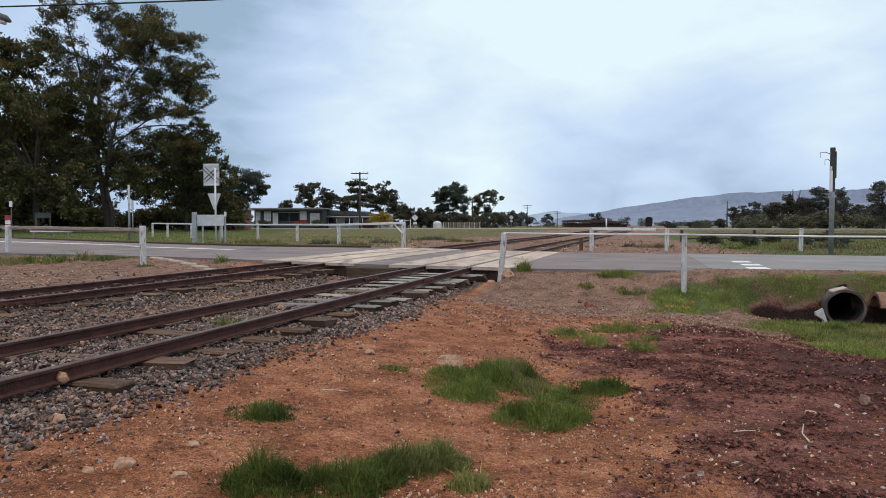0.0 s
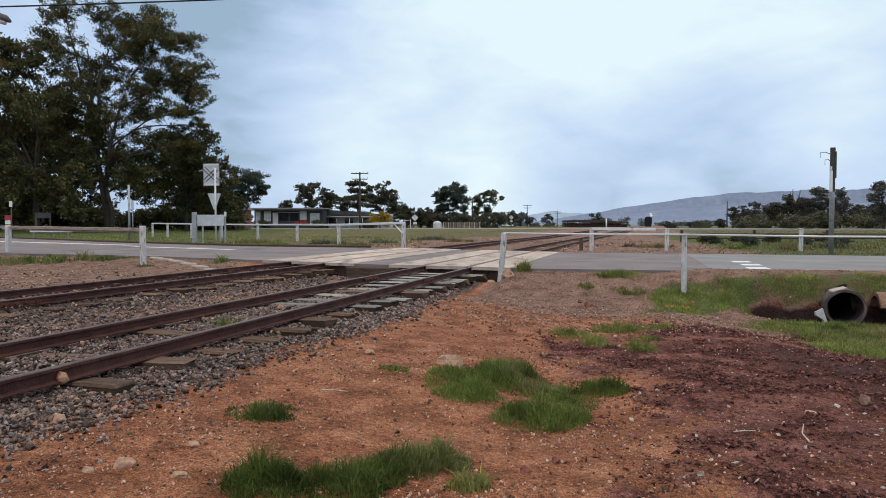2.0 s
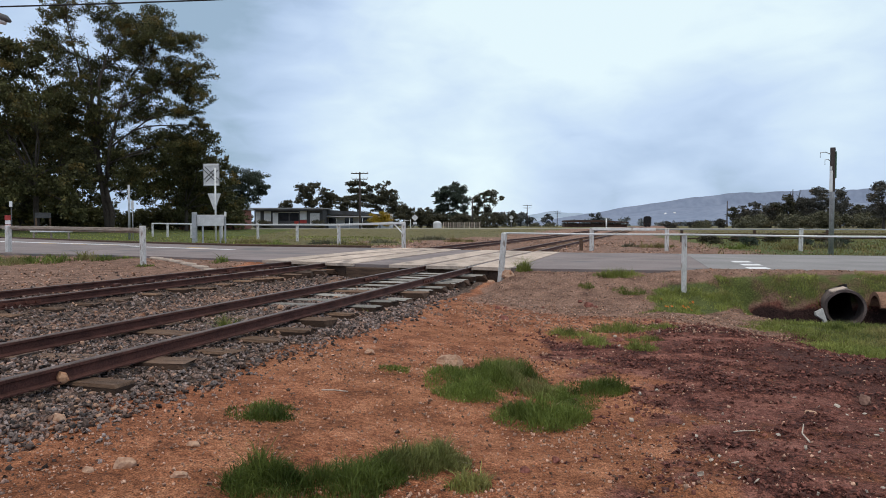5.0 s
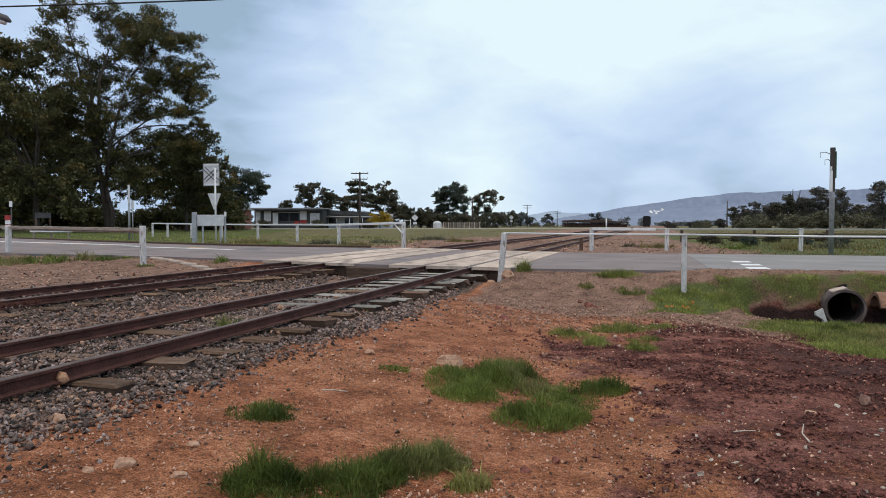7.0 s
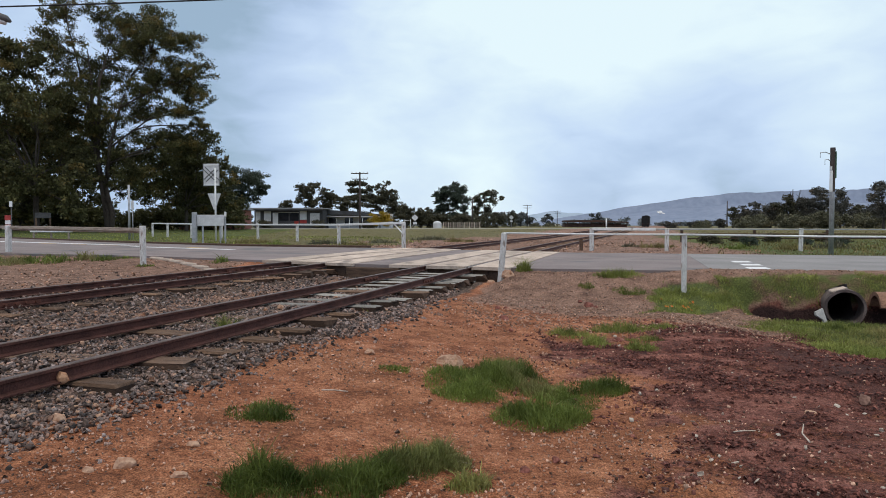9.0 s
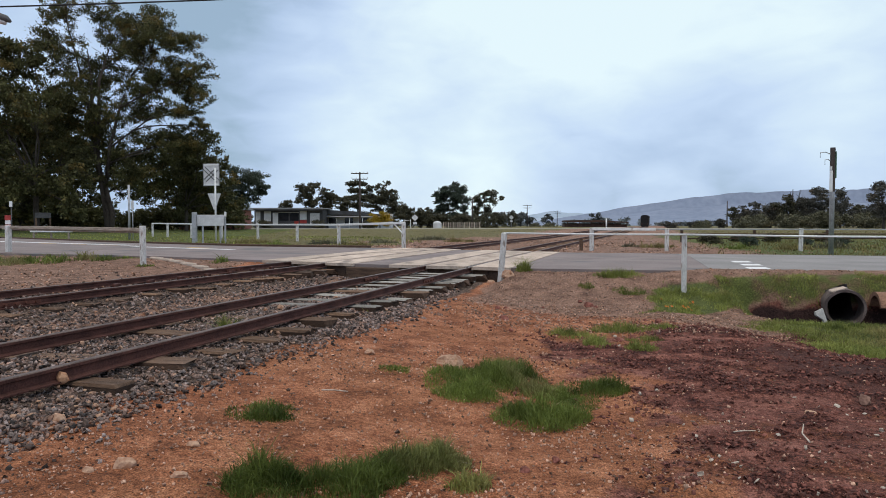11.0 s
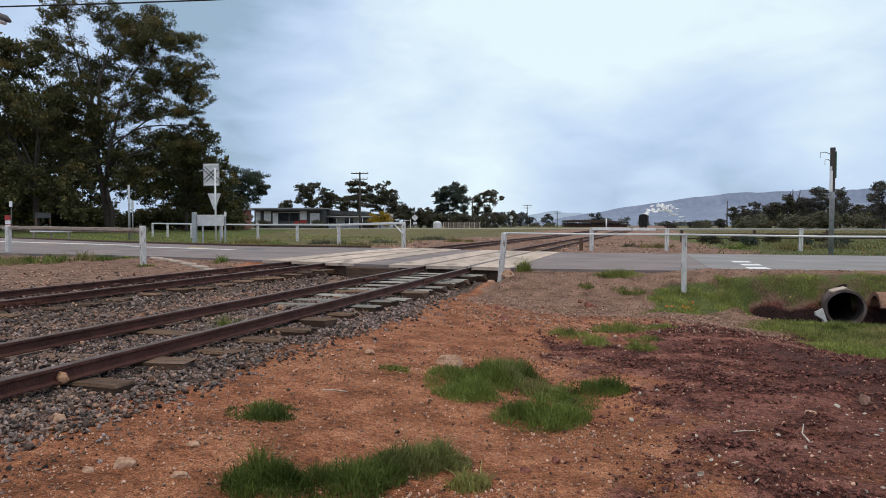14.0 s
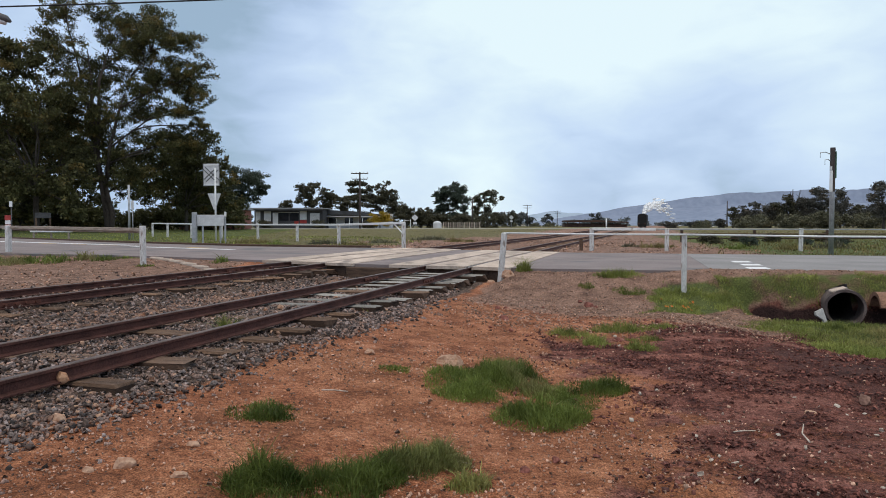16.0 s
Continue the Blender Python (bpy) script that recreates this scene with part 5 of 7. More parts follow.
def plate(parent, name, x, y, z, w, h, material, label="", turn=-8.0, t=0.02):
    return part(name, Build().box((w, t, h), None, 0.006), material, parent, label, at=pose(x, y, z, 0, 0, turn))


def make_signs():
    s = thing("crossing_sign", "grey back of a crossing sign and triangle on a pole", "road sign")
    Y = 44.0
    x = -14.65
    pole(s, x, Y, -0.05, 4.6, 0.06, WHITE_PAINT)
    board = plate(s, "board", x - 0.28, Y + 0.08, 4.18, 1.12, 1.42, SIGN_BACK, "grey aluminium sign back")
    for a in (42, -42):
        for o in (-0.1, 0.1):
            part("brace", Build().box((1.3 if a > 0 else 1.1, 0.02, 0.05), None, 0.004), SIGN_DARK, board, "dark diagonal brace", at=pose(o * 0.7, -0.025 if a > 0 else -0.032, o * (0.7 if a > 0 else -0.7), 0, a, 0))
    for dx in (-0.54, 0.54):
        part("edge", Build().box((0.035, 0.024, 1.36), None, 0.004), SIGN_DARK, board, "dark sign edge", at=pose(dx, -0.012, 0))
    for z in (-0.62, 0.62):
        part("channel", Build().box((1.0, 0.03, 0.06), None, 0.004), WHITE_PAINT, board, at=pose(0, -0.03, z))
    b = Build().extrude([(-0.45, 0.36), (0.45, 0.36), (0.05, -0.68), (-0.05, -0.68)], -0.01, 0.01)
    part("triangle", b, SIGN_BACK, s, "back of a give-way triangle", at=pose(x - 0.1, Y + 0.09, 2.62, 0, 0, -8))

    s = thing("notice_board", "large grey board on steel posts beside the railing", "notice board")
    Y = 38.0
    plate(s, "board", -12.95, Y, 1.2, 1.55, 0.62, SIGN_BACK, "blank grey board back", -4, 0.04)
    part("post", Build().box((0.24, 0.2, 1.9), pose(0, 0, 0.8), 0.015), STEEL, s, at=pose(-13.83, Y, -0.1))
    for x in (-13.4, -12.42, -12.15):
        part("post", Build().box((0.09, 0.08, 1.65), pose(0, 0, 0.7), 0.01), STEEL, s, at=pose(x, Y + 0.08, -0.1))

    s = thing("street_pole", "slim galvanised pole on the lawn", "pole")
    pole(s, -21.6, 47, -0.05, 3.7, 0.075, STEEL)
    s = thing("small_sign", "small white plate on a thin dark pole", "sign")
    pole(s, -20.9, 46.0, -0.05, 2.6, 0.03, STEEL)
    plate(s, "plate", -20.9, 45.95, 2.3, 0.22, 0.5, SIGN_BACK)
    for x, y, z in ((-32.1, 50.8, 2.6), (-17.2, 54.0, 1.9)):
        s = thing("small_sign", "small white sign on a thin dark post", "sign")
        pole(s, x, y, -0.1, z, 0.04, SIGN_DARK)
        plate(s, "plate", x, y - 0.06, z - 0.1, 0.26 if x < -30 else 0.2, 0.4, WHITE_PAINT)
    s = thing("bus_stop_sign", "small red and white sign at the roadside", "sign")
    pole(s, -15.9, 25.0, -0.1, 1.25, 0.035, STEEL)
    plate(s, "plate", -15.9, 24.94, 1.2, 0.24, 0.18, RED_PAINT, "red plate")
    plate(s, "plate", -15.9, 24.94, 1.03, 0.22, 0.14, WHITE_PAINT, "white plate")
    plate(s, "plate", -15.9, 24.94, 0.9, 0.24, 0.1, RED_PAINT, "red plate")
    s = thing("park_sign", "low dark board on two posts under the gums", "sign")
    plate(s, "board", -41.0, 70, 1.95, 1.65, 0.55, WALL_GREY, "", 0, 0.06)
    for x in (-41.75, -40.3):
        part("post", Build().box((0.12, 0.1, 2.2), pose(0, 0, 0.9), 0.01), DARK_WOOD, s, at=pose(x, 70.06, 0))
    for x, w in ((-27.85, 3.1),):
        s = part("white_log", Build().box((w, 0.14, 0.14), None, 0.02), WHITE_PAINT, at=pose(x, 48.5, 0.5, 0, 0, -4))
        tagged(s, "long low white barrier rail on the lawn", "barrier")
        for k in (-1.3, 0, 1.3):
            part("foot", Build().box((0.12, 0.1, 0.7), pose(0, 0, -0.4), 0.01), GREY_WOOD, s, at=pose(k, 0, 0))

    # cut-off pole on the far side with a conduit and bent brackets
    s = thing("signal_pole", "grey pole with a timber top, conduit and bent wire brackets", "pole")
    x, Y = 13.09, 23.0
    part("pole", Build().tube([(x, Y, -0.3), (x, Y, 2.2), (x - 0.02, Y, 2.9)], [0.082, 0.078, 0.074], 14), STEEL, s, "grey steel pole", True)
    part("timber_top", Build().tube([(x, Y, 2.05), (x, Y, 3.53)], [0.086, 0.082], 10), POLE_WOOD, s, "dark weathered timber pole top")
    part("conduit", Build().tube([(x - 0.10, Y - 0.1, 2.05), (x - 0.10, Y - 0.1, 2.75)], 0.05, 8), WHITE_PAINT, s, "white conduit cover")
    part("cover", Build().box((0.04, 0.05, 0.9), pose(x + 0.075, Y - 0.06, 2.95), 0.01), GREEN_PAINT, s, "green cable cover")
    for z, l in ((3.30, 0.42), (3.06, 0.26)):
        part("bracket", Build().tube([(x - 0.05, Y, z), (x - l * 0.6, Y, z + 0.08), (x - l, Y, z + 0.06), (x - l, Y, z - 0.1)], 0.014, 6), STEEL, s, "bent wire bracket")


make_signs()


def power_pole(x, y, z, h, arms=2, w=2.2):
    s = thing("power_pole", "dark timber power pole with crossarms and insulators", "power pole", "power poles", pose(x, y, z))
    part("pole", Build().tube([(0, 0, -0.3), (0, 0, h)], [0.19, 0.13], 10), POLE_WOOD, s, smooth=True)
    for k in range(arms):
        arm = part("crossarm", Build().box((w * (1 - 0.15 * k), 0.14, 0.14), None, 0.01), POLE_WOOD, s, at=pose(0, -0.15, h - 0.25 - 0.95 * k))
        for u in (-0.45, -0.2, 0.2, 0.45):
            part("insulator", Build().tube([(w * u, 0, 0.05), (w * u, 0, 0.28)], [0.05, 0.07], 8), WHITE_PAINT, arm)


power_pole(-13.98, 115, 0.28, 9.6, 2, 2.9)
power_pole(6.45, 150, 0.3, 6.6, 0)
power_pole(32.05, 260, 0.35, 8.4, 2, 3.4)
power_pole(55.2, 330, 0.35, 7.7, 2, 3.6)
power_pole(83.2, 200, 0.3, 7.8, 0)
power_pole(112.6, 220, 0.3, 12.2, 0)


def make_overhead():
    lamp = thing("street_lamp", "dark street lamp head on a long arm", "street lamp")
    b = Build().tube([(-0.34, 0, 0.03), (-0.18, 0, 0.06), (0.06, 0, 0.02), (0.16, 0, -0.03)], [0.05, 0.085, 0.075, 0.03], 12)
    part("head", b, SIGN_DARK, lamp, "dark grey lamp housing", True, pose(-9.56, 15, 5.4, 0, 8, 0))
    part("lens", Build().tube([(-0.1, 0, -0.02), (0.05, 0, -0.05)], [0.06, 0.05], 10), SIGN_BACK, lamp, "", True, pose(-9.56, 15, 5.38, 0, 8, 0))
    part("arm", Build().tube([(-9.85, 15, 5.42), (-10.8, 15, 5.35), (-11.6, 15, 4.7)], 0.035, 8), STEEL, lamp, "", True)
    part("column", Build().tube([(-11.6, 15, 4.8), (-11.6, 15, -0.5)], [0.06, 0.09], 10), STEEL, lamp, "", True)
    cable = part("overhead_cable", Build().tube([(-40, 15, 5.35 - 0.2), (-9.63, 15, 5.67), (-7.35, 15, 5.735), (-5.08, 15, 5.815), (-2, 15, 5.95), (8, 15, 6.6)], 0.017, 6), CABLE)
    tagged(cable, "black overhead cable across the sky", "cable")


make_overhead()


# ---- trees ----
def limb(b, p, q, r0, r1, bend=0.12, n=6, seed=0, sides=8):
    p, q = Vector(p), Vector(q)
    d = q - p
    pts, rad = [], []
    for k in range(n):
        f = k / (n - 1)
        w = math.sin(math.pi * f) * bend * d.length
        s = Vector((noise.noise(Vector((seed, f * 2.3, 1))), noise.noise(Vector((seed, f * 2.3, 9))), 0.4))
        pts.append(p + d * f + s * w)
        rad.append(r0 + (r1 - r0) * f)
    b.tube(pts, rad, sides)
    return pts


def leaf_cloud(clumps, leaf, cover=1.6, puff=0.42, droop=0.5, flat=0.8, slim=0.24):
    """Leaves gathered in small tufts over each clump (x, y, z, r), thicker on their upper sides, with gaps between the tufts."""
    spots = []
    for x, y, z, r in clumps:
        n = max(8, int(3.8 / puff ** 2))
        d = RNG.normal(size=(n, 3)) + np.array([0, 0, 0.25])
        d /= np.linalg.norm(d, axis=1, keepdims=True)
        at = np.array([x, y, z]) + d * (1.3 * r * RNG.random(n) ** 0.45)[:, None] * np.array([1, 1, flat])
        spots.append(np.concatenate([at, (r * puff * RNG.uniform(0.55, 1.25, n))[:, None]], 1))
    spots = np.concatenate(spots)
    count = np.maximum(4, cover * math.pi * spots[:, 3] ** 2 / (0.24 * leaf * leaf) * RNG.uniform(0.7, 1.3, len(spots))).astype(int)
    t = np.repeat(spots, count, 0)
    n = len(t)
    d = RNG.normal(size=(n, 3))
    d /= np.linalg.norm(d, axis=1, keepdims=True)
    d[:, 2] = np.where(d[:, 2] < -0.2, d[:, 2] * 0.6, d[:, 2])
    p = t[:, :3] + d * (t[:, 3] * RNG.random(n) ** 0.4 * (1 + 0.25 * RNG.normal(size=n)))[:, None] * np.array([1.1, 1.1, 0.75])
    p[:, 2] -= np.abs(RNG.normal(size=n)) * t[:, 3] * 0.35 * droop
    a = RNG.normal(size=(n, 3)) + np.array([0, 0, -0.7 * droop])
    a /= np.linalg.norm(a, axis=1, keepdims=True)
    c = np.cross(a, RNG.normal(size=(n, 3)))
    c /= np.linalg.norm(c, axis=1, keepdims=True)
    l = leaf * RNG.uniform(0.6, 1.5, n)[:, None]
    v = np.stack([p - a * l * 0.5, p + c * l * slim, p + a * l * 0.5, p - c * l * slim], 1).reshape(-1, 3)
    return v, np.arange(n * 4).reshape(-1, 4)


def make_tree(x, y, z, height, clumps, label, leaf=0.24, cover=1.6, puff=0.42, material=GUM, trunk_r=0.4, fork=0.35, droop=0.5, group="", bark=BARK, lean=0.0, flat=0.8, stems=(), slim=0.24):
    """A tree at its foot; clumps as (side, depth, height, radius) from the foot; stems as lines of (side, depth, height, girth)."""
    t = thing("tree", label, "tree", group, pose(x, y, z))
    b = Build()
    nodes = []
    if stems:
        for line in stems:
            b.tube([q[:3] for q in line], [q[3] for q in line], 9)
            for p, q in zip(line, line[1:]):
                nodes += [Vector(p[:3]).lerp(Vector(q[:3]), f) for f in (0.3, 0.65, 1.0)]
    else:
        top = Vector((lean, 0, height * fork))
        limb(b, (0, 0, -0.3), top, trunk_r, trunk_r * 0.72, 0.04, 6, x)
        nodes = [top * f for f in (0.7, 0.8, 0.9, 1.0)]
    for k, (cx, cy, cz, r) in enumerate(clumps):
        goal = Vector((cx, cy, cz))
        low = [q for q in nodes if q.z < cz - 0.4 * r] or nodes[:1]
        start = min(low, key=lambda q: (q - goal).length + 0.15 * abs(math.sin(q.z * 9 + k))) if stems else low[(k * 7) % len(low)]
        r0 = trunk_r * (0.36 if r > 2.3 else 0.26)
        pts = limb(b, start, goal - Vector((0, 0, 0.15 * r)), r0, max(0.025, r0 * 0.25), 0.14, 6, k + x, 6)
        for j in range(4):
            e = goal + Vector((math.sin(j * 2.4 + k), math.cos(j * 1.7 + k), 0.5 * math.sin(j + k))) * r * 0.8
            limb(b, pts[3], e, r0 * 0.3, 0.02, 0.15, 4, j + k, 4)
    part("trunk", b, bark, t, smooth=True)
    v, f = leaf_cloud(clumps, leaf, cover, puff, droop, flat, slim)
    part("crown", array_mesh("crown", v, f, material), None, t)
    return t


def ball(h, w, n, seed, lo=0.35, rmin=0.16, rmax=0.28, depth=0.8):
    """Clumps for a broad crown of height h and width w."""
    r = random.Random(seed)
    out = []
    for k in range(n):
        f = (k + 0.5) / n
        zz = lo + (1 - lo) * f
        span = math.sqrt(max(0.05, 1 - ((zz - (0.5 + lo / 2)) / (0.62 * (1 - lo) + 0.05)) ** 2)) * 0.5 * w
        rr = r.uniform(rmin, rmax) * w * 0.8
        out.append((r.uniform(-1, 1) * max(span - rr * 0.6, 0.1), r.uniform(-1, 1) * span * depth, min(zz * h, h - rr * 0.75), rr))
    return out


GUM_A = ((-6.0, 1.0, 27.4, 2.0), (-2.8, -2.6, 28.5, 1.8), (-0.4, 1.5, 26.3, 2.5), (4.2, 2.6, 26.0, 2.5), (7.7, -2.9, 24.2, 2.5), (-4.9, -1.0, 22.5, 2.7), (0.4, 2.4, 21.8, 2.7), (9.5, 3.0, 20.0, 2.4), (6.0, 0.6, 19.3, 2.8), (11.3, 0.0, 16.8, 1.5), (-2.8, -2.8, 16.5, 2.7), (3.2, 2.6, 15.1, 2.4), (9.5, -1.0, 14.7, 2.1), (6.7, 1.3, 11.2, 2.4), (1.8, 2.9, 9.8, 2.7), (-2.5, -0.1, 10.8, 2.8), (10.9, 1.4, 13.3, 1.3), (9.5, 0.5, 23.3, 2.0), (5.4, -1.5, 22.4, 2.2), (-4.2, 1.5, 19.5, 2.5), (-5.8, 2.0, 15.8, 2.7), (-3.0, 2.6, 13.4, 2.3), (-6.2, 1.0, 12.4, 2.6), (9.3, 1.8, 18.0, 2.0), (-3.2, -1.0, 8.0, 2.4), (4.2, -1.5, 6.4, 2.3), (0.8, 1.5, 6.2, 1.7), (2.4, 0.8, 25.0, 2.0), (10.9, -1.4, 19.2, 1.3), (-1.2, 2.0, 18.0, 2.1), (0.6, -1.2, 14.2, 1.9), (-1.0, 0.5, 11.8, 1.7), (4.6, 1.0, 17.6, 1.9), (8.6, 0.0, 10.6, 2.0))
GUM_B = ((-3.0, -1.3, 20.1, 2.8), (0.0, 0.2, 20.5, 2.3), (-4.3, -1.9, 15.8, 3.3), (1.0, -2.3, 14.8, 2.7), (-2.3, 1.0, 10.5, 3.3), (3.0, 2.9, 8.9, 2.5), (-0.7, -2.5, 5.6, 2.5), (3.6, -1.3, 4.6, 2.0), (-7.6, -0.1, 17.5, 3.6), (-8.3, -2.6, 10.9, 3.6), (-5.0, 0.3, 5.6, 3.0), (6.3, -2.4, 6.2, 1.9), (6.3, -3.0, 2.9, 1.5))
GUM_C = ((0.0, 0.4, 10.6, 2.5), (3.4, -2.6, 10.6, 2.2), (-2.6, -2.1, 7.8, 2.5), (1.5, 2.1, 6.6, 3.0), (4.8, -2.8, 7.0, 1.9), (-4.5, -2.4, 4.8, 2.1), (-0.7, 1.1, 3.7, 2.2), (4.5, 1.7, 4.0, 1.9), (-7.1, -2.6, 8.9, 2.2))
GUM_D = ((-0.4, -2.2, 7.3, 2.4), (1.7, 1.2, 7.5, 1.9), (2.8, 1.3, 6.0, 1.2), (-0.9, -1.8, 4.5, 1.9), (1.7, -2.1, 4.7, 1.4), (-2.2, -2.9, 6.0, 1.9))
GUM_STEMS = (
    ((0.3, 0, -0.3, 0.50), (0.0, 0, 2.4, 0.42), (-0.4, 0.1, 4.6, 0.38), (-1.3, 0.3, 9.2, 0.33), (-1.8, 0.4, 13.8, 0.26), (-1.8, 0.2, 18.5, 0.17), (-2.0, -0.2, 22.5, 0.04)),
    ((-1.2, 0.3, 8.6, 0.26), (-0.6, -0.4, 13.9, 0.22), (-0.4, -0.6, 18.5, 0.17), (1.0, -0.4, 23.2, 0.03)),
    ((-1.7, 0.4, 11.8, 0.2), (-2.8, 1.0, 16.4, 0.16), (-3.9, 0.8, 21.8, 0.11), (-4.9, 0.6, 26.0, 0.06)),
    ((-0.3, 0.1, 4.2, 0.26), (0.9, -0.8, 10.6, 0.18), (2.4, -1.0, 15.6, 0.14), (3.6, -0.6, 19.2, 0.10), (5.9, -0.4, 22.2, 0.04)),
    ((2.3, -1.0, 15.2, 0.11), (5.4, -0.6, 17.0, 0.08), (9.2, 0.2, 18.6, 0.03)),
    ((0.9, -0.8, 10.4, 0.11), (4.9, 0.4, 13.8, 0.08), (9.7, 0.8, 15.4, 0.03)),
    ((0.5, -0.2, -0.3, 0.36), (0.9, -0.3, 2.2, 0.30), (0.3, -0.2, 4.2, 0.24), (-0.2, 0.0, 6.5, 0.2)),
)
RNG = np.random.default_rng(23)
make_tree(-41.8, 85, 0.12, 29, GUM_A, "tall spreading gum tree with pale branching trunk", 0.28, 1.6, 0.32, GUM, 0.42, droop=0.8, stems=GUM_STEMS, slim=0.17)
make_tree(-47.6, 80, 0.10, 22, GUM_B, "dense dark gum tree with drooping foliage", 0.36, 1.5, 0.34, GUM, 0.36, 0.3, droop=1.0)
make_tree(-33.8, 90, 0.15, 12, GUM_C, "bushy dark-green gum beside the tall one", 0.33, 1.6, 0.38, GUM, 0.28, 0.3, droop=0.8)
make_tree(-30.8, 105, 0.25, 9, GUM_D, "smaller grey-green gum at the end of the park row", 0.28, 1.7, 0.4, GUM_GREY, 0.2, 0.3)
BACK = ((-59.5, 97, 18, 13), (-54.5, 99, 16, 10), (-37, 101, 12, 9), (-66, 95, 19, 13), (-57, 92, 9, 9))
for k, (x, y, h, w) in enumerate(BACK):
    make_tree(x, y, 0.2, h, ball(h, w, 13, k + 70, 0.16, 0.2, 0.3), "dense dark gum behind the park row", 0.62, 1.2, 0.45, GUM, 0.3, 0.3, group="park gums")

FARZ = 0.35
# trees behind the houses and along the far road
def far_tree(x, y, h, clumps, label, material=FAR_LEAF, flat=0.85, cover=2.0, fork=0.4, group="far trees"):
    return make_tree(x, y, FARZ, h, clumps, label, 0.0023 * y, cover, 0.5, material, 0.24, fork, 0.3, group, flat=flat)


far_tree(-31.3, 160, 10, ((-1.4, -1.0, 9.3, 1.2), (1.1, 0.0, 9.7, 1.2), (-0.2, 1.0, 8.7, 1.1), (-1.0, -0.5, 7.4, 1.3), (0.6, 0.5, 6.8, 1.3), (-2.3, -1.0, 6.2, 0.9), (0.2, 0.4, 4.8, 1.5)), "tall gum with parted crowns behind the low building")
far_tree(-27.9, 165, 9, ((-1.3, -1.0, 8.2, 1.2), (1.1, 0.0, 8.2, 1.2), (-0.2, 1.0, 7.3, 1.4), (1.7, -0.5, 6.9, 1.2), (0.3, 0.5, 5.7, 1.2), (-0.8, 0.2, 4.6, 1.5)), "rounded gum behind the low building")
far_tree(-23.0, 160, 6, ((-0.9, -1.0, 6.0, 1.1), (0.4, 0.0, 5.5, 1.2), (-0.4, 0.3, 4.2, 1.4)), "small gum behind the low building")
far_tree(-37.0, 162, 6, ((0.7, -1.0, 5.4, 1.1), (-1.0, 0.0, 4.8, 0.9), (0.0, 0.3, 4.2, 1.2)), "small gum behind the low building")
far_tree(-20.5, 165, 11, ((-1.3, -0.6, 10.6, 1.2), (1.0, 0.0, 10.6, 1.2), (-0.1, 0.6, 10.9, 1.1), (-0.9, -0.5, 9.0, 1.2), (1.3, 0.5, 8.8, 1.1), (-1.6, -1.0, 7.0, 1.5), (0.3, 0.0, 7.2, 1.6), (2.1, 1.0, 7.1, 1.4), (-0.5, -0.5, 5.5, 1.6)), "layered dark pine behind the power pole", flat=0.3, fork=0.85)
far_tree(-13.9, 150, 10, ((-2.1, -1.0, 8.7, 0.7), (-0.1, 0.0, 8.9, 0.9), (1.5, 1.0, 9.8, 0.75), (2.9, -0.5, 7.7, 0.9), (-1.0, 0.5, 7.2, 1.4), (1.0, -1.0, 6.8, 1.5), (2.5, 0.0, 5.7, 1.6), (0.3, 1.0, 5.0, 1.6), (4.2, -0.5, 4.5, 1.2), (-2.1, 0.5, 5.2, 1.4), (3.5, -1.0, 3.0, 1.5)), "dense dark trees beside the house")
make_tree(-10.9, 118, FARZ, 3.4, ((-0.9, 0, 1.9, 0.9), (0.5, 0, 2.1, 1.0), (1.4, 0, 1.4, 0.8), (-0.2, 0, 1.1, 1.0)), "yellow-flowering wattle bush in front of dark trees", 0.16, 1.4, 0.5, WATTLE, 0.1, 0.3)
far_tree(2.3, 175, 11, ((-2.5, -1.0, 8.7, 1.6), (0.0, 0.0, 9.9, 1.7), (2.4, 1.0, 9.0, 1.6), (-3.6, -0.5, 7.4, 1.3), (-1.4, 0.5, 6.8, 2.0), (1.4, -1.0, 7.1, 2.0), (3.5, 0.0, 6.6, 1.2), (-0.7, 1.0, 4.4, 2.0), (2.2, -0.5, 4.1, 1.7), (-2.9, 0.5, 4.0, 1.4), (-2.6, 0.3, 2.2, 1.5), (0.2, -0.3, 2.0, 1.7), (2.8, 0.4, 2.2, 1.5)), "big round gum beside the far road", GUM_GREY, fork=0.3)
far_tree(11.6, 180, 9.5, ((-3.0, -1.0, 7.5, 1.0), (-0.6, 0.0, 8.5, 1.2), (1.8, 1.0, 8.8, 1.2), (3.6, -0.5, 7.8, 0.7), (-1.8, 0.5, 6.3, 1.2), (0.9, -1.0, 6.9, 1.2), (-2.5, 0.0, 4.4, 1.2), (0.0, 1.0, 4.5, 1.2), (-1.4, 0.3, 2.6, 1.5)), "open-crowned gum beside the far road", fork=0.3)
for x, y, h, w in ((-5.2, 160, 4.2, 6), (-8.5, 158, 5.0, 5), (-2.4, 165, 4.6, 4), (33, 330, 7.2, 8), (38, 335, 6.4, 8), (43, 340, 5.2, 7), (66.5, 440, 7.6, 8), (94, 420, 7.8, 8), (101, 430, 4, 8), (19, 190, 4.0, 4), (23, 300, 6, 8)):
    far_tree(x, y, h, ball(h, w, 7, int(x) + 90, 0.3), "distant gum on the plain, tinted for haze" if y > 200 else "small dark gum beside the far road", HAZE_LEAF if y > 200 else FAR_LEAF, fork=0.35)
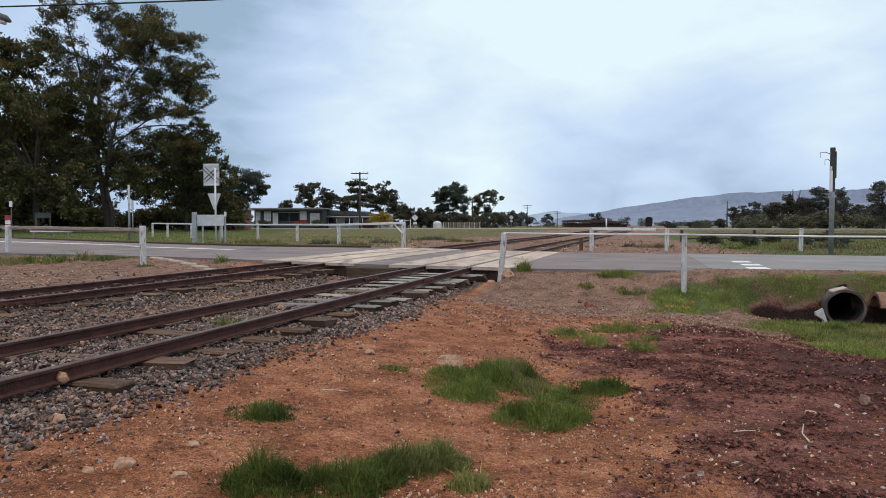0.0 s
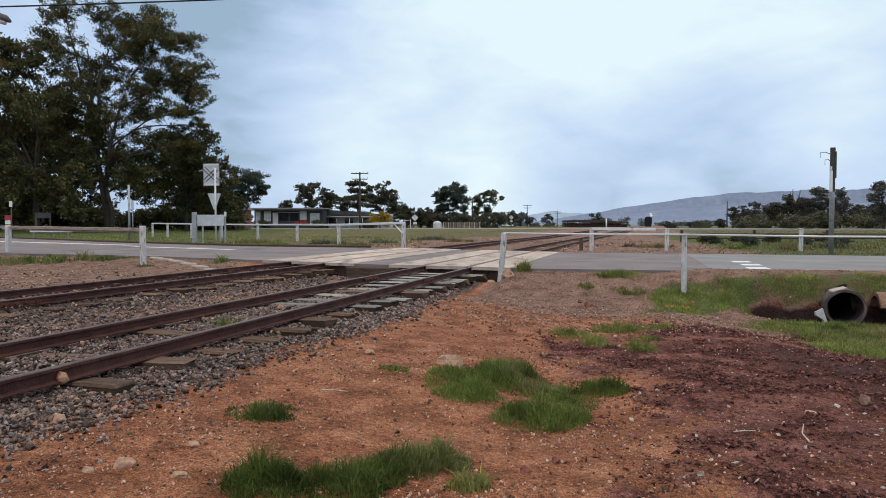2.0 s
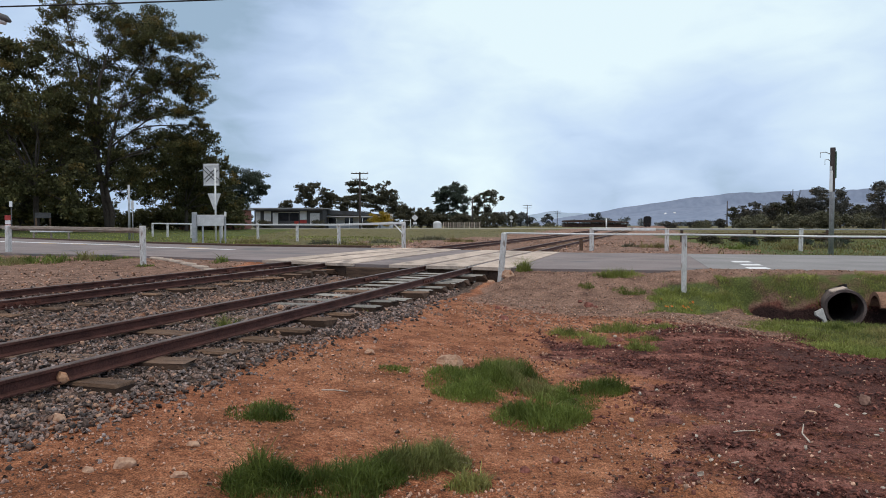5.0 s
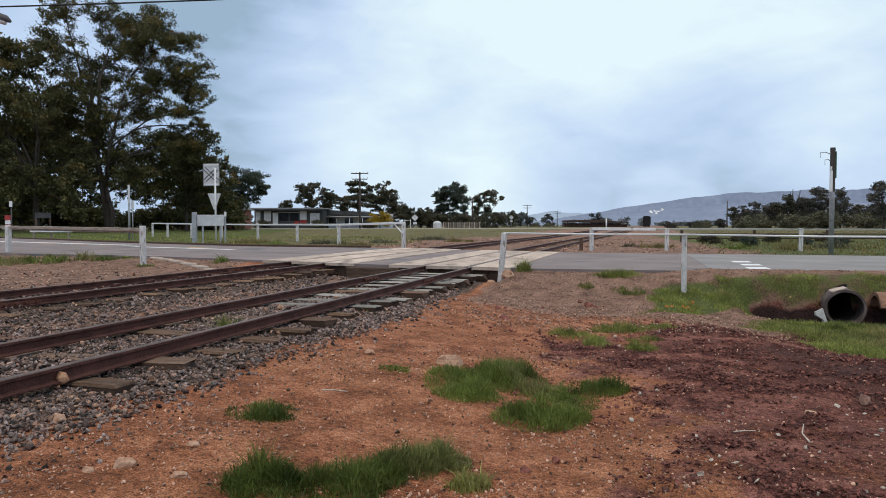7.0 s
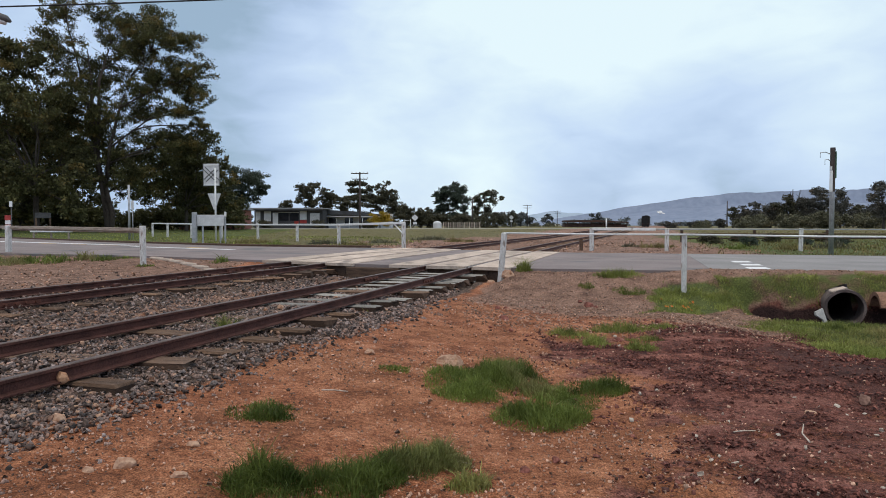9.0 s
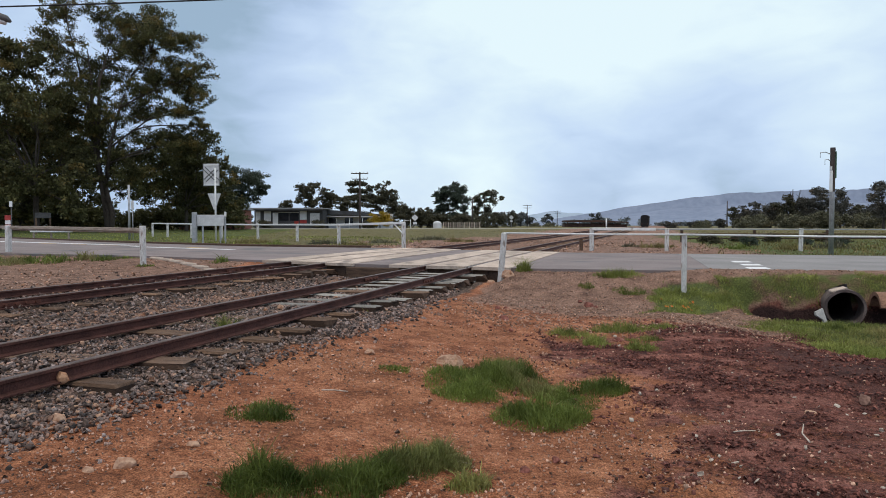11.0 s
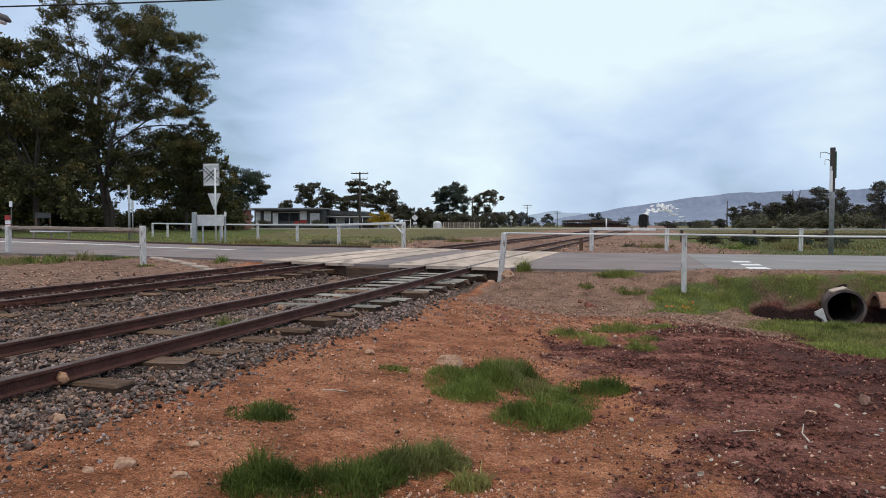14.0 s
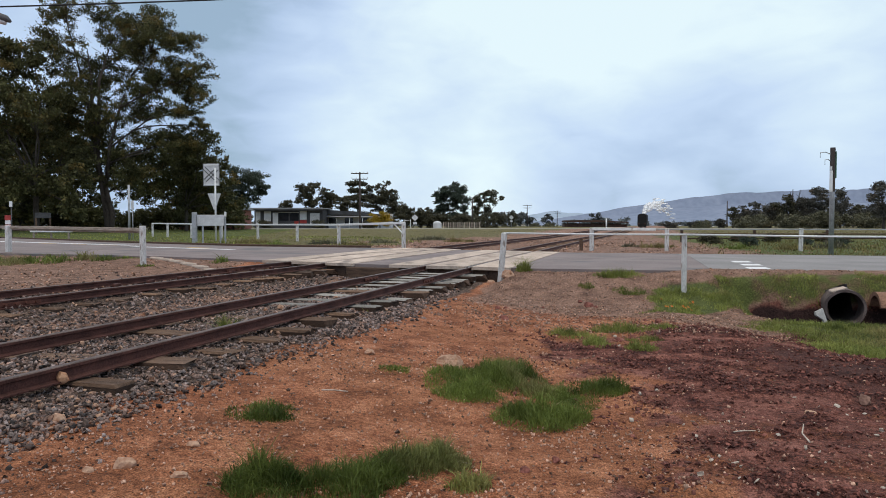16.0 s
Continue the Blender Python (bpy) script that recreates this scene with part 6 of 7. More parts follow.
BELT = (
    (63.7, 150, 4.6, ((-0.9, -1.6, 3.8, 0.7), (0.6, 0.0, 4.0, 0.7), (0.0, 0.5, 2.6, 0.9))),
    (68.1, 155, 4.6, ((-0.7, -1.6, 4.1, 0.9), (0.6, 0.0, 3.6, 0.8), (0.0, 0.4, 2.6, 1.1))),
    (68.5, 150, 5.4, ((-0.8, -1.6, 4.8, 0.9), (0.7, 0.0, 4.7, 0.9), (0.2, 1.6, 3.5, 1.1), (0.0, 0.4, 2.2, 1.4))),
    (73.0, 152, 5.6, ((-1.2, -1.6, 4.1, 1.0), (0.4, 0.0, 4.9, 1.0), (1.5, 1.6, 3.9, 1.0), (-0.5, -0.8, 2.9, 1.1), (0.9, 0.4, 2.3, 1.4))),
    (74.4, 148, 7.0, ((-0.5, -1.6, 6.4, 0.9), (0.4, 0.0, 5.5, 1.1), (-1.1, 1.6, 4.6, 1.0), (0.8, -0.8, 3.8, 1.3), (-0.8, 0.8, 2.8, 1.2), (1.4, 0.4, 2.2, 1.5))),
    (78.0, 150, 6.4, ((-0.2, -1.6, 6.0, 0.9), (0.7, 0.0, 5.0, 1.1), (-0.6, 1.6, 4.0, 1.2), (0.4, 0.4, 2.6, 1.6))),
    (79.9, 145, 8.6, ((-1.8, -1.6, 7.6, 0.8), (-0.1, 0.0, 8.0, 1.0), (1.3, 1.6, 7.6, 1.0), (-0.6, -0.8, 6.4, 1.2), (-2.2, 0.8, 5.3, 1.2), (1.1, -1.6, 5.5, 1.4), (-0.1, 0.0, 3.8, 1.6), (1.6, 0.4, 2.4, 1.6))),
    (87.2, 150, 8.4, ((-0.9, -1.6, 7.8, 1.0), (0.6, 0.0, 6.8, 1.0), (1.9, 1.6, 5.8, 0.6), (-0.3, -0.8, 5.4, 1.2), (-1.1, 0.8, 4.0, 1.4), (0.6, 0.2, 2.6, 1.7))),
    (100.5, 165, 5.0, ((-1.7, -1.6, 4.0, 1.1), (0.6, 0.0, 4.4, 1.2), (2.3, 1.6, 3.6, 1.2), (0.0, 0.4, 2.6, 1.6))),
    (74.2, 115, 8.4, ((-1.8, -1.6, 6.3, 0.6), (-0.9, 0.0, 7.1, 0.9), (0.4, 1.6, 7.4, 0.9), (-2.2, -0.8, 5.2, 0.7), (-0.8, 0.8, 5.2, 1.0), (0.8, -1.6, 5.6, 1.1), (-1.3, 0.0, 3.6, 1.0), (0.2, 1.6, 3.4, 1.1), (2.2, -0.8, 6.1, 1.3), (3.2, 0.8, 4.2, 1.3), (1.0, 0.4, 2.4, 1.5))),
)
for k, (x, y, h, clumps) in enumerate(BELT):
    far_tree(x, y, h, clumps, "dark gum in the belt beside the paddock", BELT_LEAF if k % 4 else FAR_LEAF, 0.75, 1.5, 0.5, "tree belt")


r = random.Random(31)
for k in range(13):
    x = 70.0 + 2.9 * k
    h = float(np.interp(x, (70, 78, 85, 92, 100, 106), (3.4, 5.2, 6.6, 6.6, 4.2, 5.0))) + r.uniform(-0.5, 0.5)
    far_tree(x, 163 + r.uniform(-3, 3), h, ball(h, 4.6, 7, k + 300, 0.25, 0.2, 0.3), "dark gum closing the belt", BELT_LEAF, 0.8, 1.4, 0.5, "tree belt")


def bare_tree(x, y, h, label):
    t = thing("bare_tree", label, "tree", "", pose(x, y, FARZ))
    b, r = Build(), random.Random(int(x))
    for k in range(7):
        top = Vector((r.uniform(-1.4, 1.4), r.uniform(-0.8, 0.8), h * r.uniform(0.7, 1.0)))
        pts = limb(b, (0.1 * k - 0.3, 0, -0.2), top, 0.1, 0.03, 0.08, 6, k, 5)
        for j in range(4):
            limb(b, pts[2 + j % 3], pts[2 + j % 3] + Vector((r.uniform(-0.9, 0.9), r.uniform(-0.5, 0.5), r.uniform(0.7, 1.8))), 0.035, 0.015, 0.1, 4, j + k, 4)
    part("branches", b, BARK, t)


bare_tree(78.2, 152, 8.6, "leafless grey tree standing out of the belt")


def make_shrubs(spots, label, material, leaf, name="shrub", group="shrubs"):
    for k, (x, y, h, w) in enumerate(spots):
        t = thing(name, label, "shrub", group, pose(x, y, float(land(x, y)) - 0.05))
        cl = ball(h, w, 5, int(x * 3 + y) + k, 0.2, 0.2, 0.34, 0.6)
        b = Build()
        for c in cl:
            limb(b, (0, 0, 0), c[:3], 0.05, 0.02, 0.1, 4, k)
        part("stems", b, BARK, t)
        v, f = leaf_cloud(cl, leaf * 1.5, 1.1, 0.5, 0.2)
        part("crown", array_mesh("crown", v, f, material), None, t)


r = random.Random(21)
make_shrubs([(-50 + 3.2 * k + r.uniform(-1, 1), 168 + r.uniform(-3, 3), r.uniform(2.4, 3.8), r.uniform(4.5, 6.5)) for k in range(21)], "dark scrub closing the view behind the houses", FAR_LEAF, 0.26)
make_shrubs([(50.5 + 4.9 * k + r.uniform(-1, 1), 130 + r.uniform(-9, 9), (1.3 if k < 3 else r.uniform(1.9, 2.6)) + 0.2 * (k % 3), r.uniform(3.0, 4.0) if k < 3 else r.uniform(5, 6.5)) for k in range(14)], "olive scrub bush along the paddock", SCRUB, 0.22)
make_shrubs([(48.8 + 2.1 * k + r.uniform(-0.6, 0.6), 146 + r.uniform(-3, 6), r.uniform(1.2, 1.7) + 0.04 * k, r.uniform(2.4, 3.2)) for k in range(22)], "low grey-olive scrub across the plain", BELT_LEAF, 0.24)
make_shrubs([(62 + 3.4 * k + r.uniform(-1, 1), 138 + r.uniform(-5, 5), 2.3 + 0.07 * k + r.uniform(-0.2, 0.4), 4.6 + 0.1 * k) for k in range(13)], "olive scrub bush before the tree belt", SCRUB, 0.25)
make_shrubs([(-62 + 4.1 * k + r.uniform(-1, 1), 98 + r.uniform(-3, 3), r.uniform(2.6, 4.4), r.uniform(4.5, 6.5)) for k in range(9) if k != 4], "dark shrub under the gum trees", GUM, 0.24)
make_shrubs([(-73 + 3.3 * k + r.uniform(-0.8, 0.8), 113 + r.uniform(-2, 2), r.uniform(3.6, 5.4), r.uniform(4.5, 6.0)) for k in range(12) if k not in (6, 7)], "dark shrub closing the park behind the gums", GUM, 0.3)
make_shrubs([(-54.5 + 2.4 * k + r.uniform(-0.5, 0.5), 99 + r.uniform(-1, 1), r.uniform(2.2, 3.0), r.uniform(3.0, 4.2)) for k in range(10)], "dark hedge shrub under the gum trees", GUM, 0.22)
make_shrubs([(-38 + 3.0 * k + r.uniform(-1, 1), 121 + r.uniform(-2, 2), r.uniform(0.9, 1.5), r.uniform(2.6, 4.0)) for k in (0, 2, 5, 8)], "low dark hedge shrub before the house", FAR_LEAF, 0.16)
make_shrubs([(32 + 8 * k + r.uniform(-2, 2), 310 + r.uniform(-10, 10), r.uniform(1.0, 1.5), r.uniform(6, 9)) for k in range(3)], "green roadside shrub near the far road", SCRUB, 0.26)
make_shrubs([(15 + 2.8 * k + r.uniform(-0.8, 0.8), 33 + r.uniform(-1, 4), r.uniform(0.3, 0.5), r.uniform(0.6, 1.1)) for k in range(7)], "low grey-green bush behind the railing", GUM_GREY, 0.06)
make_shrubs([(14.6 + 1.25 * k + r.uniform(-0.8, 0.8), 38.5 + r.uniform(-2, 3), r.uniform(0.3, 0.6), r.uniform(0.7, 1.5)) for k in range(25)], "dark scrubby bush along the paddock fence", FAR_LEAF, 0.09)


def far_woods():
    """The belt of trees that closes the plain."""
    cl = []
    r = random.Random(3)
    for k in range(230):
        x = -420 + 1000 * k / 230 + r.uniform(-3, 3)
        y = r.uniform(470, 620)
        h = r.uniform(1.6, 4.6) * (1.0 + 0.5 * math.sin(k * 0.21))
        cl.append((x, y, FARZ + h * 0.55, max(1.4, h * 0.55)))
        cl.append((x + r.uniform(-4, 4), y, FARZ + 1.0, 2.2))
    v, f = leaf_cloud(cl, 1.7, 1.2, 0.6, 0.1)
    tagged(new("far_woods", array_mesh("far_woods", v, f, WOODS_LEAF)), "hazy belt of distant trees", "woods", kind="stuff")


far_woods()


# ---- range of hills ----
def make_hill(name, xs, crest, y, depth, material, label, seed):
    gx = np.linspace(xs[0], xs[-1], 220)
    top = np.interp(gx, xs, crest)
    rows = 26
    vs = []
    for j in range(rows):
        f = j / (rows - 1)
        z = top * np.sin(math.pi * min(f * 0.5 / 0.62, 1) * 0.5 if f < 0.62 else math.pi * (0.5 + 0.5 * (f - 0.62) / 0.38)) ** 1.1
        z = z + (rough_noise(gx, np.full_like(gx, f * depth), 160, seed) * 0.10 + rough_noise(gx, np.full_like(gx, f * depth), 30, seed + 4) * 0.022) * top
        vs.append(np.stack([gx, np.full_like(gx, y - depth * 0.62 + depth * f), z - 2], -1))
    v = np.concatenate(vs)
    n = len(gx)
    i = (np.arange(rows - 1)[:, None] * n + np.arange(n - 1)[None]).ravel()
    tagged(new(name, array_mesh(name, v, np.stack([i, i + 1, i + n + 1, i + n], -1), material, True)), label, "hills", kind="structure")


make_hill("hill_range", (150, 420, 536, 685, 858, 1032, 1279, 1527, 1943, 2600, 3400), (4, 22, 40, 64, 92, 118, 145, 156, 168, 190, 120), 3000, 900, HILL, "wooded range in the distance, tinted blue-grey for haze", 6)
make_hill("hill_range_far", (-200, 300, 620, 800, 1000, 1300, 2000), (4, 30, 86, 70, 92, 90, 40), 3900, 600, HILL_FAR, "range farther off, paled for haze", 16)


# ---- houses ----
def make_house():
    h = thing("low_building", "low grey building with a flat roof and coloured panels", "house")
    Y = 130.0
    z = FARZ
    part("wall", Build().box((13.0, 7.0, 3.6), pose(-29.4, Y + 3.5, z + 1.8), 0.03), WALL_GREY, h)
    part("roof", Build().box((14.2, 8.6, 0.16), pose(-29.4, Y + 3.2, z + 3.80), 0.04), ROOF_GREY, h, "overhanging grey flat roof")
    part("fascia", Build().box((14.2, 0.1, 0.30), pose(-29.4, Y - 1.15, z + 3.55), 0.02), ROOF_DARK, h)
    for x, w, zz, hh, m in ((-35.2, 0.9, 1.9, 2.6, WALL_PALE), (-33.4, 1.3, 2.3, 1.9, WALL_PALE), (-33.4, 1.3, 1.0, 0.55, RED_PAINT), (-31.9, 1.0, 1.8, 2.4, WALL_PALE), (-27.9, 0.8, 1.0, 0.8, RED_PAINT), (-26.6, 1.3, 2.5, 1.7, WALL_PALE), (-26.6, 1.3, 1.25, 0.6, RED_PAINT), (-24.4, 1.8, 1.9, 2.0, SIGN_BACK)):
        part("panel", Build().box((w, 0.08, hh), pose(x, Y - 0.06, z + zz), 0.01), m, h)
    for x, w in ((-30.3, 1.8), (-28.3, 1.6)):
        win = part("window", Build().box((w, 0.08, 1.5), pose(x, Y - 0.05, z + 2.2), 0.01), GLASS_DARK, h, "dark window")
        part("window_frame", Build().box((w + 0.2, 0.06, 0.1), pose(x, Y - 0.1, z + 3.0), 0.01), WALL_PALE, win)
    h = thing("low_house", "long low house with a pale wall and a dark verandah roof", "house")
    Y = 136.0
    part("wall", Build().box((13.5, 7, 2.9), pose(-17.2, Y + 4, z + 1.45), 0.03), WALL_PALE, h)
    part("roof", Build().extrude([(-24.8, 2.9), (-9.8, 2.3), (-9.8, 2.45), (-17, 3.3), (-24.8, 3.75)], Y - 1, Y + 8.5, pose(0, 0, z)), ROOF_DARK, h, "low dark roof")
    part("verandah", Build().box((14.5, 2.2, 0.12), pose(-17.2, Y - 0.8, z + 2.35, 6, 0, 0), 0.02), ROOF_GREY, h, "pale-edged verandah roof")
    for k in range(6):
        part("verandah_post", Build().box((0.1, 0.1, 2.3), pose(-23.6 + 2.6 * k, Y - 1.7, z + 1.15), 0.01), WHITE_PAINT, h)
    for k in range(4):
        part("window", Build().box((1.6, 0.08, 1.2), pose(-22 + 3.2 * k, Y + 0.46, z + 1.5), 0.01), GLASS_DARK, h)
    h = thing("brick_house", "red brick house behind the gum trees", "house")
    part("wall", Build().box((9, 7, 3.0), pose(-35.5, 107, 0.3 + 1.5), 0.03), BRICK_RED, h)
    part("roof", Build().extrude([(-40.6, 3.0), (-30.4, 3.0), (-33, 4.2), (-38, 4.2)], 102.8, 111, pose(0, 0, 0.3)), ROOF_DARK, h)
    for x in (-38.4, -35.5, -32.6):
        part("window", Build().box((1.4, 0.08, 1.2), pose(x, 103.46, 1.9), 0.01), GLASS_DARK, h)
    h = thing("white_shed", "small white shed glimpsed under the gum branches", "shed")
    part("wall", Build().box((2.6, 4, 3.6), pose(-57.2, 103, 0.2 + 1.8), 0.03), WALL_PALE, h)
    part("roof", Build().extrude([(-58.9, 3.6), (-55.5, 3.6), (-57.2, 4.5)], 100.8, 105.3, pose(0, 0, 0.2)), ROOF_GREY, h)
    # goods shed on the far side of the yard
    h = thing("goods_shed", "long low dark open shed beside the far line", "shed")
    Y = 230.0
    part("wall", Build().box((20, 0.3, 1.3), pose(51.3, Y + 5, z + 0.65), 0.03), RUST_IRON, h)
    part("platform", Build().box((21, 5, 0.9), pose(51.5, Y + 2.5, z + 0.45), 0.03), RUST_IRON, h)
    part("roof", Build().extrude([(41, 2.25), (52, 2.35), (62.5, 1.75), (62.5, 1.5), (41, 1.75)], Y - 1, Y + 6, pose(0, 0, z)), RUST_IRON, h, "dark rusted roof")
    part("ridge_sheet", Build().box((8, 7.2, 0.1), pose(46, Y + 2.5, z + 2.4), 0.02), ROOF_GREY, h, "paler roof sheet")
    for k in range(6):
        part("post", Build().box((0.25, 0.25, 1.8), pose(41.8 + 4 * k, Y - 0.6, z + 0.9), 0.01), RUST_IRON, h)
    s = thing("white_post", "slim white post beside the line", "post")
    pole(s, 32.3, 135, 0.2, 2.35, 0.14, WHITE_PAINT)
    # fence and sheds near the far trees
    h = thing("picket_fence", "pale paling fence beside the far road", "fence")
    for k in range(22):
        part("paling", Build().box((0.16, 0.05, 1.35), None, 0.01), GREY_WOOD if k % 3 else STICK, h, at=pose(0.1 + 0.36 * k, 142, z + 0.6))
    bar("rail", h, (0, 142.06, z + 0.4), (7.8, 142.06, z + 0.4), (0.06, 0.1), GREY_WOOD)
    bar("rail", h, (0, 142.06, z + 1.0), (7.8, 142.06, z + 1.0), (0.06, 0.1), GREY_WOOD)
    t = part("water_tank", Build().tube([(0, 0, 0), (0, 0, 1.0), (0, 0, 1.35), (0, 0, 1.5)], [0.9, 0.9, 0.65, 0.12], 24), WALL_PALE, smooth=False, at=pose(-1.2, 143, z))
    tagged(t, "pale round water tank beside the fence", "water tank")
    for x, y, zz in ((-4.85, 118, 1.9), (17.5, 175, 2.6)):
        s = thing("diamond_sign", "back of a diamond warning sign at the far road", "road sign")
        pole(s, x, y, z, z + zz + 0.3, 0.05, STEEL)
        part("plate", Build().box((0.85, 0.02, 0.85), None, 0.01), SIGN_BACK, s, at=pose(x, y - 0.08, z + zz, 0, 45, 0))
        part("lower_plate", Build().box((0.7, 0.02, 0.4), None, 0.01), SIGN_BACK, s, at=pose(x, y - 0.08, z + zz - 0.95))
    g = thing("field_gate", "white tube gate at the far road", "gate")
    for x in (-6.6, -5.6):
        pole(g, x, 118, z, z + 1.6, 0.05, WHITE_PAINT, "gate_post")
    bar("rail", g, (-6.6, 118, z + 1.4), (-5.6, 118, z + 1.5), 0.03, WHITE_PAINT, round_bar=True)


make_house()
far_strip = new("far_road", slab_mesh("far_road", [(-120, 104), (30, 112), (120, 150), (120, 158), (30, 120), (-120, 111)], 0.40, 0.2, KERB))
tagged(far_strip, "pale gravel road across the plain", "road", kind="structure")


# ---- locomotive ----
def make_loco():
    loco = thing("steam_locomotive", "black steam locomotive running tender first towards the crossing", "locomotive")
    P = lambda n, b, m=BLACK_IRON, l="", s=False: part(n, b, m, loco, l, s)
    P("frame", Build().box((2.1, 15.5, 0.4), pose(0, 8, 0.95), 0.03))
    P("buffer_beam", Build().box((2.4, 0.25, 0.5), pose(0, 0.1, 1.0), 0.03), BLACK_IRON)
    P("tender_tank", Build().extrude([(-1.2, 0.9), (1.2, 0.9), (1.2, 3.1), (1.08, 3.45), (0.75, 3.66), (0.0, 3.72), (-0.75, 3.66), (-1.08, 3.45), (-1.2, 3.1)], 0.25, 5.6))
    for side in (-1, 1):
        P("side_frame", Build().box((0.12, 5.2, 0.62), pose(side * 1.05, 2.95, 0.60), 0.03), BLACK_IRON, "black tender side frame")
    P("pilot", Build().extrude([(-1.1, 0.2), (1.1, 0.2), (1.15, 0.95), (-1.15, 0.95)], 0.02, 0.14), BLACK_IRON, "black pilot plate")
    lamp = P("headlamp", Build().tube([(0, 0.02, 2.6), (0, 0.3, 2.6)], [0.17, 0.14], 12))
    part("lens", Build().tube([(0, -0.01, 2.6), (0, 0.02, 2.6)], 0.12, 12), GLASS_DARK, lamp)
    n = 12
    roof = [(1.35 * math.cos(math.pi * k / n), 3.15 + 0.7 * math.sin(math.pi * k / n)) for k in range(n + 1)]
    P("cab", Build().extrude([(1.28, 1.2), *[(x * 0.95, z - 0.03) for x, z in roof], (-1.28, 1.2)], 6.0, 8.2))
    P("cab_roof", Build().extrude(roof + [(x * 0.97, z - 0.07) for x, z in roof[::-1]], 5.5, 8.5))
    P("boiler", Build().tube([(0, 8.0, 2.15), (0, 14.2, 2.15)], [0.82, 0.76], 20), s=True)
    P("smokebox", Build().tube([(0, 14.2, 2.15), (0, 15.8, 2.15)], 0.80, 20), s=True)
    P("dome", Build().tube([(0, 10.6, 2.8), (0, 10.6, 3.3), (0, 10.6, 3.45)], [0.42, 0.4, 0.1], 16), s=True)
    P("chimney", Build().tube([(0, 15.0, 2.8), (0, 15.0, 3.45), (0, 15.0, 3.55)], [0.27, 0.24, 0.32], 14))
    for s in (-1, 1):
        P("buffer", Build().tube([(s * 0.8, -0.4, 1.0), (s * 0.8, -0.32, 1.0), (s * 0.8, 0.0, 1.0)], [0.18, 0.18, 0.07], 12), RUST_IRON)
    wheels = []
    for y, rr in ((1.2, 0.42), (2.7, 0.42), (4.2, 0.42), (7.6, 0.42), (9.4, 0.55), (10.7, 0.55), (12.0, 0.55), (13.3, 0.55), (15.0, 0.38)):
        b = Build()
        for s in (-1, 1):
            b.tube([(s * 0.48, 0, 0), (s * 0.53, 0, 0), (s * 0.535, 0, 0), (s * 0.6, 0, 0)], [rr + 0.025, rr + 0.025, rr, rr], 20)
        b.tube([(-0.5, 0, 0), (0.5, 0, 0)], 0.07, 8)
        wheels.append((part("wheelset", b, RUST_IRON, loco, at=pose(0, y, rr)), y, rr))
    return loco, wheels


LOCO, WHEELS = make_loco()


def make_car(material, label):
    car = thing("car", label, "car")
    P = lambda n, b, m, l="", par=car: part(n, b, m, par, l)
    body = P("body", Build().extrude([(-2.25, 0.3), (2.2, 0.3), (2.25, 0.7), (2.1, 0.9), (1.2, 0.98), (-2.2, 0.98), (-2.28, 0.7)], -0.85, 0.85), material)
    P("cabin", Build().extrude([(1.15, 0.95), (0.45, 1.46), (-1.85, 1.5), (-2.2, 0.95)], -0.74, 0.74), material)
    for s in (-1, 1):
        for x0, x1 in ((0.78, -0.3), (-0.4, -1.25), (-1.35, -1.95)):
            P("window", Build().extrude([(x0, 1.0), (x0 - 0.45 if x0 > 0.5 else x0, 1.4), (x1, 1.4), (x1, 1.0)], s * 0.735, s * 0.75), GLASS_DARK)
    for x in (-1.4, 1.4):
        for s in (-1, 1):
            w = P("wheel", Build().tube([(x, s * 0.68, 0.32), (x, s * 0.88, 0.32)], 0.32, 18), RUBBER)
            part("rim", Build().tube([(x, s * 0.87, 0.32), (x, s * 0.89, 0.32)], 0.19, 14), STEEL, w)
    return car


CAR = make_car(CAR_WHITE, "white station wagon driving along the far road")
CAR_TWO = make_car(CAR_BEIGE, "beige car driving along the far road")


# ---- steam ----
def steam_material():
    m = bpy.data.materials.new("white_steam")
    m.use_nodes = True
    nt = m.node_tree
    N, L = nt.nodes.new, nt.links.new
    bsdf = nt.nodes["Principled BSDF"]
    bsdf.inputs["Base Color"].default_value = (1, 1, 1, 1)
    bsdf.inputs["Roughness"].default_value = 1.0
    bsdf.inputs["Specular IOR Level"].default_value = 0.0
    tl = N("ShaderNodeBsdfTranslucent")
    tl.inputs[0].default_value = (1, 1, 1, 1)
    both = N("ShaderNodeMixShader")
    both.inputs[0].default_value = 0.3
    L(bsdf.outputs[0], both.inputs[1])
    L(tl.outputs[0], both.inputs[2])
    tc, nz = N("ShaderNodeTexCoord"), N("ShaderNodeTexNoise")
    nz.inputs["Scale"].default_value, nz.inputs["Detail"].default_value = 1.8, 3
    L(tc.outputs["Object"], nz.inputs[0])
    mr = N("ShaderNodeMapRange")
    mr.inputs["From Min"].default_value, mr.inputs["From Max"].default_value = 0.38, 0.66
    mr.inputs["To Min"].default_value, mr.inputs["To Max"].default_value = 0.3, 0.95
    L(nz.outputs[0], mr.inputs[0])
    tr, mx = N("ShaderNodeBsdfTransparent"), N("ShaderNodeMixShader")
    L(mr.outputs[0], mx.inputs[0])
    L(tr.outputs[0], mx.inputs[1])
    L(both.outputs[0], mx.inputs[2])
    L(mx.outputs[0], nt.nodes["Material Output"].inputs[0])
    return m


STEAM = steam_material()


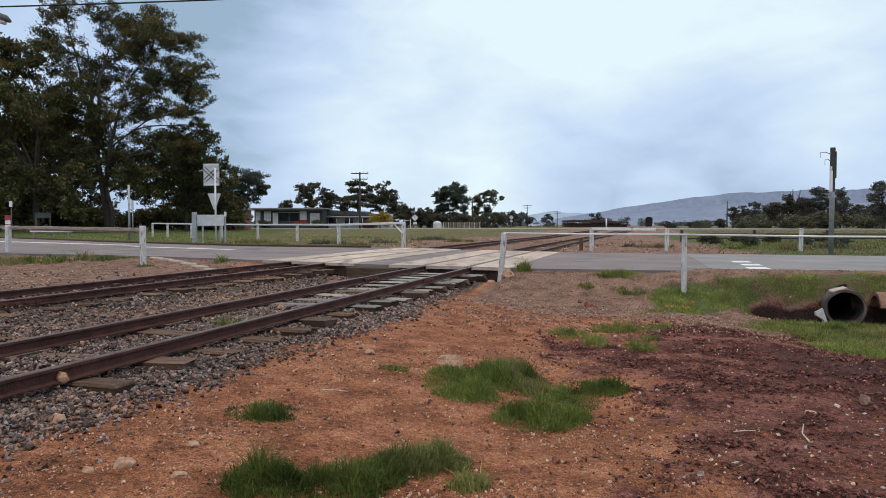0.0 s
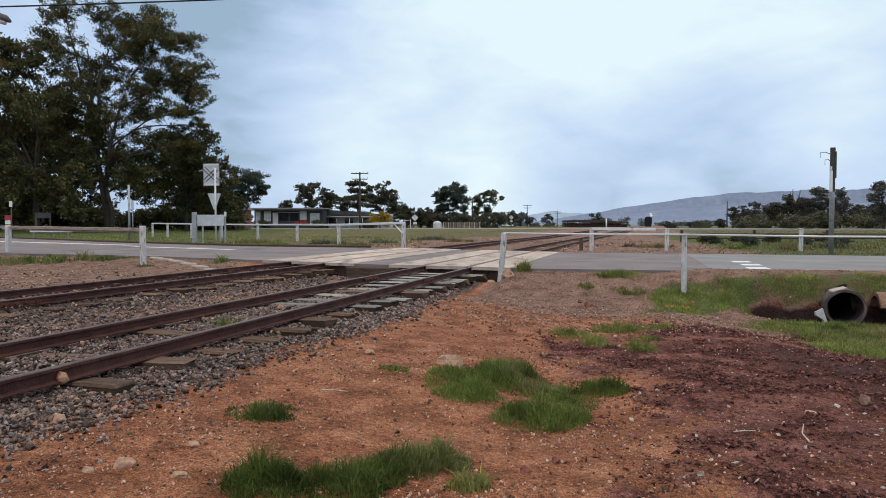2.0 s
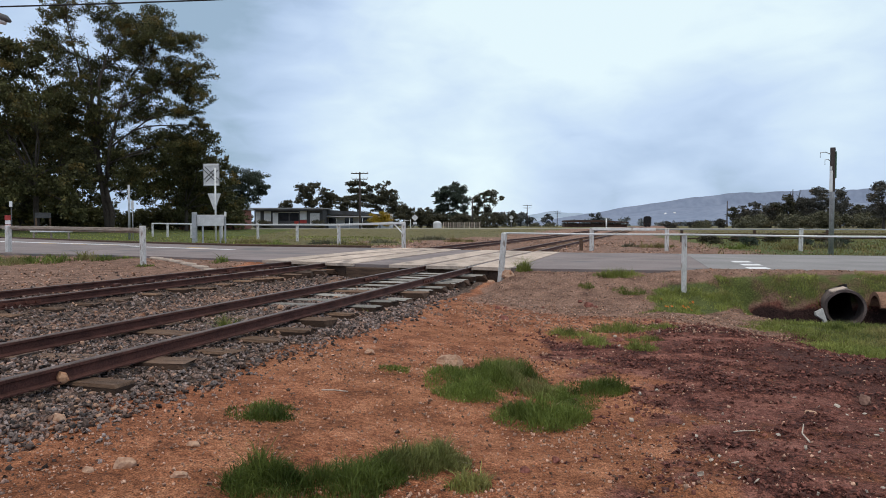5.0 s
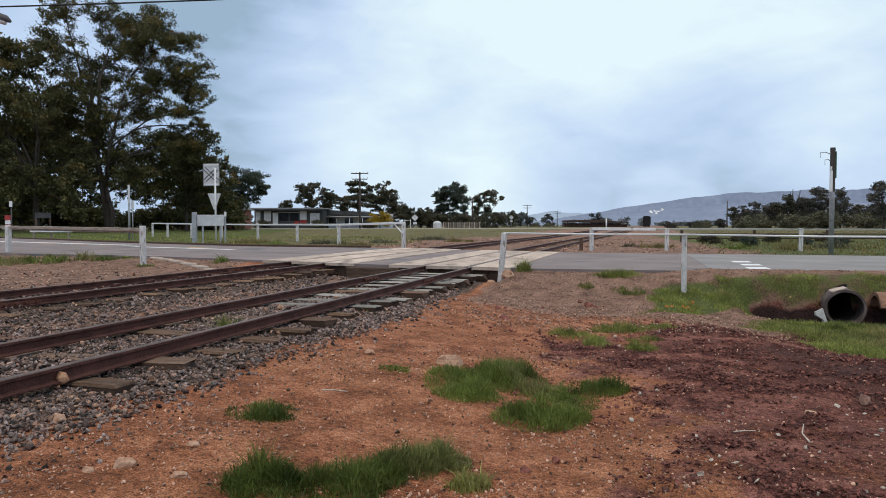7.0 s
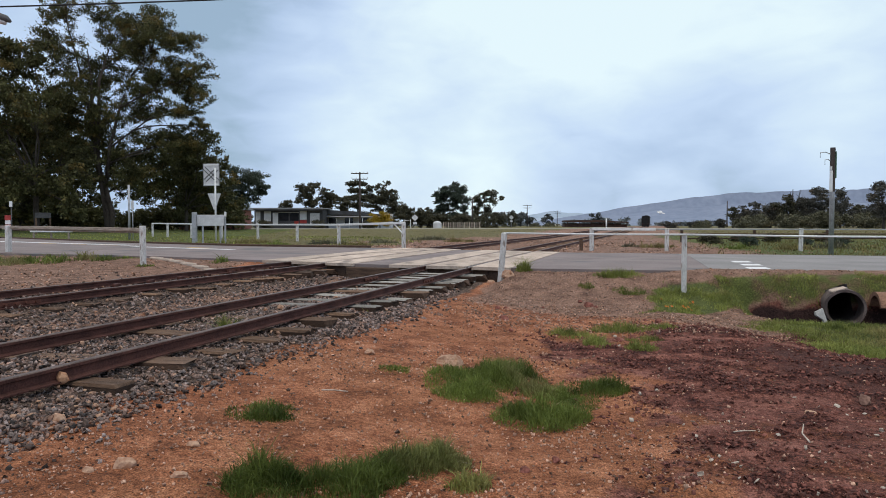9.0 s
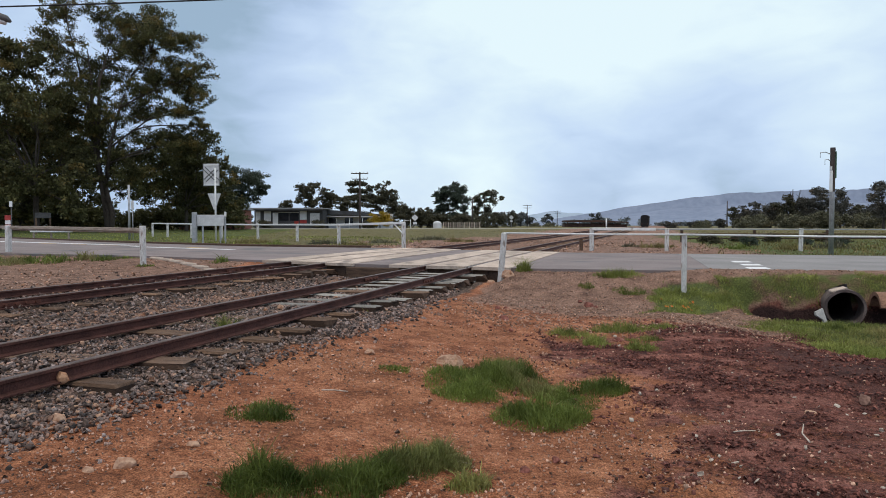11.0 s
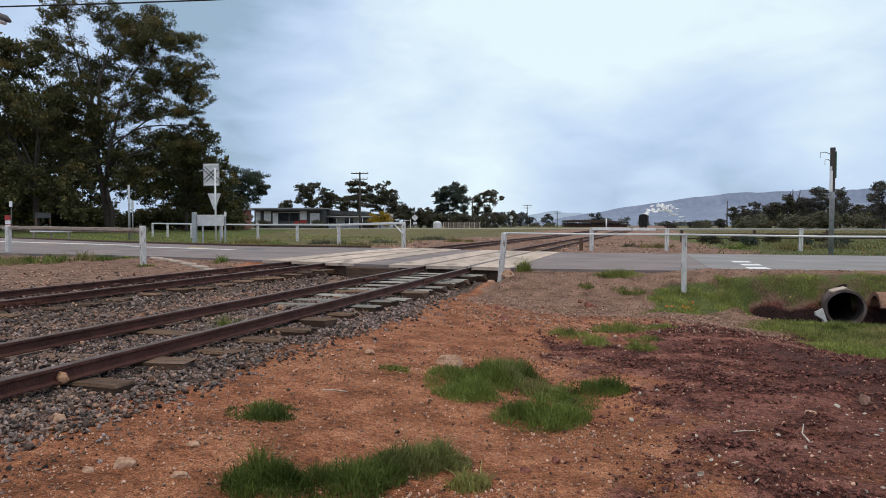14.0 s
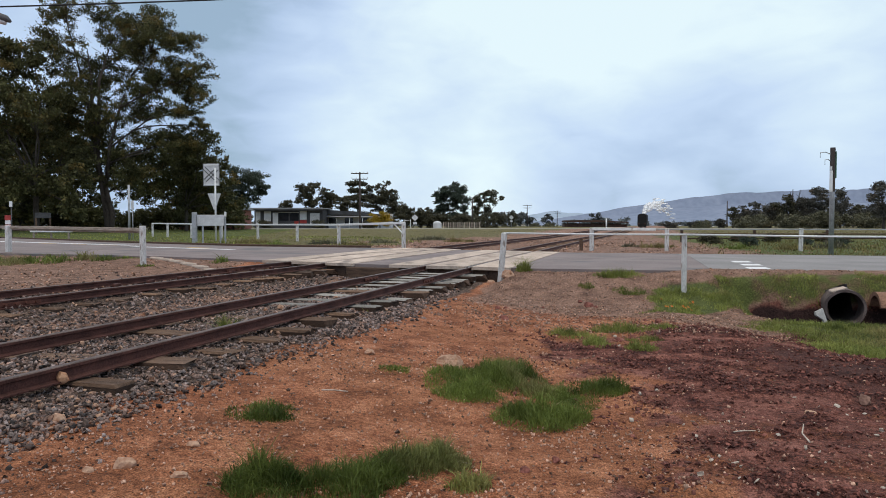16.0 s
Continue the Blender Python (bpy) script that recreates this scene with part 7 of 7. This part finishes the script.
def wisp_mesh(seed):
    """A torn billow, 1.2 m across and much thinner."""
    b = bmesh.new()
    bmesh.ops.create_icosphere(b, subdivisions=2, radius=0.6)
    for v in b.verts:
        p = v.co.copy()
        k = 1 + 0.4 * noise.noise(p * 1.8 + Vector((seed * 5.1, 0, 0))) + 0.15 * noise.noise(p * 5 + Vector((0, seed, 0)))
        v.co = Vector((p.x * k, p.y * k * 0.11, p.z * k * 0.8))
    me = bpy.data.meshes.new("wisp")
    b.to_mesh(me)
    b.free()
    me.materials.append(STEAM)
    me.polygons.foreach_set("use_smooth", [True] * len(me.polygons))
    return me


WISPS = [wisp_mesh(k) for k in range(6)]
LOCO_START, LOCO_SPEED = 259.5, 4.7


def loco_pose(t):
    """Where the locomotive stands at t seconds, its front on the main line."""
    y = LOCO_START - LOCO_SPEED * t
    x, x2 = float(track_x(y, TRACKS["main"])), float(track_x(y + 15, TRACKS["main"]))
    return pose(x, y, 0.35, 0, 0, -math.degrees(math.atan2(x2 - x, 15)))


def stack_at(t):
    return loco_pose(t) @ Vector((0, 15.0, 3.3))


def firebox_at(t):
    return loco_pose(t) @ Vector((0, 7.6, 2.1))


# bursts: start, end, number of wisps, push
BURSTS = ((1.55, 2.1, 5, 0.8), (3.4, 3.9, 2, 0.6), (5.9, 6.5, 7, 0.9), (7.6, 8.3, 5, 0.8), (11.1, 12.9, 90, 0.9), (12.95, 13.75, 9, 0.9), (13.8, 15.95, 120, 1.15))


def make_steam():
    out = []
    for t0, t1, n, push in BURSTS:
        plume = thing("steam_plume", "white steam drifting from the locomotive chimney", "steam", "steam plumes")
        for k in range(n):
            out.append((part("wisp", WISPS[k % 6], None, plume), t0 + (t1 - t0) * (k + 0.5) / n, push))
    return out


STEAM_WISPS = make_steam()


def motions():
    walk(LOCO, [(t, loco_pose(t)) for t in range(0, 17)])
    for ob, y, rr in WHEELS:
        step = 1 / 15
        rows = []
        for k in range(int(16 / step) + 1):
            t = min(k * step, 16.0)
            rows.append((t, pose(0, y, rr, math.degrees(LOCO_SPEED * t / rr) % 360, 0, 0)))
        walk(ob, rows)
    Yc, z = 272.0, 0.35
    walk(CAR, [(t, pose(x, Yc, z, 0, 0, 180)) for t, x in ((0, 36.3), (1, 31.0), (2, 25.7), (3, 20.8), (4.2, 17.0), (6.0, 15.5), (16, 15.5))])
    walk(CAR_TWO, [(t, pose(93.5 - 2.98 * t, 400, z, 0, 0, 180)) for t in range(0, 17, 2)])
    r = random.Random(12)
    for ob, te, push in STEAM_WISPS:
        a = Vector((r.gauss(0, 1), r.gauss(0, 1), r.gauss(0, 1)))
        turn = Vector((r.uniform(-62, -22), r.uniform(-180, 180), r.uniform(-30, 30)))
        flip = r.choice((-1, 1)) * r.uniform(87, 90)
        rise, wind = r.uniform(1.3, 3.6) * push, r.uniform(3.0, 5.4) / push
        rows = []
        t = 0.0
        while t < te:
            rows.append((t, Matrix.Translation(firebox_at(t))))
            t += 1.5
        rows = [q for q in rows if q[0] < te - 0.6] + [(te - 0.35, Matrix.Translation(firebox_at(te - 0.35)))]
        o = stack_at(te)
        rows.append((te - 0.04, Matrix.Translation(o + Vector((0, 0, -1.0)))))
        last = te - 0.04
        for s in (0.25, 0.55, 0.95, 1.4, 1.75, 2.1, 2.5, 3.2, 4.2, 5.5, 7.5, 10, 13, 16):
            t = round(te + s, 2)
            if t > 16.0:
                t = 16.0
            if t <= last + 0.05:
                break
            s = t - te
            late = max(0.0, s - 1.55)
            x = wind * s * min(1, 0.35 + 0.65 * s) + 2.2 * late
            zz = 0.6 + rise * (1 - math.exp(-s / 0.45)) - 10.0 * late ** 1.4
            p = o + Vector((x, 1.2 * s, max(zz, -4.4))) + Vector((a.x * 0.30, a.y * 0.4, a.z * 0.24)) * (0.5 + 0.8 * min(s, 3))
            f = min(1.0, max(0.0, (s - 0.9) / 1.1))
            rows.append((t, Matrix.Translation(p) @ pose(0, 0, 0, turn.x + (flip - turn.x) * f, turn.y * 0.12 * min(s, 3) * (1 - 0.9 * f), turn.z * (1 - 0.8 * f))))
            last = t
            if t >= 16.0:
                break
        if rows[-1][0] < 16.0:
            rows.append((16.0, rows[-1][1]))
        walk(ob, rows)


motions()
